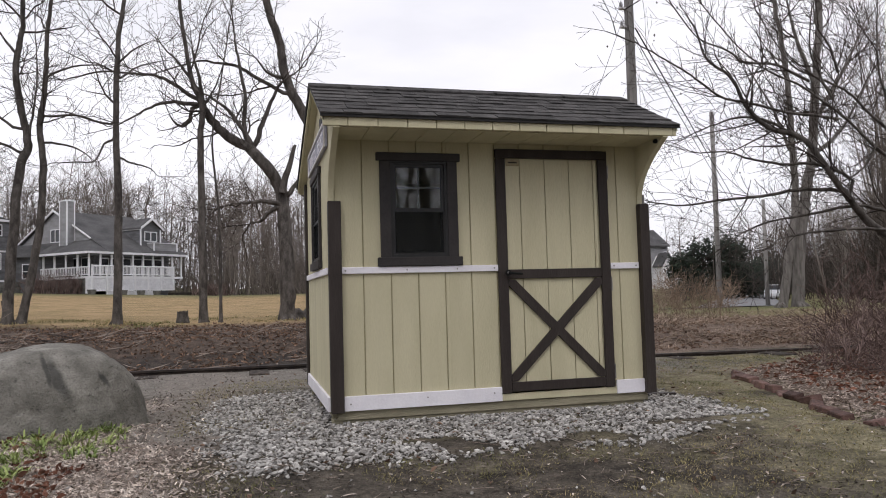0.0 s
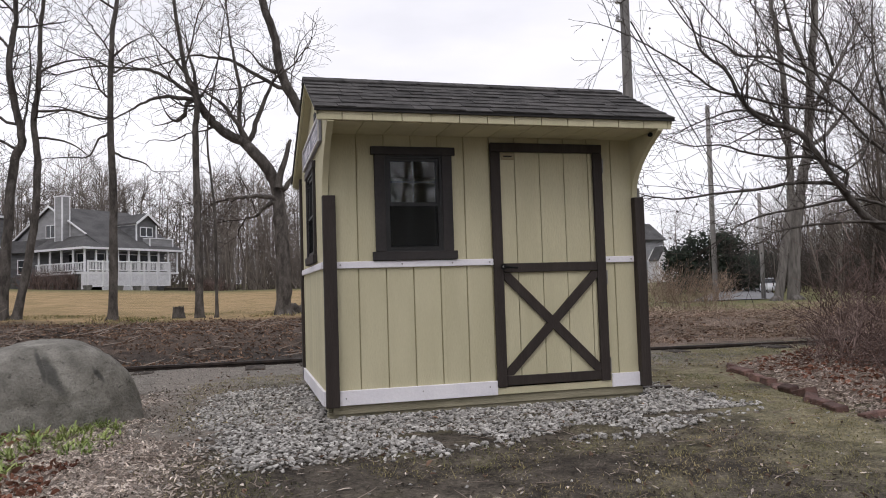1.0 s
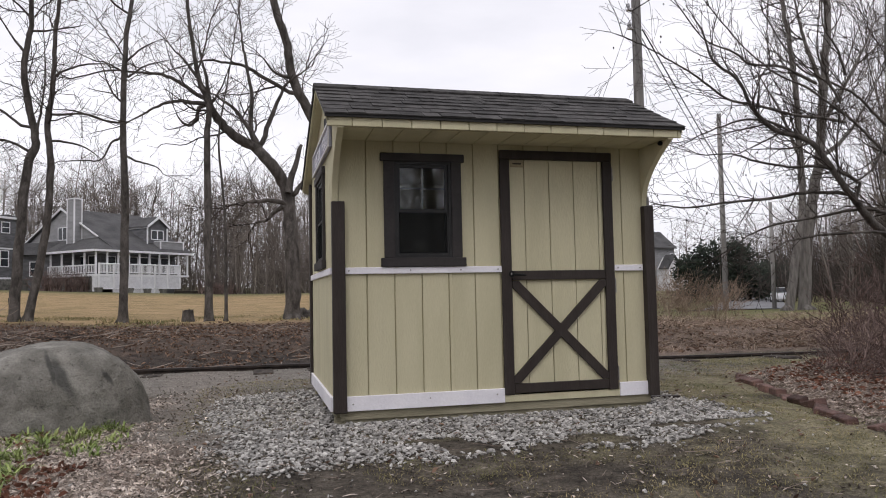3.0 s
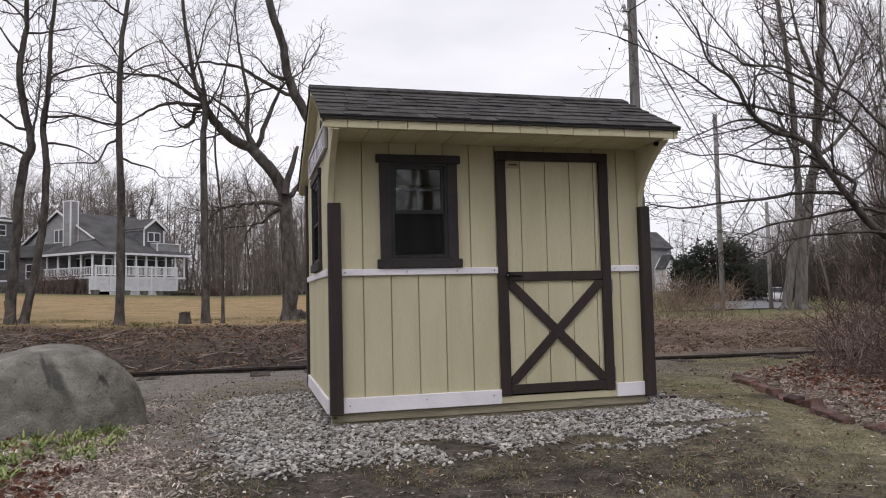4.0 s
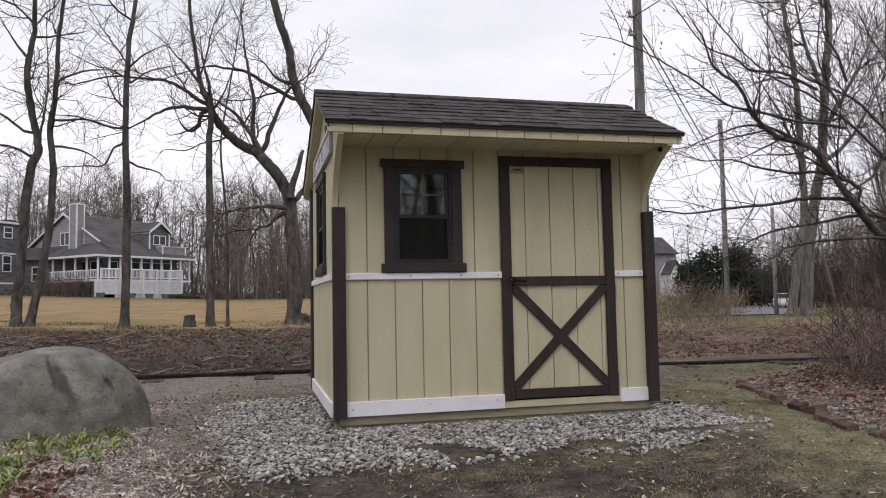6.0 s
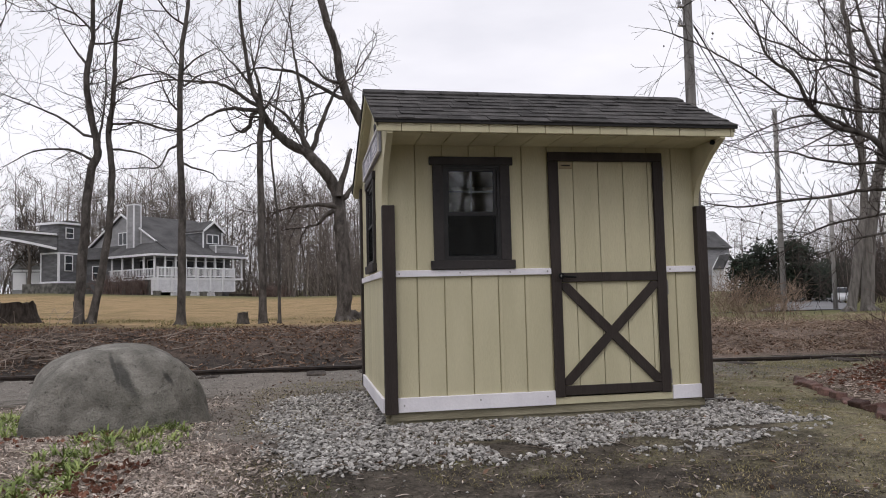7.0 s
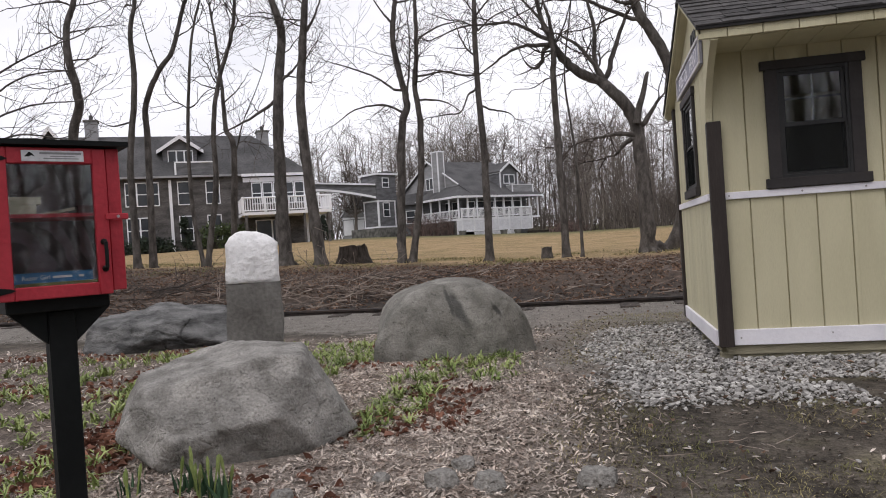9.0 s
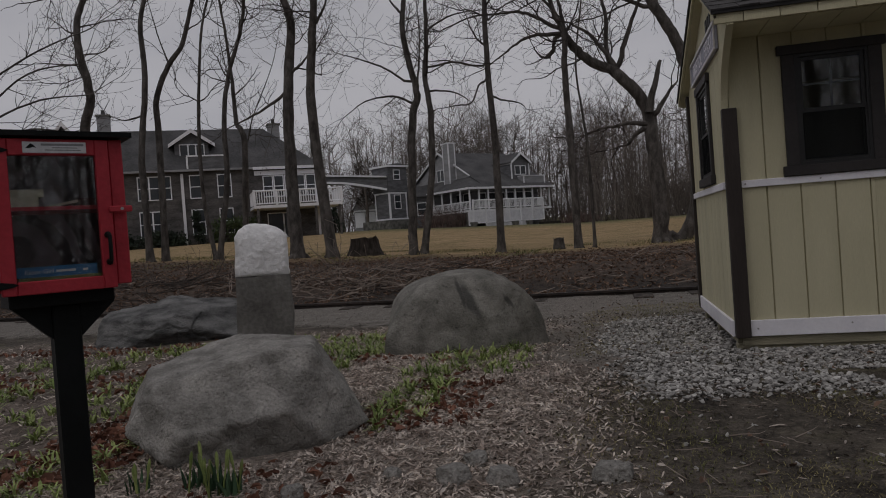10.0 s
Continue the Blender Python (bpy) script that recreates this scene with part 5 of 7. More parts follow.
def stump(label, x, y, r, h, hollow):
    bm = bmesh.new()
    n, rings = 22, []
    g = ground_z(x, y)
    for j, k in enumerate((0, 0.15, 0.45, 0.8, 1.0)):
        rr = r * (1.0 + 0.45 * (1 - k) ** 2)
        rings.append([bm.verts.new((x + rr * math.cos(i * math.tau / n) * (1 + 0.13 * noise.noise((i * 0.6, j * 0.2, r))), y + rr * math.sin(i * math.tau / n), g - 0.04 + h * k + (0.18 * h * noise.noise((i * 0.5, 9, r)) if k == 1 else 0))) for i in range(n)])
    for k, rr in ((0.93, 0.8), (0.55 if hollow else 0.95, 0.6)):
        rings.append([bm.verts.new((x + r * rr * math.cos(i * math.tau / n), y + r * rr * math.sin(i * math.tau / n), g - 0.04 + h * k)) for i in range(n)])
    for a, b in zip(rings, rings[1:]):
        for k in range(n):
            bm.faces.new((a[k], a[(k + 1) % n], b[(k + 1) % n], b[k]))
    bm.faces.new(rings[-1])
    ob = part("tree_stump", bm, mat("stump_bark", (0.018, 0.014, 0.011), (0.06, 0.048, 0.04), 6, 0.95, 1, 30, stretch=(3, 3, 0.5)) if hollow else BARK)
    tagged(ob, label, "stump")


stump("wide dark hollow tree stump on the lawn's edge", -7.35, 13.9, 0.38, 0.5, True)
stump("small sawn tree stump on the bank", -2.1, 13.2, 0.12, 0.32, False)
bm = bmesh.new()
tube(bm, [(-5.9, 13.5, 0.3), (-5.92, 13.5, 0.8), (-5.95, 13.5, 1.05)], [0.075, 0.07, 0.065], 8)
tagged(part("wooden_post", bm, BARK), "short weathered wooden post on the bank", "post")


# ---- houses across the lawn ----
CLAP = mat("grey_shingle_siding", (0.10, 0.10, 0.105), (0.17, 0.17, 0.178), 1.2, 0.9, 0.5, 9, stretch=(1, 1, 4))
CLAPL = mat("light_grey_siding", (0.25, 0.25, 0.256), (0.33, 0.33, 0.338), 1.2, 0.9, 0.4, 9, stretch=(1, 1, 4))
CLAPB = mat("brown_shingle_siding", (0.06, 0.056, 0.054), (0.132, 0.123, 0.118), 0.9, 0.9, 0.5, 7, stretch=(1, 1, 3), grain=0.35)
ROOF = mat("grey_roof_shingles", (0.066, 0.065, 0.066), (0.105, 0.103, 0.104), 0.8, 0.95, 0.5, 8, grain=0.2)
TRIM = mat("white_house_trim", (0.72, 0.72, 0.74), (0.8, 0.8, 0.82), 1, 0.6, 0)
PANE = mat("dark_window_pane", (0.02, 0.023, 0.027), (0.045, 0.05, 0.055), 0.5, 0.15, 0, spec=0.5)
STONEW = mat("fieldstone_wall", (0.08, 0.078, 0.072), (0.2, 0.195, 0.18), 3, 0.9, 0.8, 8)
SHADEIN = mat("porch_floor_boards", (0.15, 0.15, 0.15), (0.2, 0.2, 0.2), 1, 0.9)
LATTICE = mat("white_lattice", (0.62, 0.62, 0.65), (0.72, 0.72, 0.75), 3, 0.7, 0.6, 14)


def house_window(parent, x0, x1, y, z0, z1, cols=1, bars=True):
    """A white-framed window in a wall that faces -y."""
    w = new("window")
    w.parent = parent
    f = 0.07
    part("window_frame", boxes((x0 - f, x1 + f, y - 0.06, y - 0.01, z1, z1 + f), (x0 - f, x1 + f, y - 0.07, y - 0.01, z0 - f, z0), (x0 - f, x0, y - 0.06, y - 0.01, z0, z1), (x1, x1 + f, y - 0.06, y - 0.01, z0, z1)), TRIM, w, "white window frame")
    part("pane", boxes((x0, x1, y - 0.03, y - 0.02, z0, z1)), PANE, w)
    for k in range(1, cols):
        x = x0 + (x1 - x0) * k / cols
        part("mullion", boxes((x - 0.05, x + 0.05, y - 0.055, y - 0.031, z0, z1)), TRIM, w)
    if bars:
        zm = (z0 + z1) / 2
        part("meeting_rail", boxes((x0, x1, y - 0.05, y - 0.031, zm - 0.03, zm + 0.03)), TRIM, w)


def railing(parent, p, q, z, h, step=0.16):
    """White rail with balusters between two ground places."""
    p, q = Vector((*p, z)), Vector((*q, z))
    d = q - p
    n = max(1, round(d.length / step))
    bm = bmesh.new()
    tube(bm, [p + Vector((0, 0, h)), q + Vector((0, 0, h))], [0.06, 0.06], 4)
    tube(bm, [p + Vector((0, 0, 0.12)), q + Vector((0, 0, 0.12))], [0.045, 0.045], 4)
    for k in range(n + 1):
        a = p + d * k / n
        tube(bm, [a + Vector((0, 0, 0.1)), a + Vector((0, 0, h))], [0.032, 0.032], 4)
    part("railing", bm, TRIM, parent, "white baluster railing")


def gable_house_roof(parent, x0, x1, y0, y1, ze, zr, yr, thick=0.14, material=None, name="roof"):
    part(name, prism([(y0, ze), (yr, zr), (y1, ze), (y1, ze - thick), (yr, zr - thick), (y0, ze - thick)], "x", x0, x1), material or ROOF, parent)


def slab(points, thick):
    """A flat roof face with thickness straight down."""
    bm = bmesh.new()
    a = [bm.verts.new(p) for p in points]
    b = [bm.verts.new((p[0], p[1], p[2] - thick)) for p in points]
    bm.faces.new(a)
    bm.faces.new(b[::-1])
    for i in range(len(a)):
        j = (i + 1) % len(a)
        bm.faces.new((a[i], b[i], b[j], a[j]))
    bmesh.ops.recalc_face_normals(bm, faces=bm.faces)
    return bm


def porch_house():
    """The grey house with a wrap-round porch and a white deck."""
    h = thing("house", "grey shingled house with a white-railed porch and deck", "house", pose(-12.69, 58, 1.33, 0, 0, 46.8))
    yc, hw, zf, za = 6.81, 4.77, 5.02, 7.66
    part("wall", boxes((1.8, 9.4, 1.8, 11.4, 0, 4.45)), CLAP, h)
    part("gable_wall", prism([(yc - hw, zf - 0.35), (yc + hw, zf - 0.35), (yc + hw, zf - 0.1), (yc, za - 0.08), (yc - hw, zf - 0.1)], "x", 1.8, 2.0), CLAPL, h, "pale grey gable wall")
    part("gable_wall", prism([(yc - hw, zf - 0.35), (yc + hw, zf - 0.35), (yc, za - 0.1)], "x", 9.1, 9.3), CLAP, h)
    # one long front slope from ridge to porch eave, a rear slope, and the side porch with its hip
    ze = 3.80
    part("roof", slab([(1.6, -0.25, ze), (9.6, -0.25, ze), (9.6, yc, za), (1.6, yc, za)], 0.13), ROOF, h)
    part("roof", slab([(1.6, yc, za), (9.6, yc, za), (9.6, 12.2, 4.65), (1.6, 12.2, 4.65)], 0.13), ROOF, h)
    part("porch_roof", slab([(-0.25, -0.25, ze), (1.598, -0.25, ze), (1.598, 1.9, 4.82)], 0.12), ROOF, h)
    part("porch_roof", slab([(-0.25, -0.25, ze), (1.75, 2.08, 4.9), (1.79, 12.2, 4.9), (-0.25, 12.2, ze)], 0.12), ROOF, h)
    for s in (-1, 1):
        part("rake_board", prism([(yc + s * (hw + 0.05), zf - 0.06), (yc, za - 0.12), (yc, za + 0.05), (yc + s * (hw + 0.2), zf - 0.02)], "x", 1.52, 1.597), TRIM, h)
    part("eave_board", boxes((-0.27, 9.6, -0.31, -0.265, ze - 0.2, ze - 0.02)), TRIM, h)
    part("eave_board", boxes((-0.32, -0.275, -0.31, 12.2, ze - 0.2, ze - 0.02)), TRIM, h)
    part("porch_floor", boxes((0, 9.4, 0, 12, 1.66, 1.82)), TRIM, h)
    part("porch_skirt", boxes((0.05, 0.12, 0.15, 11.9, 0, 1.65)), STONEW, h)
    part("porch_ceiling", boxes((0, 1.79, 0, 12, 3.56, 3.6), (1.8, 9.4, 0, 1.79, 3.56, 3.6)), SHADEIN, h)
    for k in range(10):
        u = 0.06 + k * 9.2 / 9
        part("porch_post", boxes((u - 0.06, u + 0.06, 0.0, 0.12, 1.83, 3.6)), TRIM, h)
    for k in range(1, 9):
        v = k * 1.45
        part("porch_post", boxes((0.0, 0.12, v - 0.06, v + 0.06, 1.83, 3.6)), TRIM, h)
    for k in range(6):
        u = 2.3 + k * 1.1
        house_window(h, u, u + 0.8, 1.8, 2.05, 3.35, 1, False)
    for k in range(6):
        w = new("window")
        w.parent = h
        w.matrix_basis = pose(1.8, 2.9 + k * 1.45, 0, 0, 0, -90)
        house_window(w, -0.4, 0.4, 0.0, 1.95, 3.4, 1, False)
    w = new("window")
    w.parent = h
    w.matrix_basis = pose(1.8, 6.75, 0, 0, 0, -90)
    house_window(w, -0.62, 0.5, 0.0, 4.98, 5.98, 2, False)
    railing(h, (0.07, 0.2), (0.07, 11.8), 1.83, 0.72, 0.2)
    c = new("chimney")
    c.parent = h
    c["label"] = "pale grey boarded chimney with white corner trim"
    part("chimney_shaft", boxes((1.05, 1.78, 4.24, 5.2, 4.3, 8.2)), CLAPL, c)
    for u, v in ((1.03, 4.22), (1.03, 5.12), (1.7, 4.22)):
        part("corner_board", boxes((u, u + 0.1, v, v + 0.1, 4.4, 8.22)), TRIM, c)
    part("cap", boxes((1.0, 1.83, 4.19, 5.25, 8.22, 8.3)), TRIM, c)
    # dormer with its balcony on the front slope
    d = new("dormer")
    d.parent = h
    part("dormer_wall", prism([(5.85, 4.4), (7.95, 4.4), (7.95, 6.05), (6.92, 6.85), (5.85, 6.05)], "y", 1.2, 4.6), CLAP, d)
    for s in (-1, 1):
        part("dormer_roof", prism([(6.92, 6.88), (6.92, 7.02), (6.92 + s * 1.2, 6.12), (6.92 + s * 1.2, 5.98)], "y", 1.0, 5.0), ROOF, d)
        part("rake_board", prism([(6.92, 6.8), (6.92, 7.03), (6.92 + s * 1.2, 6.13), (6.92 + s * 1.2, 5.92)], "y", 0.93, 0.995), TRIM, d)
        part("corner_board", boxes((6.9 + s * 1.05 - 0.06, 6.9 + s * 1.05 + 0.06, 1.13, 1.195, 4.5, 6.0)), TRIM, d)
    part("cheek_trim", boxes((5.78, 5.845, 1.2, 3.6, 5.92, 6.04)), TRIM, d)
    house_window(d, 6.3, 7.5, 1.2, 5.0, 5.72, 2, False)
    part("balcony_wall", boxes((6.5, 9.0, 0.3, 0.42, 3.9, 4.72)), CLAPL, d)
    part("balcony_wall", boxes((6.5, 6.62, 0.43, 1.15, 3.9, 4.72)), CLAPL, d)
    part("balcony_cap", boxes((6.45, 9.05, 0.25, 0.47, 4.722, 4.79), (6.45, 6.67, 0.471, 1.1, 4.722, 4.79)), TRIM, d)
    part("corner_board", boxes((6.43, 6.55, 0.24, 0.295, 3.95, 4.72)), TRIM, d)
    part("corner_board", boxes((8.94, 9.04, 0.24, 0.295, 3.95, 4.72)), TRIM, d)
    # the deck
    a, b = -0.3, 7.75
    part("deck_floor", boxes((a, b, -0.75, -0.02, 1.6, 1.8)), TRIM, h)
    for k in range(7):
        u = a + 0.06 + k * (b - a - 0.12) / 6
        part("deck_post", boxes((u - 0.06, u + 0.06, -0.81, -0.7, 0.62, 2.68)), TRIM, h)
    for k in range(6):
        n = (b - a - 0.12) / 6
        u = a + 0.13 + k * n
        part("lattice_panel", boxes((u, u + n - 0.14, -0.74, -0.69, 0.7, 1.59)), LATTICE, h)
        part("panel_rail", boxes((u, u + n - 0.14, -0.77, -0.745, 0.6, 0.7)), TRIM, h)
        if 0 < k < 5:
            part("lattice_panel", boxes((u, u + n - 0.14, -0.72, -0.68, -0.1, 0.59)), LATTICE, h)
            part("deck_post", boxes((u - 0.13, u - 0.01, -0.78, -0.7, -0.1, 0.59)), TRIM, h)
    part("lattice_panel", boxes((a, a + 0.05, -0.65, -0.02, 0.0, 1.59)), LATTICE, h)
    railing(h, (a + 0.05, -0.74), (b - 0.05, -0.74), 1.8, 0.8, 0.13)
    railing(h, (b - 0.05, -0.7), (b - 0.05, -0.05), 1.8, 0.8)
    m = pose(-12.69, 58, 1.2, 0, 0, 46.8)
    for label, x0, x1 in (("low dark timber retaining wall beside the deck", 6.9, 10.6), ("low dark retaining wall before the porch", -5.5, -0.4)):
        t = thing("retaining_wall", label, "retaining wall", m)
        for k in range(3):
            part("timber", boxes((x0 + 0.05 * k, x1 - 0.08 * k, -0.95, -0.8, -0.15 + 0.24 * k, 0.07 + 0.24 * k), bev=0.02), mat("dark_timber", (0.03, 0.026, 0.023), (0.07, 0.06, 0.05), 3, 0.9, 0.5, 20) if k == 0 and x0 > 0 else bpy.data.materials["dark_timber"], t)
    for u in (1.9, 3.6, 5.2, -0.9):
        p = m @ Vector((u, -1.6, -0.1))
        bm = bmesh.new()
        tube(bm, [(0, 0, -0.1), (0, 0, 0), (0, 0, 0.3), (0, 0, 0.36), (0, 0, 0.33)], [0.24, 0.26, 0.33, 0.34, 0.28], 14)
        t = thing("plant_tub", "weathered grey empty tub before the deck", "planter", pose(p.x, p.y, ground_z(p.x, p.y)), group="tubs before the deck")
        part("tub", bm, STONEW, t)


porch_house()


def tower_and_bridge():
    t = thing("house", "grey square tower house joined to an arched covered bridge", "house", pose(-20.5, 60, 0, 0, 0, 58))
    part("wall", boxes((0, 2.1, 0, 2.0, 2.95, 5.45)), CLAP, t)
    part("wall", boxes((-0.08, 2.25, -0.08, 2.1, 5.46, 7.75)), CLAP, t)
    part("cornice", boxes((-0.3, 2.45, -0.3, 2.3, 7.752, 7.92)), TRIM, t)
    part("roof", prism([(-0.2, 7.922), (2.35, 7.922), (1.1, 8.12)], "y", -0.2, 2.2), ROOF, t)
    for x, y in ((-0.03, -0.03), (1.99, -0.03), (-0.03, 1.9)):
        part("corner_board", boxes((x, x + 0.14, y, y + 0.14, 2.95, 5.44)), TRIM, t)
    part("belt_board", boxes((-0.05, 2.15, -0.05, -0.005, 5.3, 5.44), (-0.05, -0.005, -0.001, 2.05, 5.3, 5.44)), TRIM, t)
    part("sill_board", boxes((-0.05, 2.15, -0.06, -0.005, 2.9, 3.05), (-0.06, -0.005, -0.001, 2.05, 2.9, 3.05)), TRIM, t)
    house_window(t, 0.62, 1.3, -0.002, 3.95, 5.15)
    house_window(t, 0.62, 1.3, -0.082, 6.65, 7.45)
    part("foundation", boxes((-0.4, 3.4, -0.4, 3.6, 1.0, 2.89)), STONEW, t, "fieldstone foundation")
    l = new("link")
    l.parent = t
    l.matrix_basis = pose(1.6, 0.6, 0, 0, 0, -58)
    part("link_wall", boxes((0.3, 6.0, 0.6, 3.0, 2.0, 4.9)), CLAP, l)
    part("link_roof", prism([(0.2, 4.9), (3.4, 4.9), (1.8, 6.0)], "x", 0.3, 6.5), ROOF, l)
    house_window(l, 1.7, 2.5, 0.598, 3.2, 4.3)
    br = thing("covered_bridge", "grey arched covered bridge between the two houses", "bridge")
    n = 14
    lower = [(-20.62 - 6.9 * i / n, 5.6 + 1.15 * math.sin(math.pi * 0.5 * i / n)) for i in range(n + 1)]
    part("bridge_wall", prism(lower + [(-27.52, 7.5), (-20.62, 6.8)], "y", 59.9, 61.4), CLAP, br)
    part("arch_trim", prism(lower + [(x, z + 0.2) for x, z in reversed(lower)], "y", 59.83, 59.89), TRIM, br)
    part("bridge_cap", prism([(-27.52, 7.503), (-20.62, 6.803), (-20.62, 6.95), (-27.52, 7.65)], "y", 59.7, 61.6), TRIM, br)
    g = thing("garage", "grey gabled garage with white doors", "garage", pose(-29.35, 75, 2.84, 0, 0, 6))
    part("wall", prism([(0, -1.2), (2.55, -1.2), (2.55, 2.15), (1.28, 3.95), (0, 2.15)], "y", 0, 4), CLAPL, g)
    part("roof", prism([(-0.2, 2.0), (1.28, 3.97), (2.75, 2.0), (2.75, 2.14), (1.28, 4.12), (-0.2, 2.14)], "y", -0.15, 4.2), ROOF, g)
    for s in (-1, 1):
        part("rake_board", prism([(1.28, 3.9), (1.28, 4.1), (1.28 + s * 1.46, 2.16), (1.28 + s * 1.46, 1.98)], "y", -0.22, -0.16), TRIM, g)
    part("door_head", boxes((0.02, 2.53, -0.08, -0.005, 1.72, 1.9)), TRIM, g)
    for a in (0.1, 1.33):
        part("garage_door", boxes((a, a + 1.13, -0.06, -0.01, -0.1, 1.62), bev=0.02), TRIM, g, "white garage door")
    house_window(g, 1.05, 1.5, -0.002, 2.75, 3.2)


tower_and_bridge()


def long_house():
    """The long two-storey house with dormer, chimneys and a raised deck."""
    h = thing("house", "long brown-shingled two-storey house with a white deck", "house", pose(-24, 46, 0, 0, 0, 32))
    g = 1.6
    part("wall", boxes((-30, 2.2, 0, 7, g - 0.8, 7.0)), CLAPB, h)
    bm = bmesh.new()
    v = [bm.verts.new(p) for p in ((-30.5, -0.4, 7.0), (2.6, -0.4, 7.0), (2.6, 7.4, 7.0), (-30.5, 7.4, 7.0), (-28, 3.5, 10.45), (-1.2, 3.5, 10.45))]
    for f in ((0, 1, 5, 4), (1, 2, 5), (2, 3, 4, 5), (3, 0, 4), (3, 2, 1, 0)):
        bm.faces.new([v[k] for k in f])
    part("roof", bm, ROOF, h)
    part("eave_board", boxes((-30.5, -2.5, -0.46, -0.405, 6.9, 7.04)), CLAPL, h, "weathered grey gutter board")
    part("eave_board", boxes((-2.5, 2.6, -0.46, -0.405, 6.84, 7.04)), TRIM, h)
    part("corner_board", boxes((-7.5, -7.3, -0.08, -0.005, g, 6.78)), TRIM, h)
    part("corner_board", boxes((2.0, 2.2, -0.08, -0.005, g, 6.78)), TRIM, h)
    for x0, x1, c in ((-17.5, -15.4, 2), (-14.0, -12.2, 2), (-10.3, -8.2, 3), (-6.85, -6.05, 1), (-4.95, -4.1, 1)):
        house_window(h, x0, x1, 0, 5.05, 6.6, c)
        house_window(h, x0, x1 - (0.5 if c == 3 else 0), 0, 2.45, 4.15, min(c, 2))
    # sunroom behind the deck
    for k in range(5):
        x = -1.75 + k * 0.78
        house_window(h, x, x + 0.6, 0, 4.9, 6.35, 1, True)
    part("sunroom_head", boxes((-2.4, 2.2, -0.12, -0.075, 6.45, 6.78)), TRIM, h)
    house_window(h, -1.6, 0.6, 0, 1.9, 3.6, 2, False)
    d = new("dormer")
    d.parent = h
    part("dormer_wall", prism([(-7.75, 7.4), (-5.4, 7.4), (-5.4, 9.0), (-6.55, 9.8), (-7.75, 9.0)], "y", 1.0, 3.6), CLAP, d)
    part("dormer_roof", prism([(-8.15, 8.85), (-6.55, 9.9), (-4.95, 8.85), (-4.95, 9.02), (-6.55, 10.1), (-8.15, 9.02)], "y", 0.7, 3.5), ROOF, d)
    part("rake_board", prism([(-8.15, 8.75), (-6.55, 9.8), (-6.55, 10.1), (-8.15, 9.0)], "y", 0.6, 0.69), TRIM, d)
    part("rake_board", prism([(-4.95, 8.75), (-6.55, 9.8), (-6.55, 10.1), (-4.95, 9.0)], "y", 0.6, 0.69), TRIM, d)
    house_window(d, -7.35, -5.75, 1.0, 8.05, 8.95, 3, False)
    part("balcony_wall", boxes((-6.95, -4.2, -0.25, -0.1, 7.1, 7.95)), CLAP, d)
    part("balcony_cap", boxes((-7.0, -4.15, -0.3, -0.05, 7.95, 8.05)), TRIM, d)
    part("corner_board", boxes((-7.03, -6.9, -0.31, -0.26, 7.1, 7.95)), TRIM, d)
    part("corner_board", boxes((-4.25, -4.12, -0.31, -0.26, 7.1, 7.95)), TRIM, d)
    gd = new("gable")
    gd.parent = h
    part("gable_wall", prism([(-16.8, 7.0), (-12.8, 7.0), (-14.8, 10.2)], "y", 0.2, 3.4), CLAP, gd)
    part("gable_roof", prism([(-17.3, 6.9), (-14.8, 10.4), (-12.3, 6.9), (-12.3, 7.1), (-14.8, 10.65), (-17.3, 7.1)], "y", -0.2, 3.5), ROOF, gd)
    part("rake_board", prism([(-17.3, 6.7), (-14.8, 10.3), (-14.8, 10.66), (-17.3, 7.08)], "y", -0.3, -0.21), TRIM, gd)
    part("rake_board", prism([(-12.3, 6.7), (-14.8, 10.3), (-14.8, 10.66), (-12.3, 7.08)], "y", -0.3, -0.21), TRIM, gd)
    for x, z0, z1, y in ((-12.9, 9.3, 11.5, 3.0), (-0.75, 8.4, 10.7, 3.4)):
        c = new("chimney")
        c.parent = h
        part("chimney_shaft", boxes((x, x + 0.85, y, y + 0.9, z0, z1)), CLAPL, c, "grey brick chimney")
        part("cap", boxes((x - 0.08, x + 0.93, y - 0.08, y + 0.98, z1, z1 + 0.12)), STONEW, c)
        part("pot", boxes((x + 0.3, x + 0.55, y + 0.3, y + 0.6, z1 + 0.12, z1 + 0.5)), ROOF, c)
    # raised deck
    part("deck_floor", boxes((-2.85, 3.3, -3.4, -0.02, 3.85, 4.05)), TRIM, h)
    railing(h, (-2.8, -3.35), (3.25, -3.35), 4.05, 1.0, 0.17)
    railing(h, (-2.8, -3.3), (-2.8, -0.1), 4.05, 1.0, 0.17)
    railing(h, (3.25, -3.3), (3.25, -0.1), 4.05, 1.0, 0.17)
    for x in (-2.6, -0.6, 1.4, 3.1):
        part("deck_post", boxes((x - 0.08, x + 0.08, -3.3, -3.14, g - 1.0, 3.85)), CLAPB, h)
    for x in (-2.8, -1.3, 0.25, 1.75, 3.25):
        part("rail_post", boxes((x - 0.08, x + 0.08, -3.43, -3.27, 4.05, 5.12)), TRIM, h)


long_house()


# ---- shrubs, evergreens and woods ----
LEAF = mat("evergreen_leaf", (0.010, 0.016, 0.011), (0.026, 0.038, 0.021), 1.0, 0.7, 0, island=0.4)
LEAF2 = mat("shrub_leaf", (0.035, 0.055, 0.02), (0.08, 0.10, 0.035), 1.0, 0.7, 0, island=0.4)


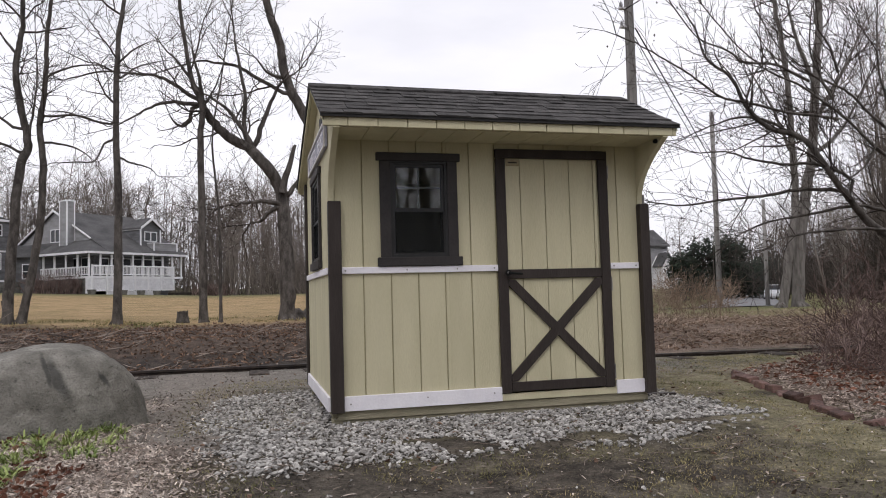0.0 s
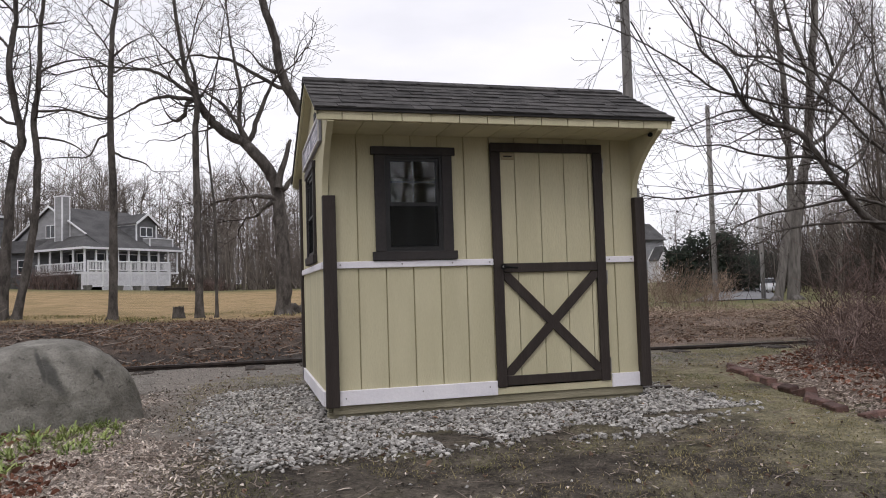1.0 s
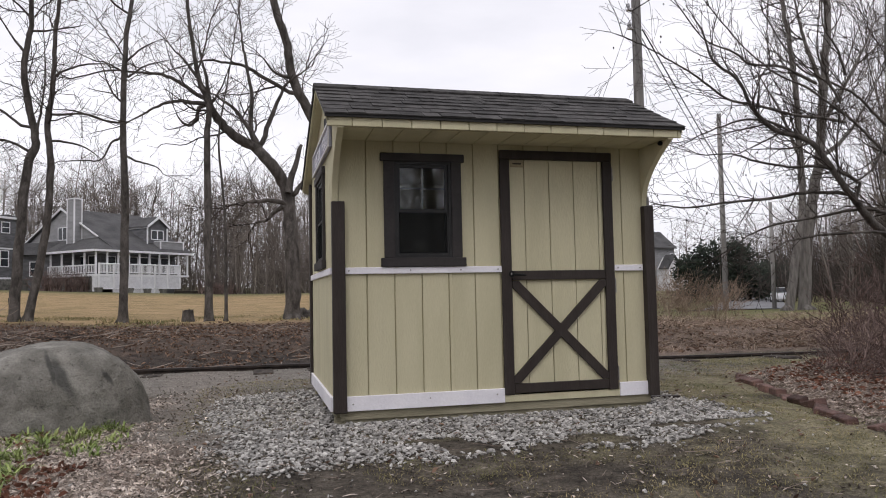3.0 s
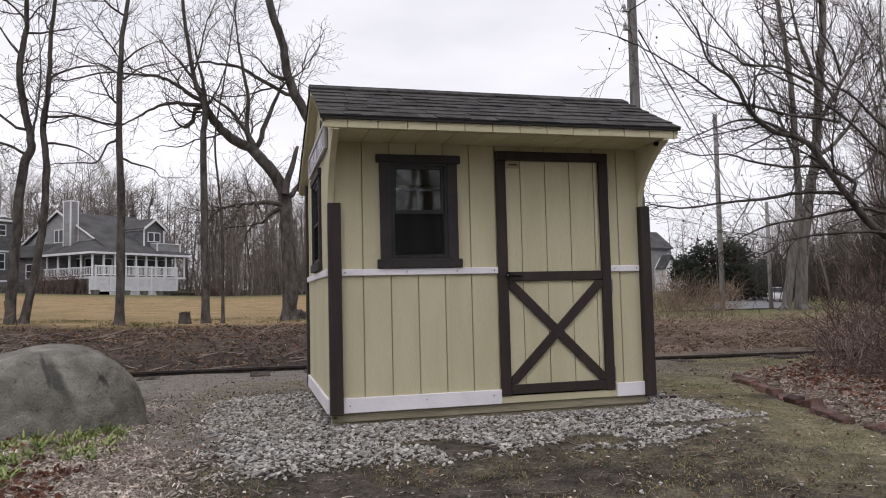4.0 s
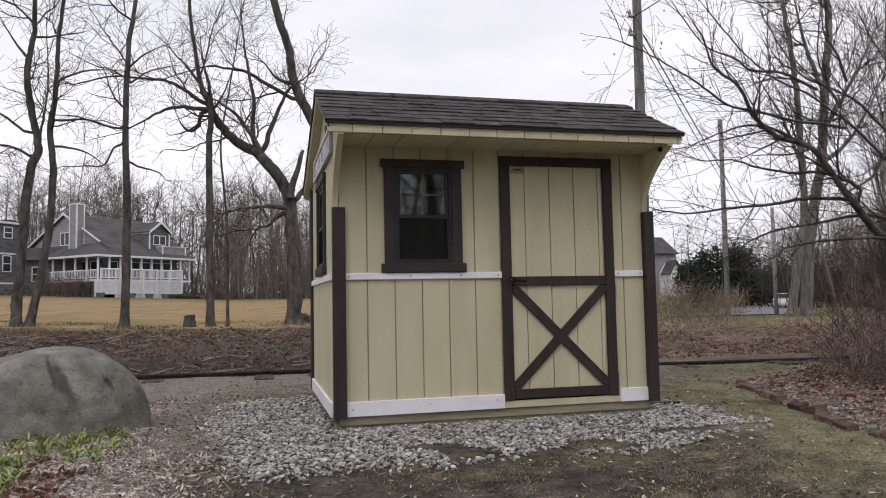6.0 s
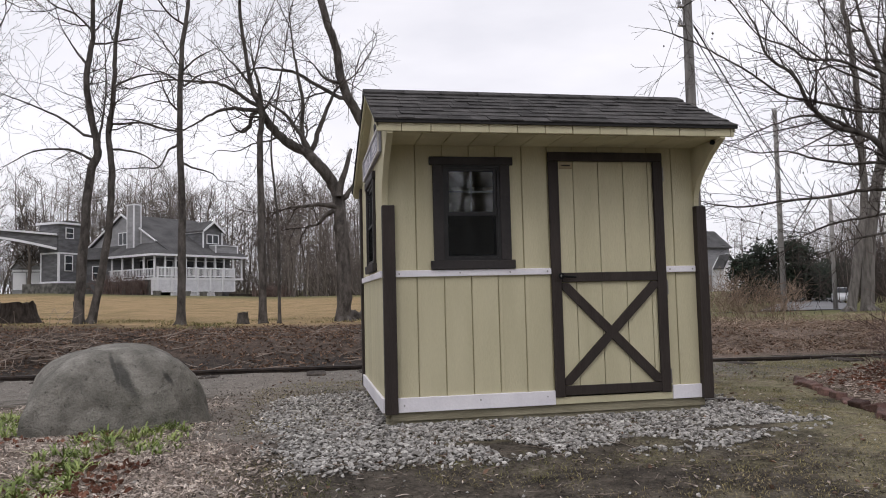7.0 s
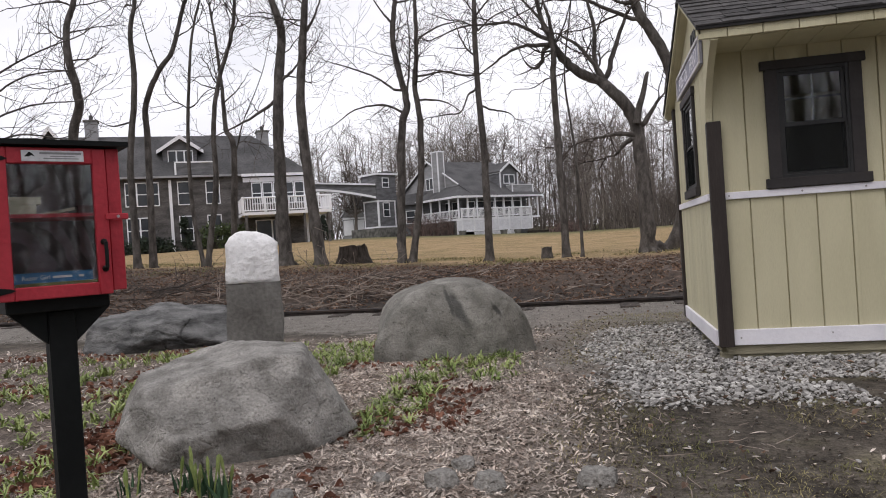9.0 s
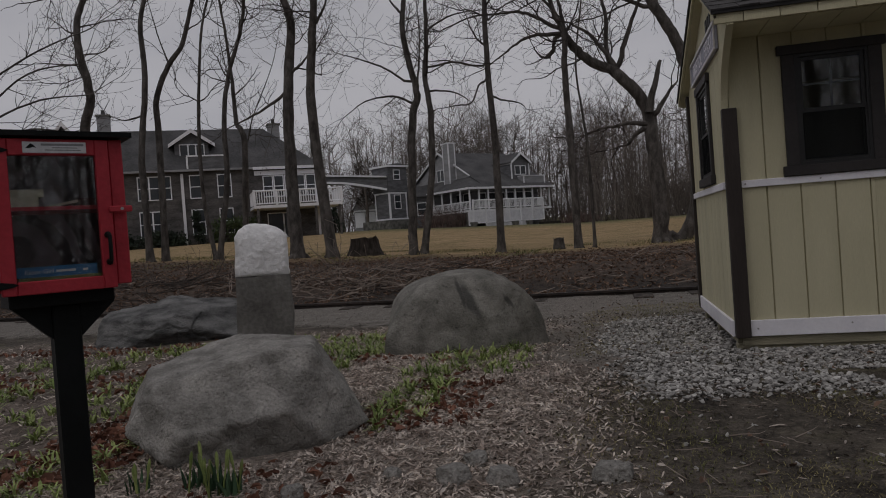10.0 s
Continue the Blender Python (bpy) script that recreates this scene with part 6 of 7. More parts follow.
def leafy(name, label, x, y, rx, rz, count, material, seed, cone=False, leaf=0.14):
    """An evergreen shrub or tree: stem, limbs and many small leaves in uneven clumps."""
    rnd = random.Random(seed)
    g = ground_z(x, y)
    t = thing(name, label, "tree" if rz > 2 else "shrub", pose(x, y, g - 0.05))
    w = Wood()
    w.bar([Vector((0, 0, 0)), Vector((0.03, 0, rz * 0.6)), Vector((0, 0, rz * 0.92))], [rx * 0.07 + 0.02, rx * 0.05 + 0.01, 0.01])
    v, f = [], []
    clumps = []
    for k in range(max(14, count // 60)):
        h = rnd.random() ** (0.9 if cone else 0.7)
        rad = rx * ((1 - h) if cone else math.sqrt(max(0.02, 1 - (1.7 * h - 0.75) ** 2)))
        a = rnd.uniform(0, math.tau)
        q = rad * math.sqrt(rnd.uniform(0.25, 1))
        c = Vector((q * math.cos(a), q * math.sin(a), 0.08 * rz + h * rz * 0.9))
        clumps.append(c)
        w.bar([Vector((0, 0, c.z * 0.75)), c * 0.6 + Vector((0, 0, c.z * 0.33)), c], [0.03, 0.02, 0.008])
    for k in range(count):
        c = rnd.choice(clumps)
        s = rx * 0.22
        p = c + Vector((rnd.gauss(0, s), rnd.gauss(0, s), rnd.gauss(0, s)))
        if p.z < 0.03:
            continue
        d = Vector((rnd.gauss(0, 1), rnd.gauss(0, 1), rnd.gauss(0, 1))).normalized()
        e = d.orthogonal().normalized()
        l = leaf * rnd.uniform(0.6, 1.4)
        b = len(v)
        v += [tuple(p), tuple(p + d * l * 0.5 + e * l * 0.3), tuple(p + d * l), tuple(p + d * l * 0.5 - e * l * 0.3)]
        f.append((b, b + 1, b + 2, b + 3))
    a = raw("trunk", w.v, w.f, TWIG)
    b = raw("foliage", v, f, material)
    for ob in (a, b):
        ob.parent = t


for i, (x, y, rx, rz) in enumerate(((42.0, 61, 1.5, 4.6), (44.2, 61, 1.9, 6.0), (46.6, 60, 1.7, 6.3), (49.5, 62, 2.2, 3.4), (54, 64, 3, 3.6))):
    leafy("evergreen_tree", "dark broad evergreen tree near the road", x, y, rx, rz, 4200, LEAF, 70 + i, leaf=0.32)
for i, (q, rx, rz, m) in enumerate(((-11.5, 0.9, 0.8, LEAF), (-9.6, 0.9, 0.9, LEAF), (-8.2, 0.8, 0.8, LEAF), (-6.6, 0.5, 2.4, LEAF), (-4.6, 1.0, 1.6, LEAF2), (-3.2, 0.9, 1.5, LEAF2), (-14, 1.0, 0.9, LEAF))):
    leafy("shrub", "rounded green shrub by the house wall" if rz < 2 else "narrow dark conical evergreen by the house wall", -24 + q * 0.848 + 0.53, 46 + q * 0.53 - 0.85, rx, rz, 900, m, 80 + i, rz > 2, 0.18)
leafy("shrub", "narrow dark conical evergreen by the house wall", -25.2, 58.0, 0.9, 2.2, 700, LEAF, 91, True, 0.2)


def brush(name, label, x, y, rx, ry, h, count, colour, seed, thick=0.006, lean=0.25, z0=None):
    """A thicket of bare stems, each with a few side twigs."""
    rnd = random.Random(seed)
    w = Wood()
    for k in range(count):
        a, q = rnd.uniform(0, math.tau), math.sqrt(rnd.random())
        px, py = x + rx * q * math.cos(a), y + ry * q * math.sin(a)
        d = Vector((rnd.gauss(0, lean), rnd.gauss(0, lean), 1)).normalized()
        shoot(w, rnd, Vector((px, py, ground_z(px, py) - 0.03)), d, h * rnd.uniform(0.5, 1.1), thick * rnd.uniform(0.7, 1.4), 2, 0.02, (3, 3), 0.2)
    ob = raw(name, w.v, w.f, colour)
    return tagged(ob, label, "shrub")


REDTWIG = mat("red_brown_twigs", (0.10, 0.068, 0.058), (0.2, 0.145, 0.13), 2, 0.9, 0, island=0.3)
STRAW = mat("dry_straw_stems", (0.18, 0.13, 0.095), (0.32, 0.245, 0.19), 1, 0.9, 0, island=0.3)
brush("shrub", "twiggy red-brown bare shrub in the mulch bed", 7.6, 2.6, 1.1, 0.9, 0.85, 120, REDTWIG, 5, 0.0032, 0.5)
brush("shrub", "low dark tangle of bare twigs in the mulch bed", 6.0, 0.9, 1.0, 0.9, 0.42, 170, REDTWIG, 15, 0.0035, 0.7)
brush("shrub", "low tangle of bare twigs at the bed's end", 5.4, -0.4, 0.8, 0.6, 0.3, 110, REDTWIG, 16, 0.003, 0.8)
brush("shrub", "twiggy red-brown bare shrub behind the mulch bed", 9.4, 3.9, 1.0, 0.8, 0.95, 90, REDTWIG, 6, 0.004, 0.4)
brush("shrub", "dry straw-coloured bush on the bank", 10.6, 12.0, 0.9, 0.6, 0.8, 75, STRAW, 7, 0.006, 0.3)
brush("shrub", "dry straw-coloured bush beside the pole", 12.3, 13.0, 0.5, 0.4, 0.7, 30, STRAW, 8, 0.006, 0.3)
brush("shrub", "tall straw-coloured thicket of dry stems", 10.7, 13.6, 1.0, 0.4, 1.0, 60, STRAW, 17, 0.006, 0.35)
brush("shrub", "dry brown brush before the porch", -15.3, 58.6, 2.2, 0.8, 1.3, 150, REDTWIG, 9, 0.03, 0.3)
brush("shrub", "dry brown brush at the deck's end", -3.6, 60.5, 1.6, 0.8, 0.8, 90, REDTWIG, 10, 0.03, 0.3)


def woods(name, label, rows, seed, count, hmin, hmax, thick, group_low=0.25):
    """A far wood: many bare trees in one mesh. rows: (x0, x1, y0, y1)."""
    rnd = random.Random(seed)
    w = Wood()
    for k in range(count):
        x0, x1, y0, y1 = rnd.choice(rows)
        x, y = rnd.uniform(x0, x1), rnd.uniform(y0, y1)
        h = rnd.uniform(hmin, hmax)
        p = Vector((x, y, ground_z(x, y) - 0.1))
        top = p + Vector((rnd.gauss(0, 0.08) * h, rnd.gauss(0, 0.05) * h, h))
        mid = p.lerp(top, 0.5) + Vector((rnd.gauss(0, 0.03) * h, 0, 0))
        pts = smooth_path([p, mid, top], 3)
        r = thick * rnd.uniform(0.6, 1.3)
        w.bar(pts, [r * (1 - 0.8 * i / (len(pts) - 1)) for i in range(len(pts))])
        for j in range(13):
            f = rnd.uniform(group_low, 0.98)
            q = p.lerp(top, f)
            d = Vector((rnd.gauss(0, 1), rnd.gauss(0, 0.6), rnd.uniform(0.2, 1.1))).normalized()
            shoot(w, rnd, q, d, h * rnd.uniform(0.12, 0.26), r * 0.32, 2, 0.12, (4, 4), 0.22)
    ob = raw(name, w.v, w.f, HAZEWOOD)
    tagged(ob, label, "woods", kind="stuff")


woods("far_woods", "grey-brown bare winter woods behind the houses", [(-62, -14, 82, 104), (-20, 25, 78, 100), (-6, 40, 74, 100)], 21, 190, 9, 15, 0.12)
woods("hill_woods", "grey-brown bare woods rising over the porch house", [(-50, -2, 76, 92), (-30, 4, 74, 86)], 25, 120, 8, 13, 0.10, 0.15)
woods("near_woods", "thin bare saplings at the lawn's far end", [(-4, 14, 56, 72), (2, 30, 50, 74)], 22, 70, 5, 10, 0.06, 0.15)
woods("roadside_woods", "grey-brown bare roadside woods", [(44, 75, 34, 60), (27, 44, 14, 24), (36, 60, 24, 36), (58, 80, 60, 80), (27, 44, 14, 24), (50, 75, 34, 50)], 23, 330, 6, 12, 0.07, 0.05)
woods("far_roadside_woods", "far grey-brown bare woods beyond the road", [(56, 92, 68, 100), (70, 100, 66, 90)], 26, 120, 8, 13, 0.09, 0.05)
woods("roadside_thicket", "close bare trees beside the road", [(23, 29, 16, 19), (27, 35, 19, 24), (32, 42, 24, 30)], 27, 105, 6, 12, 0.055, 0.08)
woods("back_woods", "bare woods across the road", [(-40, 40, -36, -22)], 24, 120, 8, 13, 0.16, 0.05)


def undergrowth(name, rows, seed, count, h, material):
    rnd = random.Random(seed)
    w = Wood()
    for k in range(count):
        x0, x1, y0, y1 = rnd.choice(rows)
        x, y = rnd.uniform(x0, x1), rnd.uniform(y0, y1)
        shoot(w, rnd, Vector((x, y, ground_z(x, y) - 0.05)), Vector((rnd.gauss(0, 0.3), rnd.gauss(0, 0.2), 1)).normalized(), h * rnd.uniform(0.4, 1.1), 0.035, 2, 0.05, (4, 3), 0.2)
    tagged(raw(name, w.v, w.f, material), "tangled bare undergrowth at the wood's edge", "undergrowth", kind="stuff")


undergrowth("undergrowth", [(-62, -14, 80, 90), (-14, 30, 74, 84), (0, 26, 56, 70)], 31, 3000, 4.2, HAZEWOOD)
undergrowth("roadside_undergrowth", [(44, 75, 34, 56), (29, 46, 14, 22), (44, 62, 24, 40), (66, 90, 66, 84), (60, 84, 74, 90)], 32, 3600, 5.0, TWIG)
undergrowth("thicket_undergrowth", [(23, 29, 16, 19), (27, 35, 19, 24)], 34, 420, 2.6, TWIG)
undergrowth("back_undergrowth", [(-40, 40, -30, -20)], 33, 900, 5.0, HAZEWOOD)

# ---- the road side ----
ASPHALT = mat("pale_asphalt", (0.16, 0.16, 0.165), (0.23, 0.23, 0.235), 1.5, 0.9, 0.4, 30)
PALEPOLE = mat("pale_weathered_pole", (0.2, 0.19, 0.18), (0.34, 0.325, 0.31), 4, 0.9, 0.6, 30, stretch=(2, 2, 0.3))
DARKPOLE = mat("weathered_pole_wood", (0.10, 0.095, 0.09), (0.2, 0.19, 0.18), 4, 0.9, 0.6, 30, stretch=(2, 2, 0.3))


def road():
    bm = bmesh.new()
    rows = []
    line = smooth_path([Vector(p) for p in ((18.5, 22.5, 0), (24.5, 29, 0), (33, 40, 0), (50, 62, 0), (66, 82, 0), (84, 100, 0))], 5)
    for k in range(len(line) - 1):
        c = line[k]
        d = (line[k + 1] - line[k]).normalized()
        s = Vector((-d.y, d.x, 0)) * 2.6
        ring = []
        for j in range(7):
            p = c + s * (j / 3 - 1)
            ring.append(bm.verts.new((p.x, p.y, ground_z(p.x, p.y) + 0.05 - 0.03 * abs(j / 3 - 1) ** 2)))
        rows.append(ring)
    for a, b in zip(rows, rows[1:]):
        for j in range(6):
            bm.faces.new((a[j], a[j + 1], b[j + 1], b[j]))
    tagged(part("road", bm, ASPHALT, None, "", True), "narrow pale asphalt road", "road", kind="structure")


road()


def pole(label, x, y, top, r, arms, material):
    t = thing("utility_pole", label, "utility pole", pose(x, y, ground_z(x, y)))
    bm = bmesh.new()
    tube(bm, [(0, 0, -0.1), (0.02, 0, top * 0.5), (0.05, 0, top)], [r * 1.15, r, r * 0.85], 12)
    part("pole", bm, material, t, "", True)
    for z in arms:
        part("bracket", boxes((-0.22, r, -0.05, 0.05, z, z + 0.07), bev=0.01), STEEL, t)
        bm = bmesh.new()
        tube(bm, [(-0.18, 0, z + 0.07), (-0.18, 0, z + 0.12), (-0.18, 0, z + 0.2)], [0.03, 0.05, 0.025], 8)
        part("insulator", bm, PLATEGREY, t)


PLATEGREY = mat("grey_insulator", (0.25, 0.25, 0.26), (0.35, 0.35, 0.36), 9, 0.4)
pole("weathered grey wooden utility pole behind the hut", 9.2, 12, 9.6, 0.135, (7.6, 8.1), DARKPOLE)
pole("weathered grey wooden utility pole by the road", 21.4, 26, 9.6, 0.12, (), PALEPOLE)
pole("thin grey wooden pole by the road", 30.4, 34, 6.6, 0.12, (), PALEPOLE)


def wire(label, a, b, sag, r=0.012):
    bm = bmesh.new()
    a, b = Vector(a), Vector(b)
    n = 16
    tube(bm, [a.lerp(b, i / n) - Vector((0, 0, sag * 4 * (i / n) * (1 - i / n))) for i in range(n + 1)], [r] * (n + 1), 5)
    tagged(part("overhead_wire", bm, BLACK), label, "wire")


wire("black overhead wire from the pole", (9.38, 11.95, 7.8), (33.92, 40, 5.2), 0.0, 0.02)
wire("black overhead wire below another", (9.36, 11.95, 7.55), (33.7, 40, 5.15), 0.15, 0.014)
wire("black overhead wire up to the street", (9.12, 11.95, 8.3), (9.9, 4, 8.6), 0.1, 0.014)
wire("thin guy wire from the pole top", (9.0, 12, 7.93), (8.35, 14, 4.4), 0.0, 0.006)
wire("thin far overhead wire", (21.4, 26, 6.6), (44, 62, 8.0), 0.6, 0.015)


def far_house():
    h = thing("house", "small grey gabled house beyond the evergreens", "house", pose(47.3, 80, 1.9, 0, 0, 14))
    part("wall", boxes((0, 5.6, 0, 5, -1, 4.6)), CLAPL, h)
    part("gable_wall", prism([(0, 4.6), (5, 4.6), (2.5, 6.6)], "x", 5.4, 5.6), CLAPL, h)
    gable_house_roof(h, -0.3, 5.8, -0.4, 5.4, 4.6, 6.9, 2.5)
    part("wing_wall", prism([(2.6, -1), (4.6, -1), (4.6, 1.9), (3.6, 3.3), (2.6, 1.9)], "y", -2.0, -0.01), TRIM, h, "white gabled wing")
    part("wing_roof", prism([(2.4, 1.75), (3.6, 3.4), (4.8, 1.75), (4.8, 1.9), (3.6, 3.6), (2.4, 1.9)], "y", -2.2, -0.45), ROOF, h)
    part("porch_wall", prism([(4.7, -1), (6.2, -1), (6.2, 1.0), (5.45, 1.9), (4.7, 1.0)], "y", -2.8, -0.9), TRIM, h)
    part("porch_roof", prism([(4.5, 0.9), (5.45, 2.0), (6.4, 0.9), (6.4, 1.05), (5.45, 2.2), (4.5, 1.05)], "y", -3.0, -0.8), ROOF, h)
    house_window(h, 1.0, 1.8, -0.002, 2.6, 3.8)
    house_window(h, 5.0, 5.4, -0.002, 2.6, 3.8)
    f = thing("house", "low white cottage among the far trees", "house", pose(11, 76, 1.6, 0, 0, 10))
    part("wall", prism([(0, 0), (5.5, 0), (5.5, 2.2), (2.75, 4.2), (0, 2.2)], "y", 0, 7), CLAPL, f)
    part("roof", prism([(-0.3, 2.0), (2.75, 4.3), (5.8, 2.0), (5.8, 2.2), (2.75, 4.55), (-0.3, 2.2)], "y", -0.3, 7.3), ROOF, f)
    house_window(f, 3.6, 4.4, -0.002, 0.9, 2.0)
    e = thing("house", "dark shingled house among the roadside trees", "house", pose(52, 36, -0.2, 0, 0, -40))
    part("wall", boxes((0, 9, 0, 6, -0.5, 3.2)), CLAPB, e)
    gable_house_roof(e, -0.4, 9.4, -0.4, 6.4, 3.2, 5.6, 3)
    for x in (1.2, 3.6, 6.0):
        house_window(e, x, x + 0.9, 0, 1.0, 2.4)


far_house()


def car():
    c = thing("car", "white parked hatchback with dark windows", "car", pose(46.5, 53.5, ground_z(46.5, 53.5) - 0.15, 0, 0, 232))
    paint = mat("white_car_paint", (0.7, 0.71, 0.73), (0.76, 0.77, 0.79), 1, 0.3, 0, spec=0.5)
    tyre = mat("black_tyre", (0.012, 0.012, 0.012), (0.02, 0.02, 0.02), 9, 0.8)
    lamp = mat("red_lamp", (0.3, 0.02, 0.02), (0.4, 0.03, 0.03), 4, 0.3)
    body = prism([(-2.1, 0.3), (2.1, 0.3), (2.15, 0.55), (2.0, 0.85), (1.1, 0.98), (-2.0, 1.0), (-2.15, 0.7)], "y", -0.85, 0.85)
    bmesh.ops.bevel(body, geom=body.edges[:], offset=0.05, segments=2, affect="EDGES", clamp_overlap=True)
    part("body", body, paint, c, "", True)
    cab = prism([(-1.95, 0.98), (1.1, 0.98), (0.4, 1.45), (-1.5, 1.5)], "y", -0.74, 0.74)
    bmesh.ops.bevel(cab, geom=cab.edges[:], offset=0.05, segments=2, affect="EDGES", clamp_overlap=True)
    part("cabin", cab, paint, c, "", True)
    for y0, y1 in ((-0.752, -0.742), (0.742, 0.752)):
        part("side_window", prism([(-1.55, 1.03), (0.8, 1.03), (0.3, 1.4), (-1.35, 1.42)], "y", y0, y1), PANE, c)
    part("windscreen", prism([(1.02, 1.05), (1.05, 1.05), (0.49, 1.42), (0.46, 1.42)], "y", -0.62, 0.62), PANE, c)
    part("rear_window", prism([(-1.93, 1.06), (-1.9, 1.06), (-1.58, 1.42), (-1.61, 1.42)], "y", -0.62, 0.62), PANE, c)
    for x in (-1.35, 1.35):
        for y in (-0.82, 0.82):
            w = new("wheel")
            w.parent = c
            w.location = (x, y, 0.31)
            bm = bmesh.new()
            tube(bm, [(0, -0.1, 0), (0, -0.09, 0), (0, 0.09, 0), (0, 0.1, 0)], [0.26, 0.31, 0.31, 0.26], 20)
            part("tyre", bm, tyre, w)
            bm = bmesh.new()
            tube(bm, [(0, -0.115, 0), (0, 0.115, 0)], [0.19, 0.19], 14)
            part("rim", bm, STEEL, w)
    for y in (-0.66, 0.66):
        part("tail_light", boxes((-2.16, -2.1, y - 0.12, y + 0.12, 0.72, 0.9), bev=0.02), lamp, c)
        part("headlight", boxes((2.02, 2.12, y - 0.14, y + 0.14, 0.62, 0.76), bev=0.02), PLATEGREY, c)


car()


# ---- loose ground cover ----
def pick(rnd, test, x0, x1, y0, y1):
    while True:
        x, y = rnd.uniform(x0, x1), rnd.uniform(y0, y1)
        if test(x, y, rnd):
            return x, y


PEBBLE = mat("grey_crushed_stone", (0.2, 0.19, 0.175), (0.5, 0.483, 0.455), 25, 0.9, 0.4, 90, island=0.38)
CHIP = mat("wood_chips", (0.32, 0.262, 0.222), (0.64, 0.57, 0.505), 9, 0.9, 0, island=0.5)
OLDCHIP = mat("weathered_wood_chips", (0.2, 0.155, 0.128), (0.46, 0.39, 0.34), 9, 0.9, 0, island=0.5)
DEADLEAF = mat("dead_brown_leaves", (0.11, 0.068, 0.048), (0.25, 0.165, 0.115), 4, 0.85, 0, island=0.5)
REDLEAF = mat("red_brown_leaves", (0.12, 0.05, 0.032), (0.27, 0.135, 0.09), 5, 0.8, 0, island=0.4)
SPROUT = mat("fresh_green_sprouts", (0.15, 0.205, 0.055), (0.34, 0.395, 0.14), 6, 0.6, 0, island=0.25)
BLUEGREEN = mat("blue_green_leaves", (0.04, 0.085, 0.045), (0.08, 0.14, 0.07), 6, 0.55, 0, island=0.2)
DRYGRASS = mat("dry_lawn_grass", (0.11, 0.12, 0.04), (0.33, 0.27, 0.14), 1.3, 0.85, 0, island=0.4)
BRICK = mat("worn_red_brick", (0.08, 0.05, 0.043), (0.17, 0.1, 0.085), 14, 0.9, 0.7, 60, island=0.5)


def on_gravel(x, y, rnd):
    if 0.12 < x < 2.36 and 0.14 < y < 1.75:
        return False
    e = 0.18 * noise.noise((x * 1.6, y * 1.6, 4)) + rnd.gauss(0, 0.07)
    if x > 0.2 and y < -0.7 and noise.noise((x * 2.4, y * 3.2, 9)) + 0.5 * (-0.8 - y) > 0.3:
        return False
    left, right = -0.85 - 0.12 * math.sin(y * 2) + e, 2.85 + e
    front, back = -1.2 + e - 0.12 * smoothstep(0.3, -0.9, x) + 0.3 * smoothstep(1.9, 2.8, x), 1.95 + e
    return left < x < right and front < y < back


def stone_mesh(rnd):
    bm = bmesh.new()
    bmesh.ops.create_icosphere(bm, subdivisions=1, radius=1)
    sx, sy, sz = rnd.uniform(0.85, 1.6), rnd.uniform(0.6, 0.95), rnd.uniform(0.38, 0.7)
    for v in bm.verts:
        k = rnd.uniform(0.6, 1.2)
        v.co = Vector((v.co.x * sx * k, v.co.y * sy * k, v.co.z * sz * k))
    vs, fs = [v.co.copy() for v in bm.verts], [[v.index for v in f.verts] for f in bm.faces]
    me = bpy.data.meshes.new("stone")
    bm.to_mesh(me)
    bm.free()
    me.materials.append(PEBBLE)
    return me, vs, fs


def gravel():
    rnd = random.Random(8)
    kinds = [stone_mesh(rnd) for _ in range(14)]
    pad = thing("gravel_pad", "bed of pale grey crushed stone round the hut", "gravel", kind="structure")
    v, f, singles = [], [], 0
    for k in range(14000):
        x, y = pick(rnd, on_gravel, -1.3, 3.2, -1.5, 2.4)
        me, vs, fs = rnd.choice(kinds)
        s = rnd.choice((0.008, 0.011, 0.013, 0.015, 0.018, 0.021))
        m = pose(x, y, ground_z(x, y) + s * rnd.uniform(0.1, 0.75), rnd.uniform(-30, 30), rnd.uniform(-30, 30), rnd.uniform(0, 360)) @ Matrix.Scale(s, 4)
        if singles < 300 and y < -0.35 and s > 0.0145 and x > -0.6:
            ob = new("stone", me)
            ob.parent = pad
            ob.matrix_basis = m
            singles += 1
        else:
            b = len(v)
            v += [tuple(m @ p) for p in vs]
            f += [tuple(b + i for i in q) for q in fs]
    ob = raw("loose_stones", v, f, PEBBLE)
    ob.parent = pad
    tagged(ob, kind="stuff")
    # stray stones kicked out over the dirt
    v, f = [], []
    for k in range(430):
        x, y = rnd.gauss(-1.0, 0.5), rnd.gauss(-0.7, 0.9)
        if rnd.random() < 0.35:
            x, y = rnd.uniform(-1.2, 3.4), rnd.uniform(-2.4, -1.0)
        if -0.1 < x < 2.5 and -0.1 < y < 2.3 or (x + 2.0) ** 2 + (y - 0.7) ** 2 < 0.4:
            continue
        me, vs, fs = rnd.choice(kinds)
        s = rnd.choice((0.005, 0.007, 0.009, 0.014))
        m = pose(x, y, ground_z(x, y) + s * 0.3, rnd.uniform(-30, 30), rnd.uniform(-30, 30), rnd.uniform(0, 360)) @ Matrix.Scale(s, 4)
        b = len(v)
        v += [tuple(m @ p) for p in vs]
        f += [tuple(b + i for i in q) for q in fs]
    tagged(raw("stray_stones", v, f, PEBBLE), "small grey stones strewn over the dirt", "gravel", kind="stuff")


gravel()
ROCKS = ((-2.0, 0.68, 0.58), (-2.58, -1.8, 0.55), (-3.09, -0.52, 0.24), (-5.35, 1.95, 0.7))


def clear_of_rocks(x, y, k=0.85):
    return all((x - a) ** 2 + (y - b) ** 2 > (r * k) ** 2 for a, b, r in ROCKS)


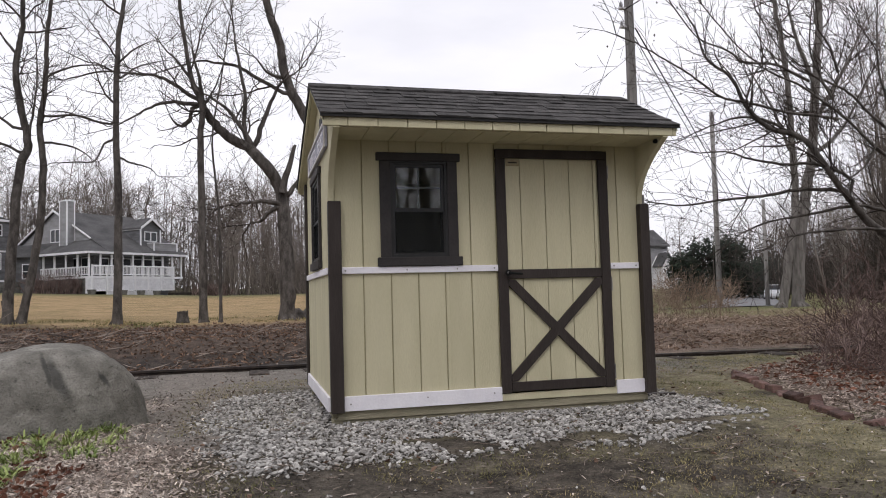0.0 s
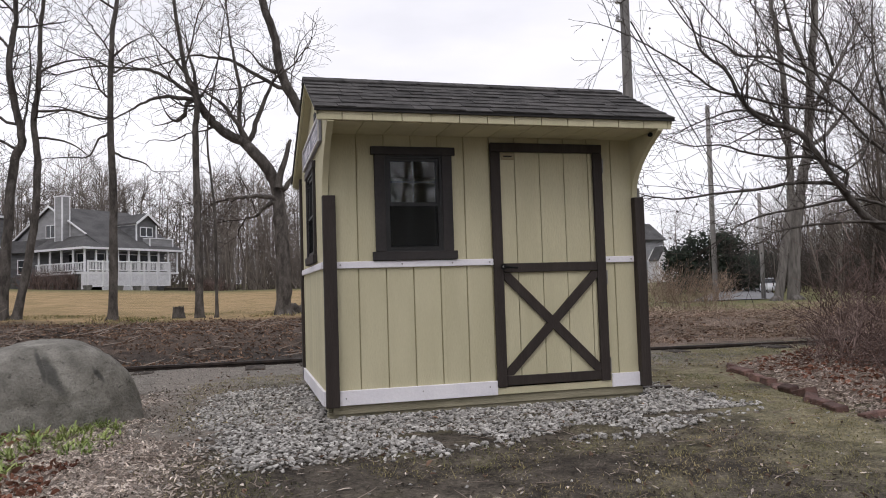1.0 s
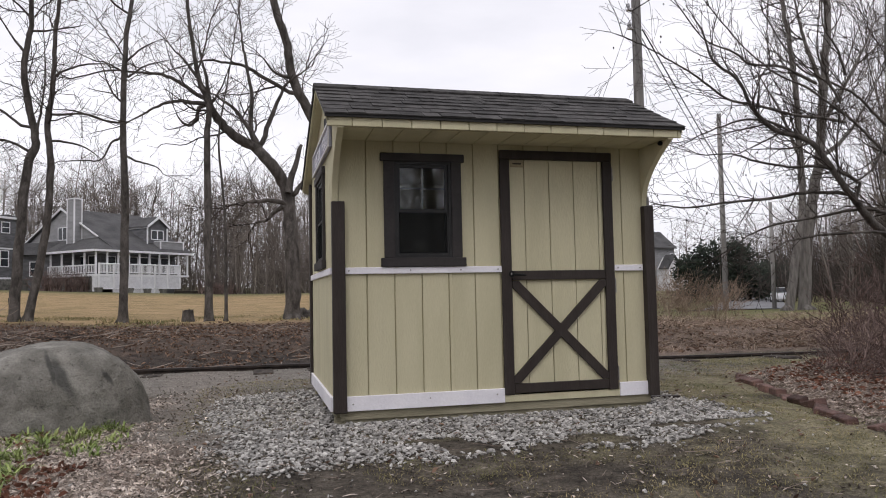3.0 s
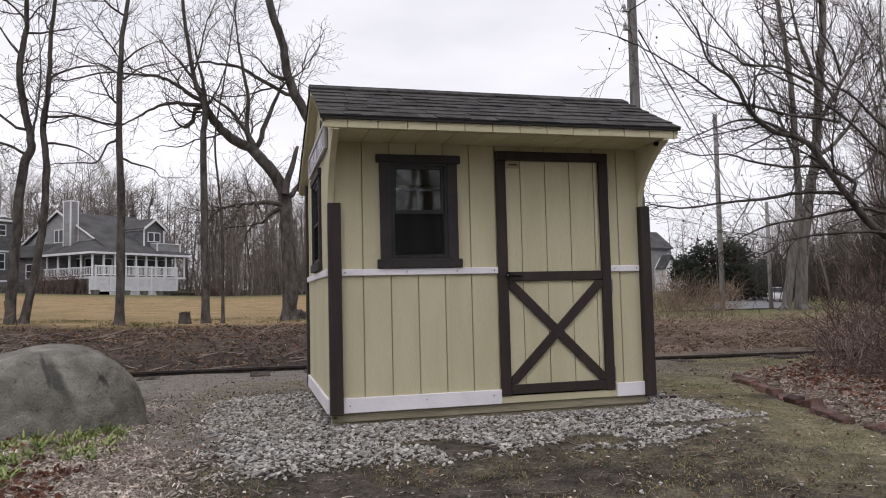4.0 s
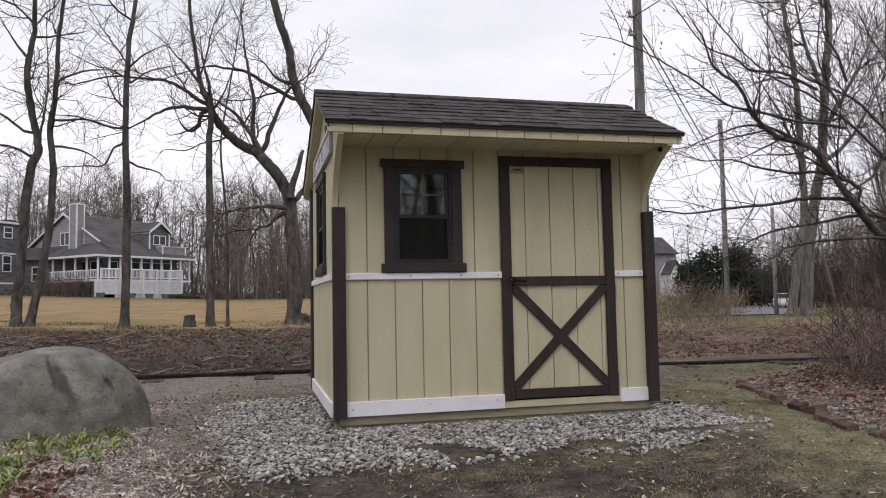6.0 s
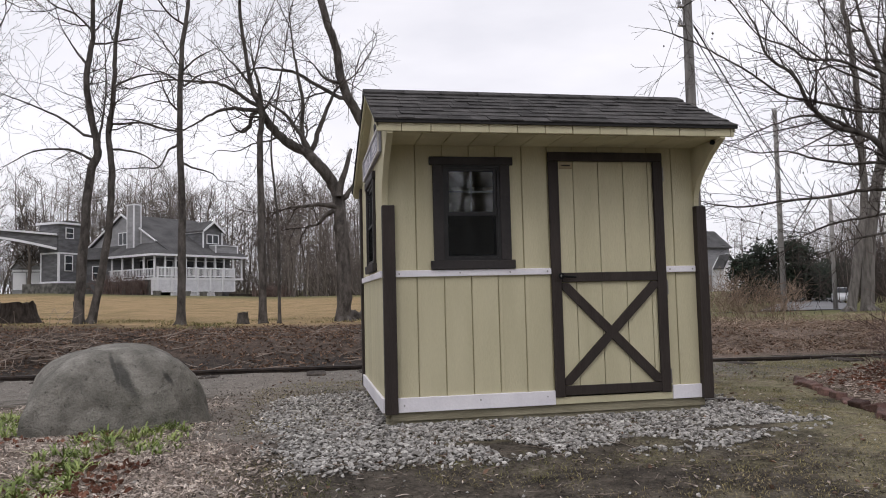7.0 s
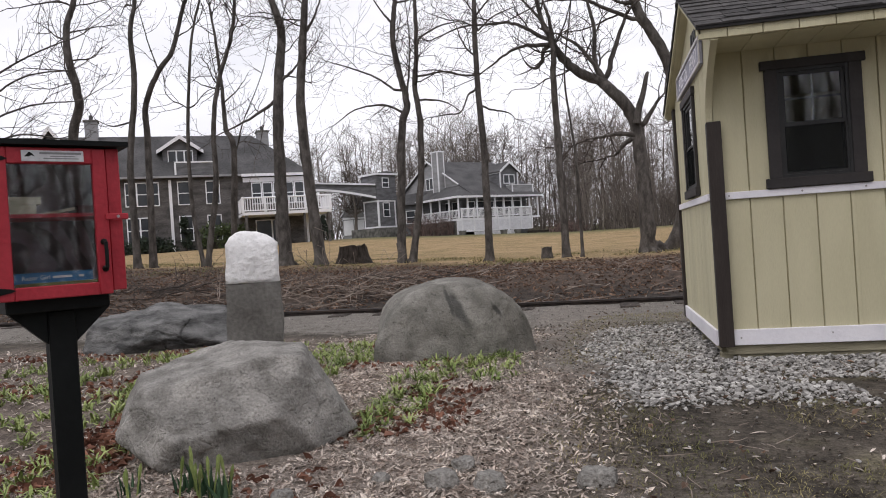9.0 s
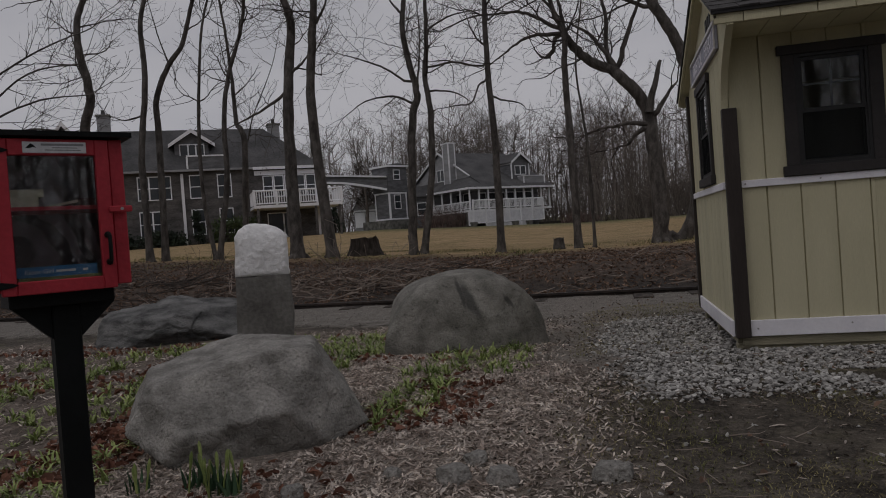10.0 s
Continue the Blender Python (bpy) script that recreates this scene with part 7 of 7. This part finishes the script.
def in_bed(x, y, rnd):
    e = 0.3 * noise.noise((x * 1.2, y * 1.2, 0)) + rnd.gauss(0, 0.18)
    return x < -0.95 + e - 0.55 * smoothstep(-1.0, 0.1, y) and y < 2.0 + e and clear_of_rocks(x, y)


def in_right_bed(x, y, rnd):
    edge = 3.3 + 0.31 * (y + 1.2) + 0.02 * (y + 1.2) ** 2
    return x > edge + abs(rnd.gauss(0, 0.08)) and y < 1.45 + 0.62 * max(0.0, x - 4.3) + 0.05 * rnd.gauss(0, 1) and y > -1.5


def on_bank(x, y, rnd):
    r = y - (4.5 - 0.1 * x)
    return 0.35 < r < 6.5 + rnd.gauss(0, 0.6) and noise.noise((x * 0.55, y * 0.9, 21)) + 0.12 * (r - 2) + rnd.gauss(0, 0.15) > -0.18


def scatter(name, label, test, area, count, size, material, seed, curl=0.25, flat=20, category="litter"):
    """Small curled chips or leaves lying about, in one mesh."""
    rnd = random.Random(seed)
    v, f = [], []
    for k in range(count):
        x, y = pick(rnd, test, *area)
        l, w = size[0] * rnd.uniform(0.5, 1.5), size[1] * rnd.uniform(0.6, 1.4)
        m = pose(x, y, ground_z(x, y) + 0.004 + rnd.uniform(0, 0.012), rnd.gauss(0, flat), rnd.gauss(0, flat), rnd.uniform(0, 360))
        c = curl * w
        b = len(v)
        for p in ((-l, 0, 0), (-l * 0.3, -w, c), (l * 0.4, -w * 0.8, c), (l, 0, 0.2 * c), (l * 0.4, w, c), (-l * 0.3, w * 0.8, c), (0, 0, -0.15 * c - 0.001)):
            v.append(tuple(m @ Vector(p)))
        for i in range(6):
            f.append((b + i, b + (i + 1) % 6, b + 6))
    return tagged(raw(name, v, f, material), label, category, kind="stuff")


scatter("wood_chips", "shredded wood mulch in the garden bed", lambda x, y, r: in_bed(x, y, r) and (x > -3.2 or r.random() < 0.35), (-7.5, -0.6, -3.9, 2.2), 15000, (0.022, 0.006), CHIP, 51, 0.4, 24, "mulch")
scatter("wood_chips", "fine shredded mulch in the near bed", lambda x, y, r: in_bed(x, y, r), (-3.6, -0.7, -3.2, 0.6), 32000, (0.015, 0.0042), CHIP, 50, 0.45, 26, "mulch")
scatter("wood_chips", "shredded wood mulch behind the brick edging", lambda x, y, r: in_right_bed(x, y, r) and x < 4.7 + 0.5 * y + r.gauss(0, 0.3), (3.2, 7.0, -1.6, 3.2), 6000, (0.024, 0.006), OLDCHIP, 52, 0.4, 18, "mulch")
scatter("fallen_leaves", "curled dead leaves among the boulders", lambda x, y, r: in_bed(x, y, r) and noise.noise((x * 1.1, y * 1.1, 7)) > 0.02 and x < -1.7, (-7, -1.2, -3.8, 1.6), 1700, (0.026, 0.014), REDLEAF, 53, 1.2, 40)
scatter("fallen_leaves", "heap of curled red-brown leaves beside the boulder", lambda x, y, r: clear_of_rocks(x, y, 0.8) and noise.noise((x * 2, y * 2, 5)) > -0.15, (-3.6, -3.0, -2.5, -1.2), 520, (0.026, 0.014), REDLEAF, 58, 1.3, 45)
scatter("fallen_leaves", "curled red-brown leaves below the boulder", lambda x, y, r: clear_of_rocks(x, y, 0.8) and noise.noise((x * 2, y * 2, 6)) > -0.1, (-2.1, -1.45, -1.75, -0.9), 220, (0.022, 0.012), REDLEAF, 59, 1.3, 45)
scatter("fallen_leaves", "brown leaf litter over the bank", on_bank, (-22, 16, 3.2, 13.5), 24000, (0.03, 0.016), DEADLEAF, 54, 0.8, 28)
scatter("fallen_leaves", "scattered dead leaves on the dirt", lambda x, y, r: not (-0.1 < x < 2.5 and -0.1 < y < 2.3), (-1.0, 5.0, -3.5, 4.0), 260, (0.02, 0.011), DEADLEAF, 55, 0.7, 25)
CRUMB = mat("dark_soil_crumbs", (0.075, 0.062, 0.05), (0.2, 0.17, 0.14), 8, 0.95, 0, island=0.5)
scatter("soil_crumbs", "crumbs of soil and bark over the dirt", lambda x, y, r: not (-0.2 < x < 2.6 and -0.2 < y < 2.1), (-1.5, 2.4, -3.4, 2.4), 4200, (0.009, 0.005), CRUMB, 49, 0.9, 35, "soil")
scatter("path_grit", "grey grit and crumbs over the path", lambda x, y, r: 2.0 < y + 0.1 * x < 4.4, (-9, 7, 1.6, 5.4), 2000, (0.011, 0.007), mat("path_grit_stone", (0.2, 0.182, 0.16), (0.38, 0.355, 0.32), 9, 0.95, 0, island=0.5), 48, 0.7, 25, "gravel")
scatter("wood_chips", "stray wood chips over the bare dirt", lambda x, y, r: not (-0.9 < x < 2.9 and -1.15 < y < 2.3), (-1.4, 3.4, -3.6, 3.0), 900, (0.018, 0.005), CHIP, 56, 0.4, 18, "mulch")
scatter("fallen_leaves", "dry leaves heaped in the mulch bed", lambda x, y, r: in_right_bed(x, y, r) and x + 0.5 * noise.noise((x * 2, y * 2, 3)) > 4.1 + 0.2 * y, (3.6, 9, -1.4, 3.4), 2400, (0.03, 0.016), REDLEAF, 57, 0.9, 30)


def sticks(name, label, test, area, count, length, r, material, seed):
    rnd = random.Random(seed)
    w = Wood()
    for k in range(count):
        x, y = pick(rnd, test, *area)
        a = rnd.uniform(0, math.tau)
        l = length * rnd.uniform(0.3, 1.3)
        p = Vector((x, y, ground_z(x, y) + 0.01))
        d = Vector((math.cos(a), math.sin(a), rnd.uniform(-0.02, 0.3)))
        pts = [p + d * l * t + Vector((rnd.gauss(0, 0.04) * l, rnd.gauss(0, 0.04) * l, 0)) for t in (0, 0.35, 0.7, 1)]
        for q in pts:
            q.z = max(q.z, ground_z(q.x, q.y) + 0.006)
        w.bar(pts, [r, r * 0.8, r * 0.6, r * 0.3])
    tagged(raw(name, w.v, w.f, material), label, "sticks", kind="stuff")


PALESTICK = mat("bleached_sticks", (0.16, 0.125, 0.10), (0.34, 0.28, 0.235), 3, 0.9, 0)
sticks("fallen_sticks", "brush and fallen sticks over the bank", on_bank, (-22, 16, 4.0, 10), 700, 0.5, 0.009, PALESTICK, 61)
sticks("fallen_sticks", "thin dark brush along the bank", on_bank, (-22, -3, 4.5, 9), 350, 0.8, 0.009, TWIG, 62)
sticks("fallen_sticks", "straw-like dead stems on the bank", lambda x, y, r: on_bank(x, y, r), (4, 16, 4.0, 9), 2200, 0.4, 0.008, STRAW, 63)
sticks("fallen_sticks", "short twigs strewn over the bed and dirt", lambda x, y, r: not (-0.1 < x < 2.5 and -0.1 < y < 2.3) and clear_of_rocks(x, y), (-6, 4.5, -3.8, 2.2), 1300, 0.13, 0.0028, PALESTICK, 64)


def brush_pile(x, y, wide, count, seed, material, label):
    """Cut branches heaped on the ground, forked and lying every way."""
    rnd = random.Random(seed)
    w = Wood()
    for k in range(count):
        px, py = x + rnd.gauss(0, wide), y + rnd.gauss(0, 0.35)
        a = rnd.uniform(0, math.tau)
        d = Vector((math.cos(a), 0.6 * math.sin(a), rnd.uniform(-0.02, 0.12))).normalized()
        spray(w, rnd, Vector((px, py, ground_z(px, py) + rnd.uniform(0.01, 0.1))), d, rnd.uniform(0.5, 1.5), rnd.uniform(0.008, 0.018), 2, 0.16, -0.03, 0.3, 0.9, 0.004)
    for i, (vx, vy, vz) in enumerate(w.v):
        w.v[i] = (vx, vy, max(vz, ground_z(vx, vy) + 0.004))
    tagged(raw("brush_pile", w.v, w.f, material), label, "brush pile", kind="stuff")


brush_pile(-6.6, 7.4, 0.9, 26, 65, PALESTICK, "heap of pale cut branches on the bank")
brush_pile(-5.0, 6.9, 0.8, 24, 66, PALESTICK, "low heap of bleached branches on the bank")
brush_pile(-9.6, 8.4, 1.0, 22, 67, TWIG, "dark heap of cut twigs on the bank")


def blades(name, label, spots, per, height, width, material, seed, spread=0.03, droop=0.5, category="grass"):
    """Tufts of bent blades. spots: places of the tufts."""
    rnd = random.Random(seed)
    v, f = [], []
    for x, y in spots:
        s = rnd.uniform(0.6, 1.25)
        for k in range(per):
            px, py = x + rnd.gauss(0, spread), y + rnd.gauss(0, spread)
            a = rnd.uniform(0, math.tau)
            h, w = height * s * rnd.uniform(0.5, 1.2), width * rnd.uniform(0.7, 1.3)
            o = Vector((math.cos(a), math.sin(a), 0))
            e = Vector((-o.y, o.x, 0)) * w * 0.5
            z = ground_z(px, py)
            b = len(v)
            dr = droop * rnd.uniform(0.3, 1.3)
            for t, ww in ((0, 0.8), (0.4, 1), (0.75, 0.75)):
                c = Vector((px, py, z - 0.01)) + o * (h * dr * t * t) + Vector((0, 0, h * t * (1 - 0.3 * dr * t)))
                v += [tuple(c - e * ww + o * 0.1 * w), tuple(c + e * ww + o * 0.1 * w)]
            c = Vector((px, py, z - 0.01)) + o * (h * dr) + Vector((0, 0, h * (1 - 0.45 * dr)))
            v.append(tuple(c))
            f += [(b, b + 1, b + 3, b + 2), (b + 2, b + 3, b + 5, b + 4), (b + 4, b + 5, b + 6)]
    return tagged(raw(name, v, f, material), label, category, kind="stuff")


def sprout_spots():
    rnd = random.Random(71)
    out = []

    def ok(x, y, r):
        if not clear_of_rocks(x, y, 0.95):
            return False
        front = -2.9 < x < -1.25 and -0.95 < y < 0.25
        return noise.noise((x * 1.5, y * 1.5, 2)) > (-0.25 if front else -0.1)
    for x0, x1, y0, y1, n in ((-2.75, -1.35, -0.75, 0.3, 115), (-3.1, -1.9, 0.1, 1.5, 100), (-4.9, -3.1, -1.6, 1.4, 260), (-3.9, -2.95, -2.9, -1.7, 60), (-2.05, -1.75, -1.8, -0.9, 45), (-6.5, -4.5, -1, 1, 80)):
        for k in range(n):
            out.append(pick(rnd, ok, x0, x1, y0, y1))
    return out


blades("sprouts", "fresh green lily sprouts coming up through the mulch", sprout_spots(), 11, 0.092, 0.0115, SPROUT, 72, 0.014, 1.0, "plants")
gr = random.Random(73)
spots = []
while len(spots) < 12500:
    x, y = gr.uniform(-1.1, 6.0), gr.uniform(-3.4, 3.2)
    if (-0.2 < x < 2.95 and -1.2 < y < 2.3) or in_right_bed(x, y, gr) or noise.noise((x * 0.9, y * 0.9, 11)) < -0.12 - 0.18 * smoothstep(0, 3, x):
        continue
    spots.append((x, y))
blades("worn_grass", "short worn winter grass on the trodden ground", spots, 6, 0.03, 0.0035, DRYGRASS, 74, 0.04, 1.0)
spots = [pick(gr, lambda x, y, r: 0.5 < y - (4.5 - 0.1 * x) and noise.noise((x * 0.7, y * 0.9, 13)) > -0.3, 1.5, 16, 4.0, 13) for _ in range(4200)]
blades("dead_grass", "matted dead straw grass over the bank", spots, 6, 0.13, 0.007, mat("dead_straw", (0.2, 0.15, 0.11), (0.4, 0.31, 0.235), 2, 0.95, 0, island=0.4), 77, 0.12, 1.4)
spots = [pick(gr, lambda x, y, r: noise.noise((x * 0.5, y * 0.5, 3)) > 0.0, -24, 6, 11.2, 17) for _ in range(3000)]
blades("rough_grass", "dry rough grass along the lawn's edge", spots, 5, 0.07, 0.012, DRYGRASS, 75, 0.1, 0.6)


def daffodils(x, y, n, seed):
    rnd = random.Random(seed)
    t = thing("daffodils", "clump of daffodil shoots with closed green buds", "plant", pose(x, y, ground_z(x, y) - 0.01), group="daffodil clumps")
    for k in range(n):
        a, q = rnd.uniform(0, math.tau), 0.07 * math.sqrt(rnd.random())
        p = Vector((q * math.cos(a), q * math.sin(a), 0))
        o = Vector((rnd.gauss(0, 0.12), rnd.gauss(0, 0.12), 1)).normalized()
        h = rnd.uniform(0.08, 0.155)
        e = Vector((math.cos(a + 1), math.sin(a + 1), 0)) * 0.006
        bm = bmesh.new()
        pts = [p, p + o * h * 0.5, p + o * h + Vector((o.x, o.y, 0)) * 0.04]
        if k % 5 == 0:
            tube(bm, [p, p + o * h * 0.8, p + o * h, p + o * (h + 0.03), p + o * (h + 0.045)], [0.004, 0.0035, 0.007, 0.007, 0.002], 6)
            part("bud", bm, SPROUT, t, "closed pale green bud")
        else:
            c = [bm.verts.new(v) for v in (pts[0] - e, pts[0] + e, pts[1] + e, pts[2], pts[1] - e)]
            bm.faces.new(c)
            back = [bm.verts.new(v.co + Vector((0.002, 0.002, 0))) for v in c]
            bm.faces.new(back[::-1])
            part("leaf", bm, BLUEGREEN, t)


daffodils(-2.35, -2.54, 34, 3)
daffodils(-2.47, -2.5, 26, 4)
daffodils(-2.74, -2.5, 14, 6)


def flat_stone(x, y, rx, ry, h, rz, seed, label):
    bm = bmesh.new()
    bmesh.ops.create_icosphere(bm, subdivisions=3, radius=1)
    for v in bm.verts:
        k = 1 + 0.28 * noise.noise(v.co * 1.6 + Vector((seed, 0, 0))) + 0.08 * noise.noise(v.co * 5 + Vector((seed, 0, 0)))
        v.co = Vector((v.co.x * rx * k, v.co.y * ry * k, max(-0.5, min(0.62, v.co.z)) * h * 1.3 * k))
    ob = part("stone", bm, GRANITE)
    ob.matrix_world = pose(x, y, ground_z(x, y) + h * 0.28, 0, 0, rz)
    tagged(ob, label, "stone", "loose stones in the mulch")


for row in ((-1.46, -2.36, 0.07, 0.05, 0.055, 20, 1), (-1.26, -2.38, 0.065, 0.05, 0.06, -15, 2), (-1.40, -2.18, 0.055, 0.04, 0.04, 30, 3), (-0.85, -2.34, 0.075, 0.05, 0.055, 12, 4), (-1.72, -2.32, 0.035, 0.03, 0.03, 0, 5), (-2.05, -2.55, 0.05, 0.04, 0.05, 0, 6)):
    flat_stone(*row, "flat grey fieldstone lying in the mulch")


def edging():
    t = thing("brick_edging", "curved line of worn red edging bricks", "edging")
    rnd = random.Random(6)
    bm = boxes((-0.1, 0.1, -0.05, 0.05, -0.04, 0.05), bev=0.006)
    for v in bm.verts:
        v.co += Vector((noise.noise(v.co * 30), noise.noise(v.co * 30 + Vector((5, 0, 0))), noise.noise(v.co * 30 + Vector((0, 7, 0))))) * 0.008
    me = mesh_of("brick", bm, BRICK)
    runs = (((4.24, 1.38, 0), (3.97, 0.82, 0), (3.75, 0.2, 0), (3.55, -0.42, 0), (3.37, -0.85, 0), (3.2, -1.2, 0)),
            ((3.32, -1.32, 0), (3.5, -1.36, 0), (3.75, -1.4, 0)))
    for row in runs:
        line = smooth_path([Vector(p) for p in row], 30)
        run, last = 0.2, line[0]
        for p in line[1:]:
            run += (p - last).length
            if run > 0.205:
                d = p - last
                ob = new("brick", me)
                ob.parent = t
                ob.matrix_basis = pose(p.x + rnd.gauss(0, 0.02), p.y, ground_z(p.x, p.y) + 0.005 + rnd.uniform(-0.02, 0.012), rnd.gauss(0, 8), rnd.gauss(0, 7), math.degrees(math.atan2(d.y, d.x)) + rnd.gauss(0, 11)) @ Matrix.Diagonal((rnd.uniform(0.82, 1.0), rnd.uniform(0.8, 1.05), rnd.uniform(0.7, 1.0), 1))
                run = 0.0
            last = p


edging()
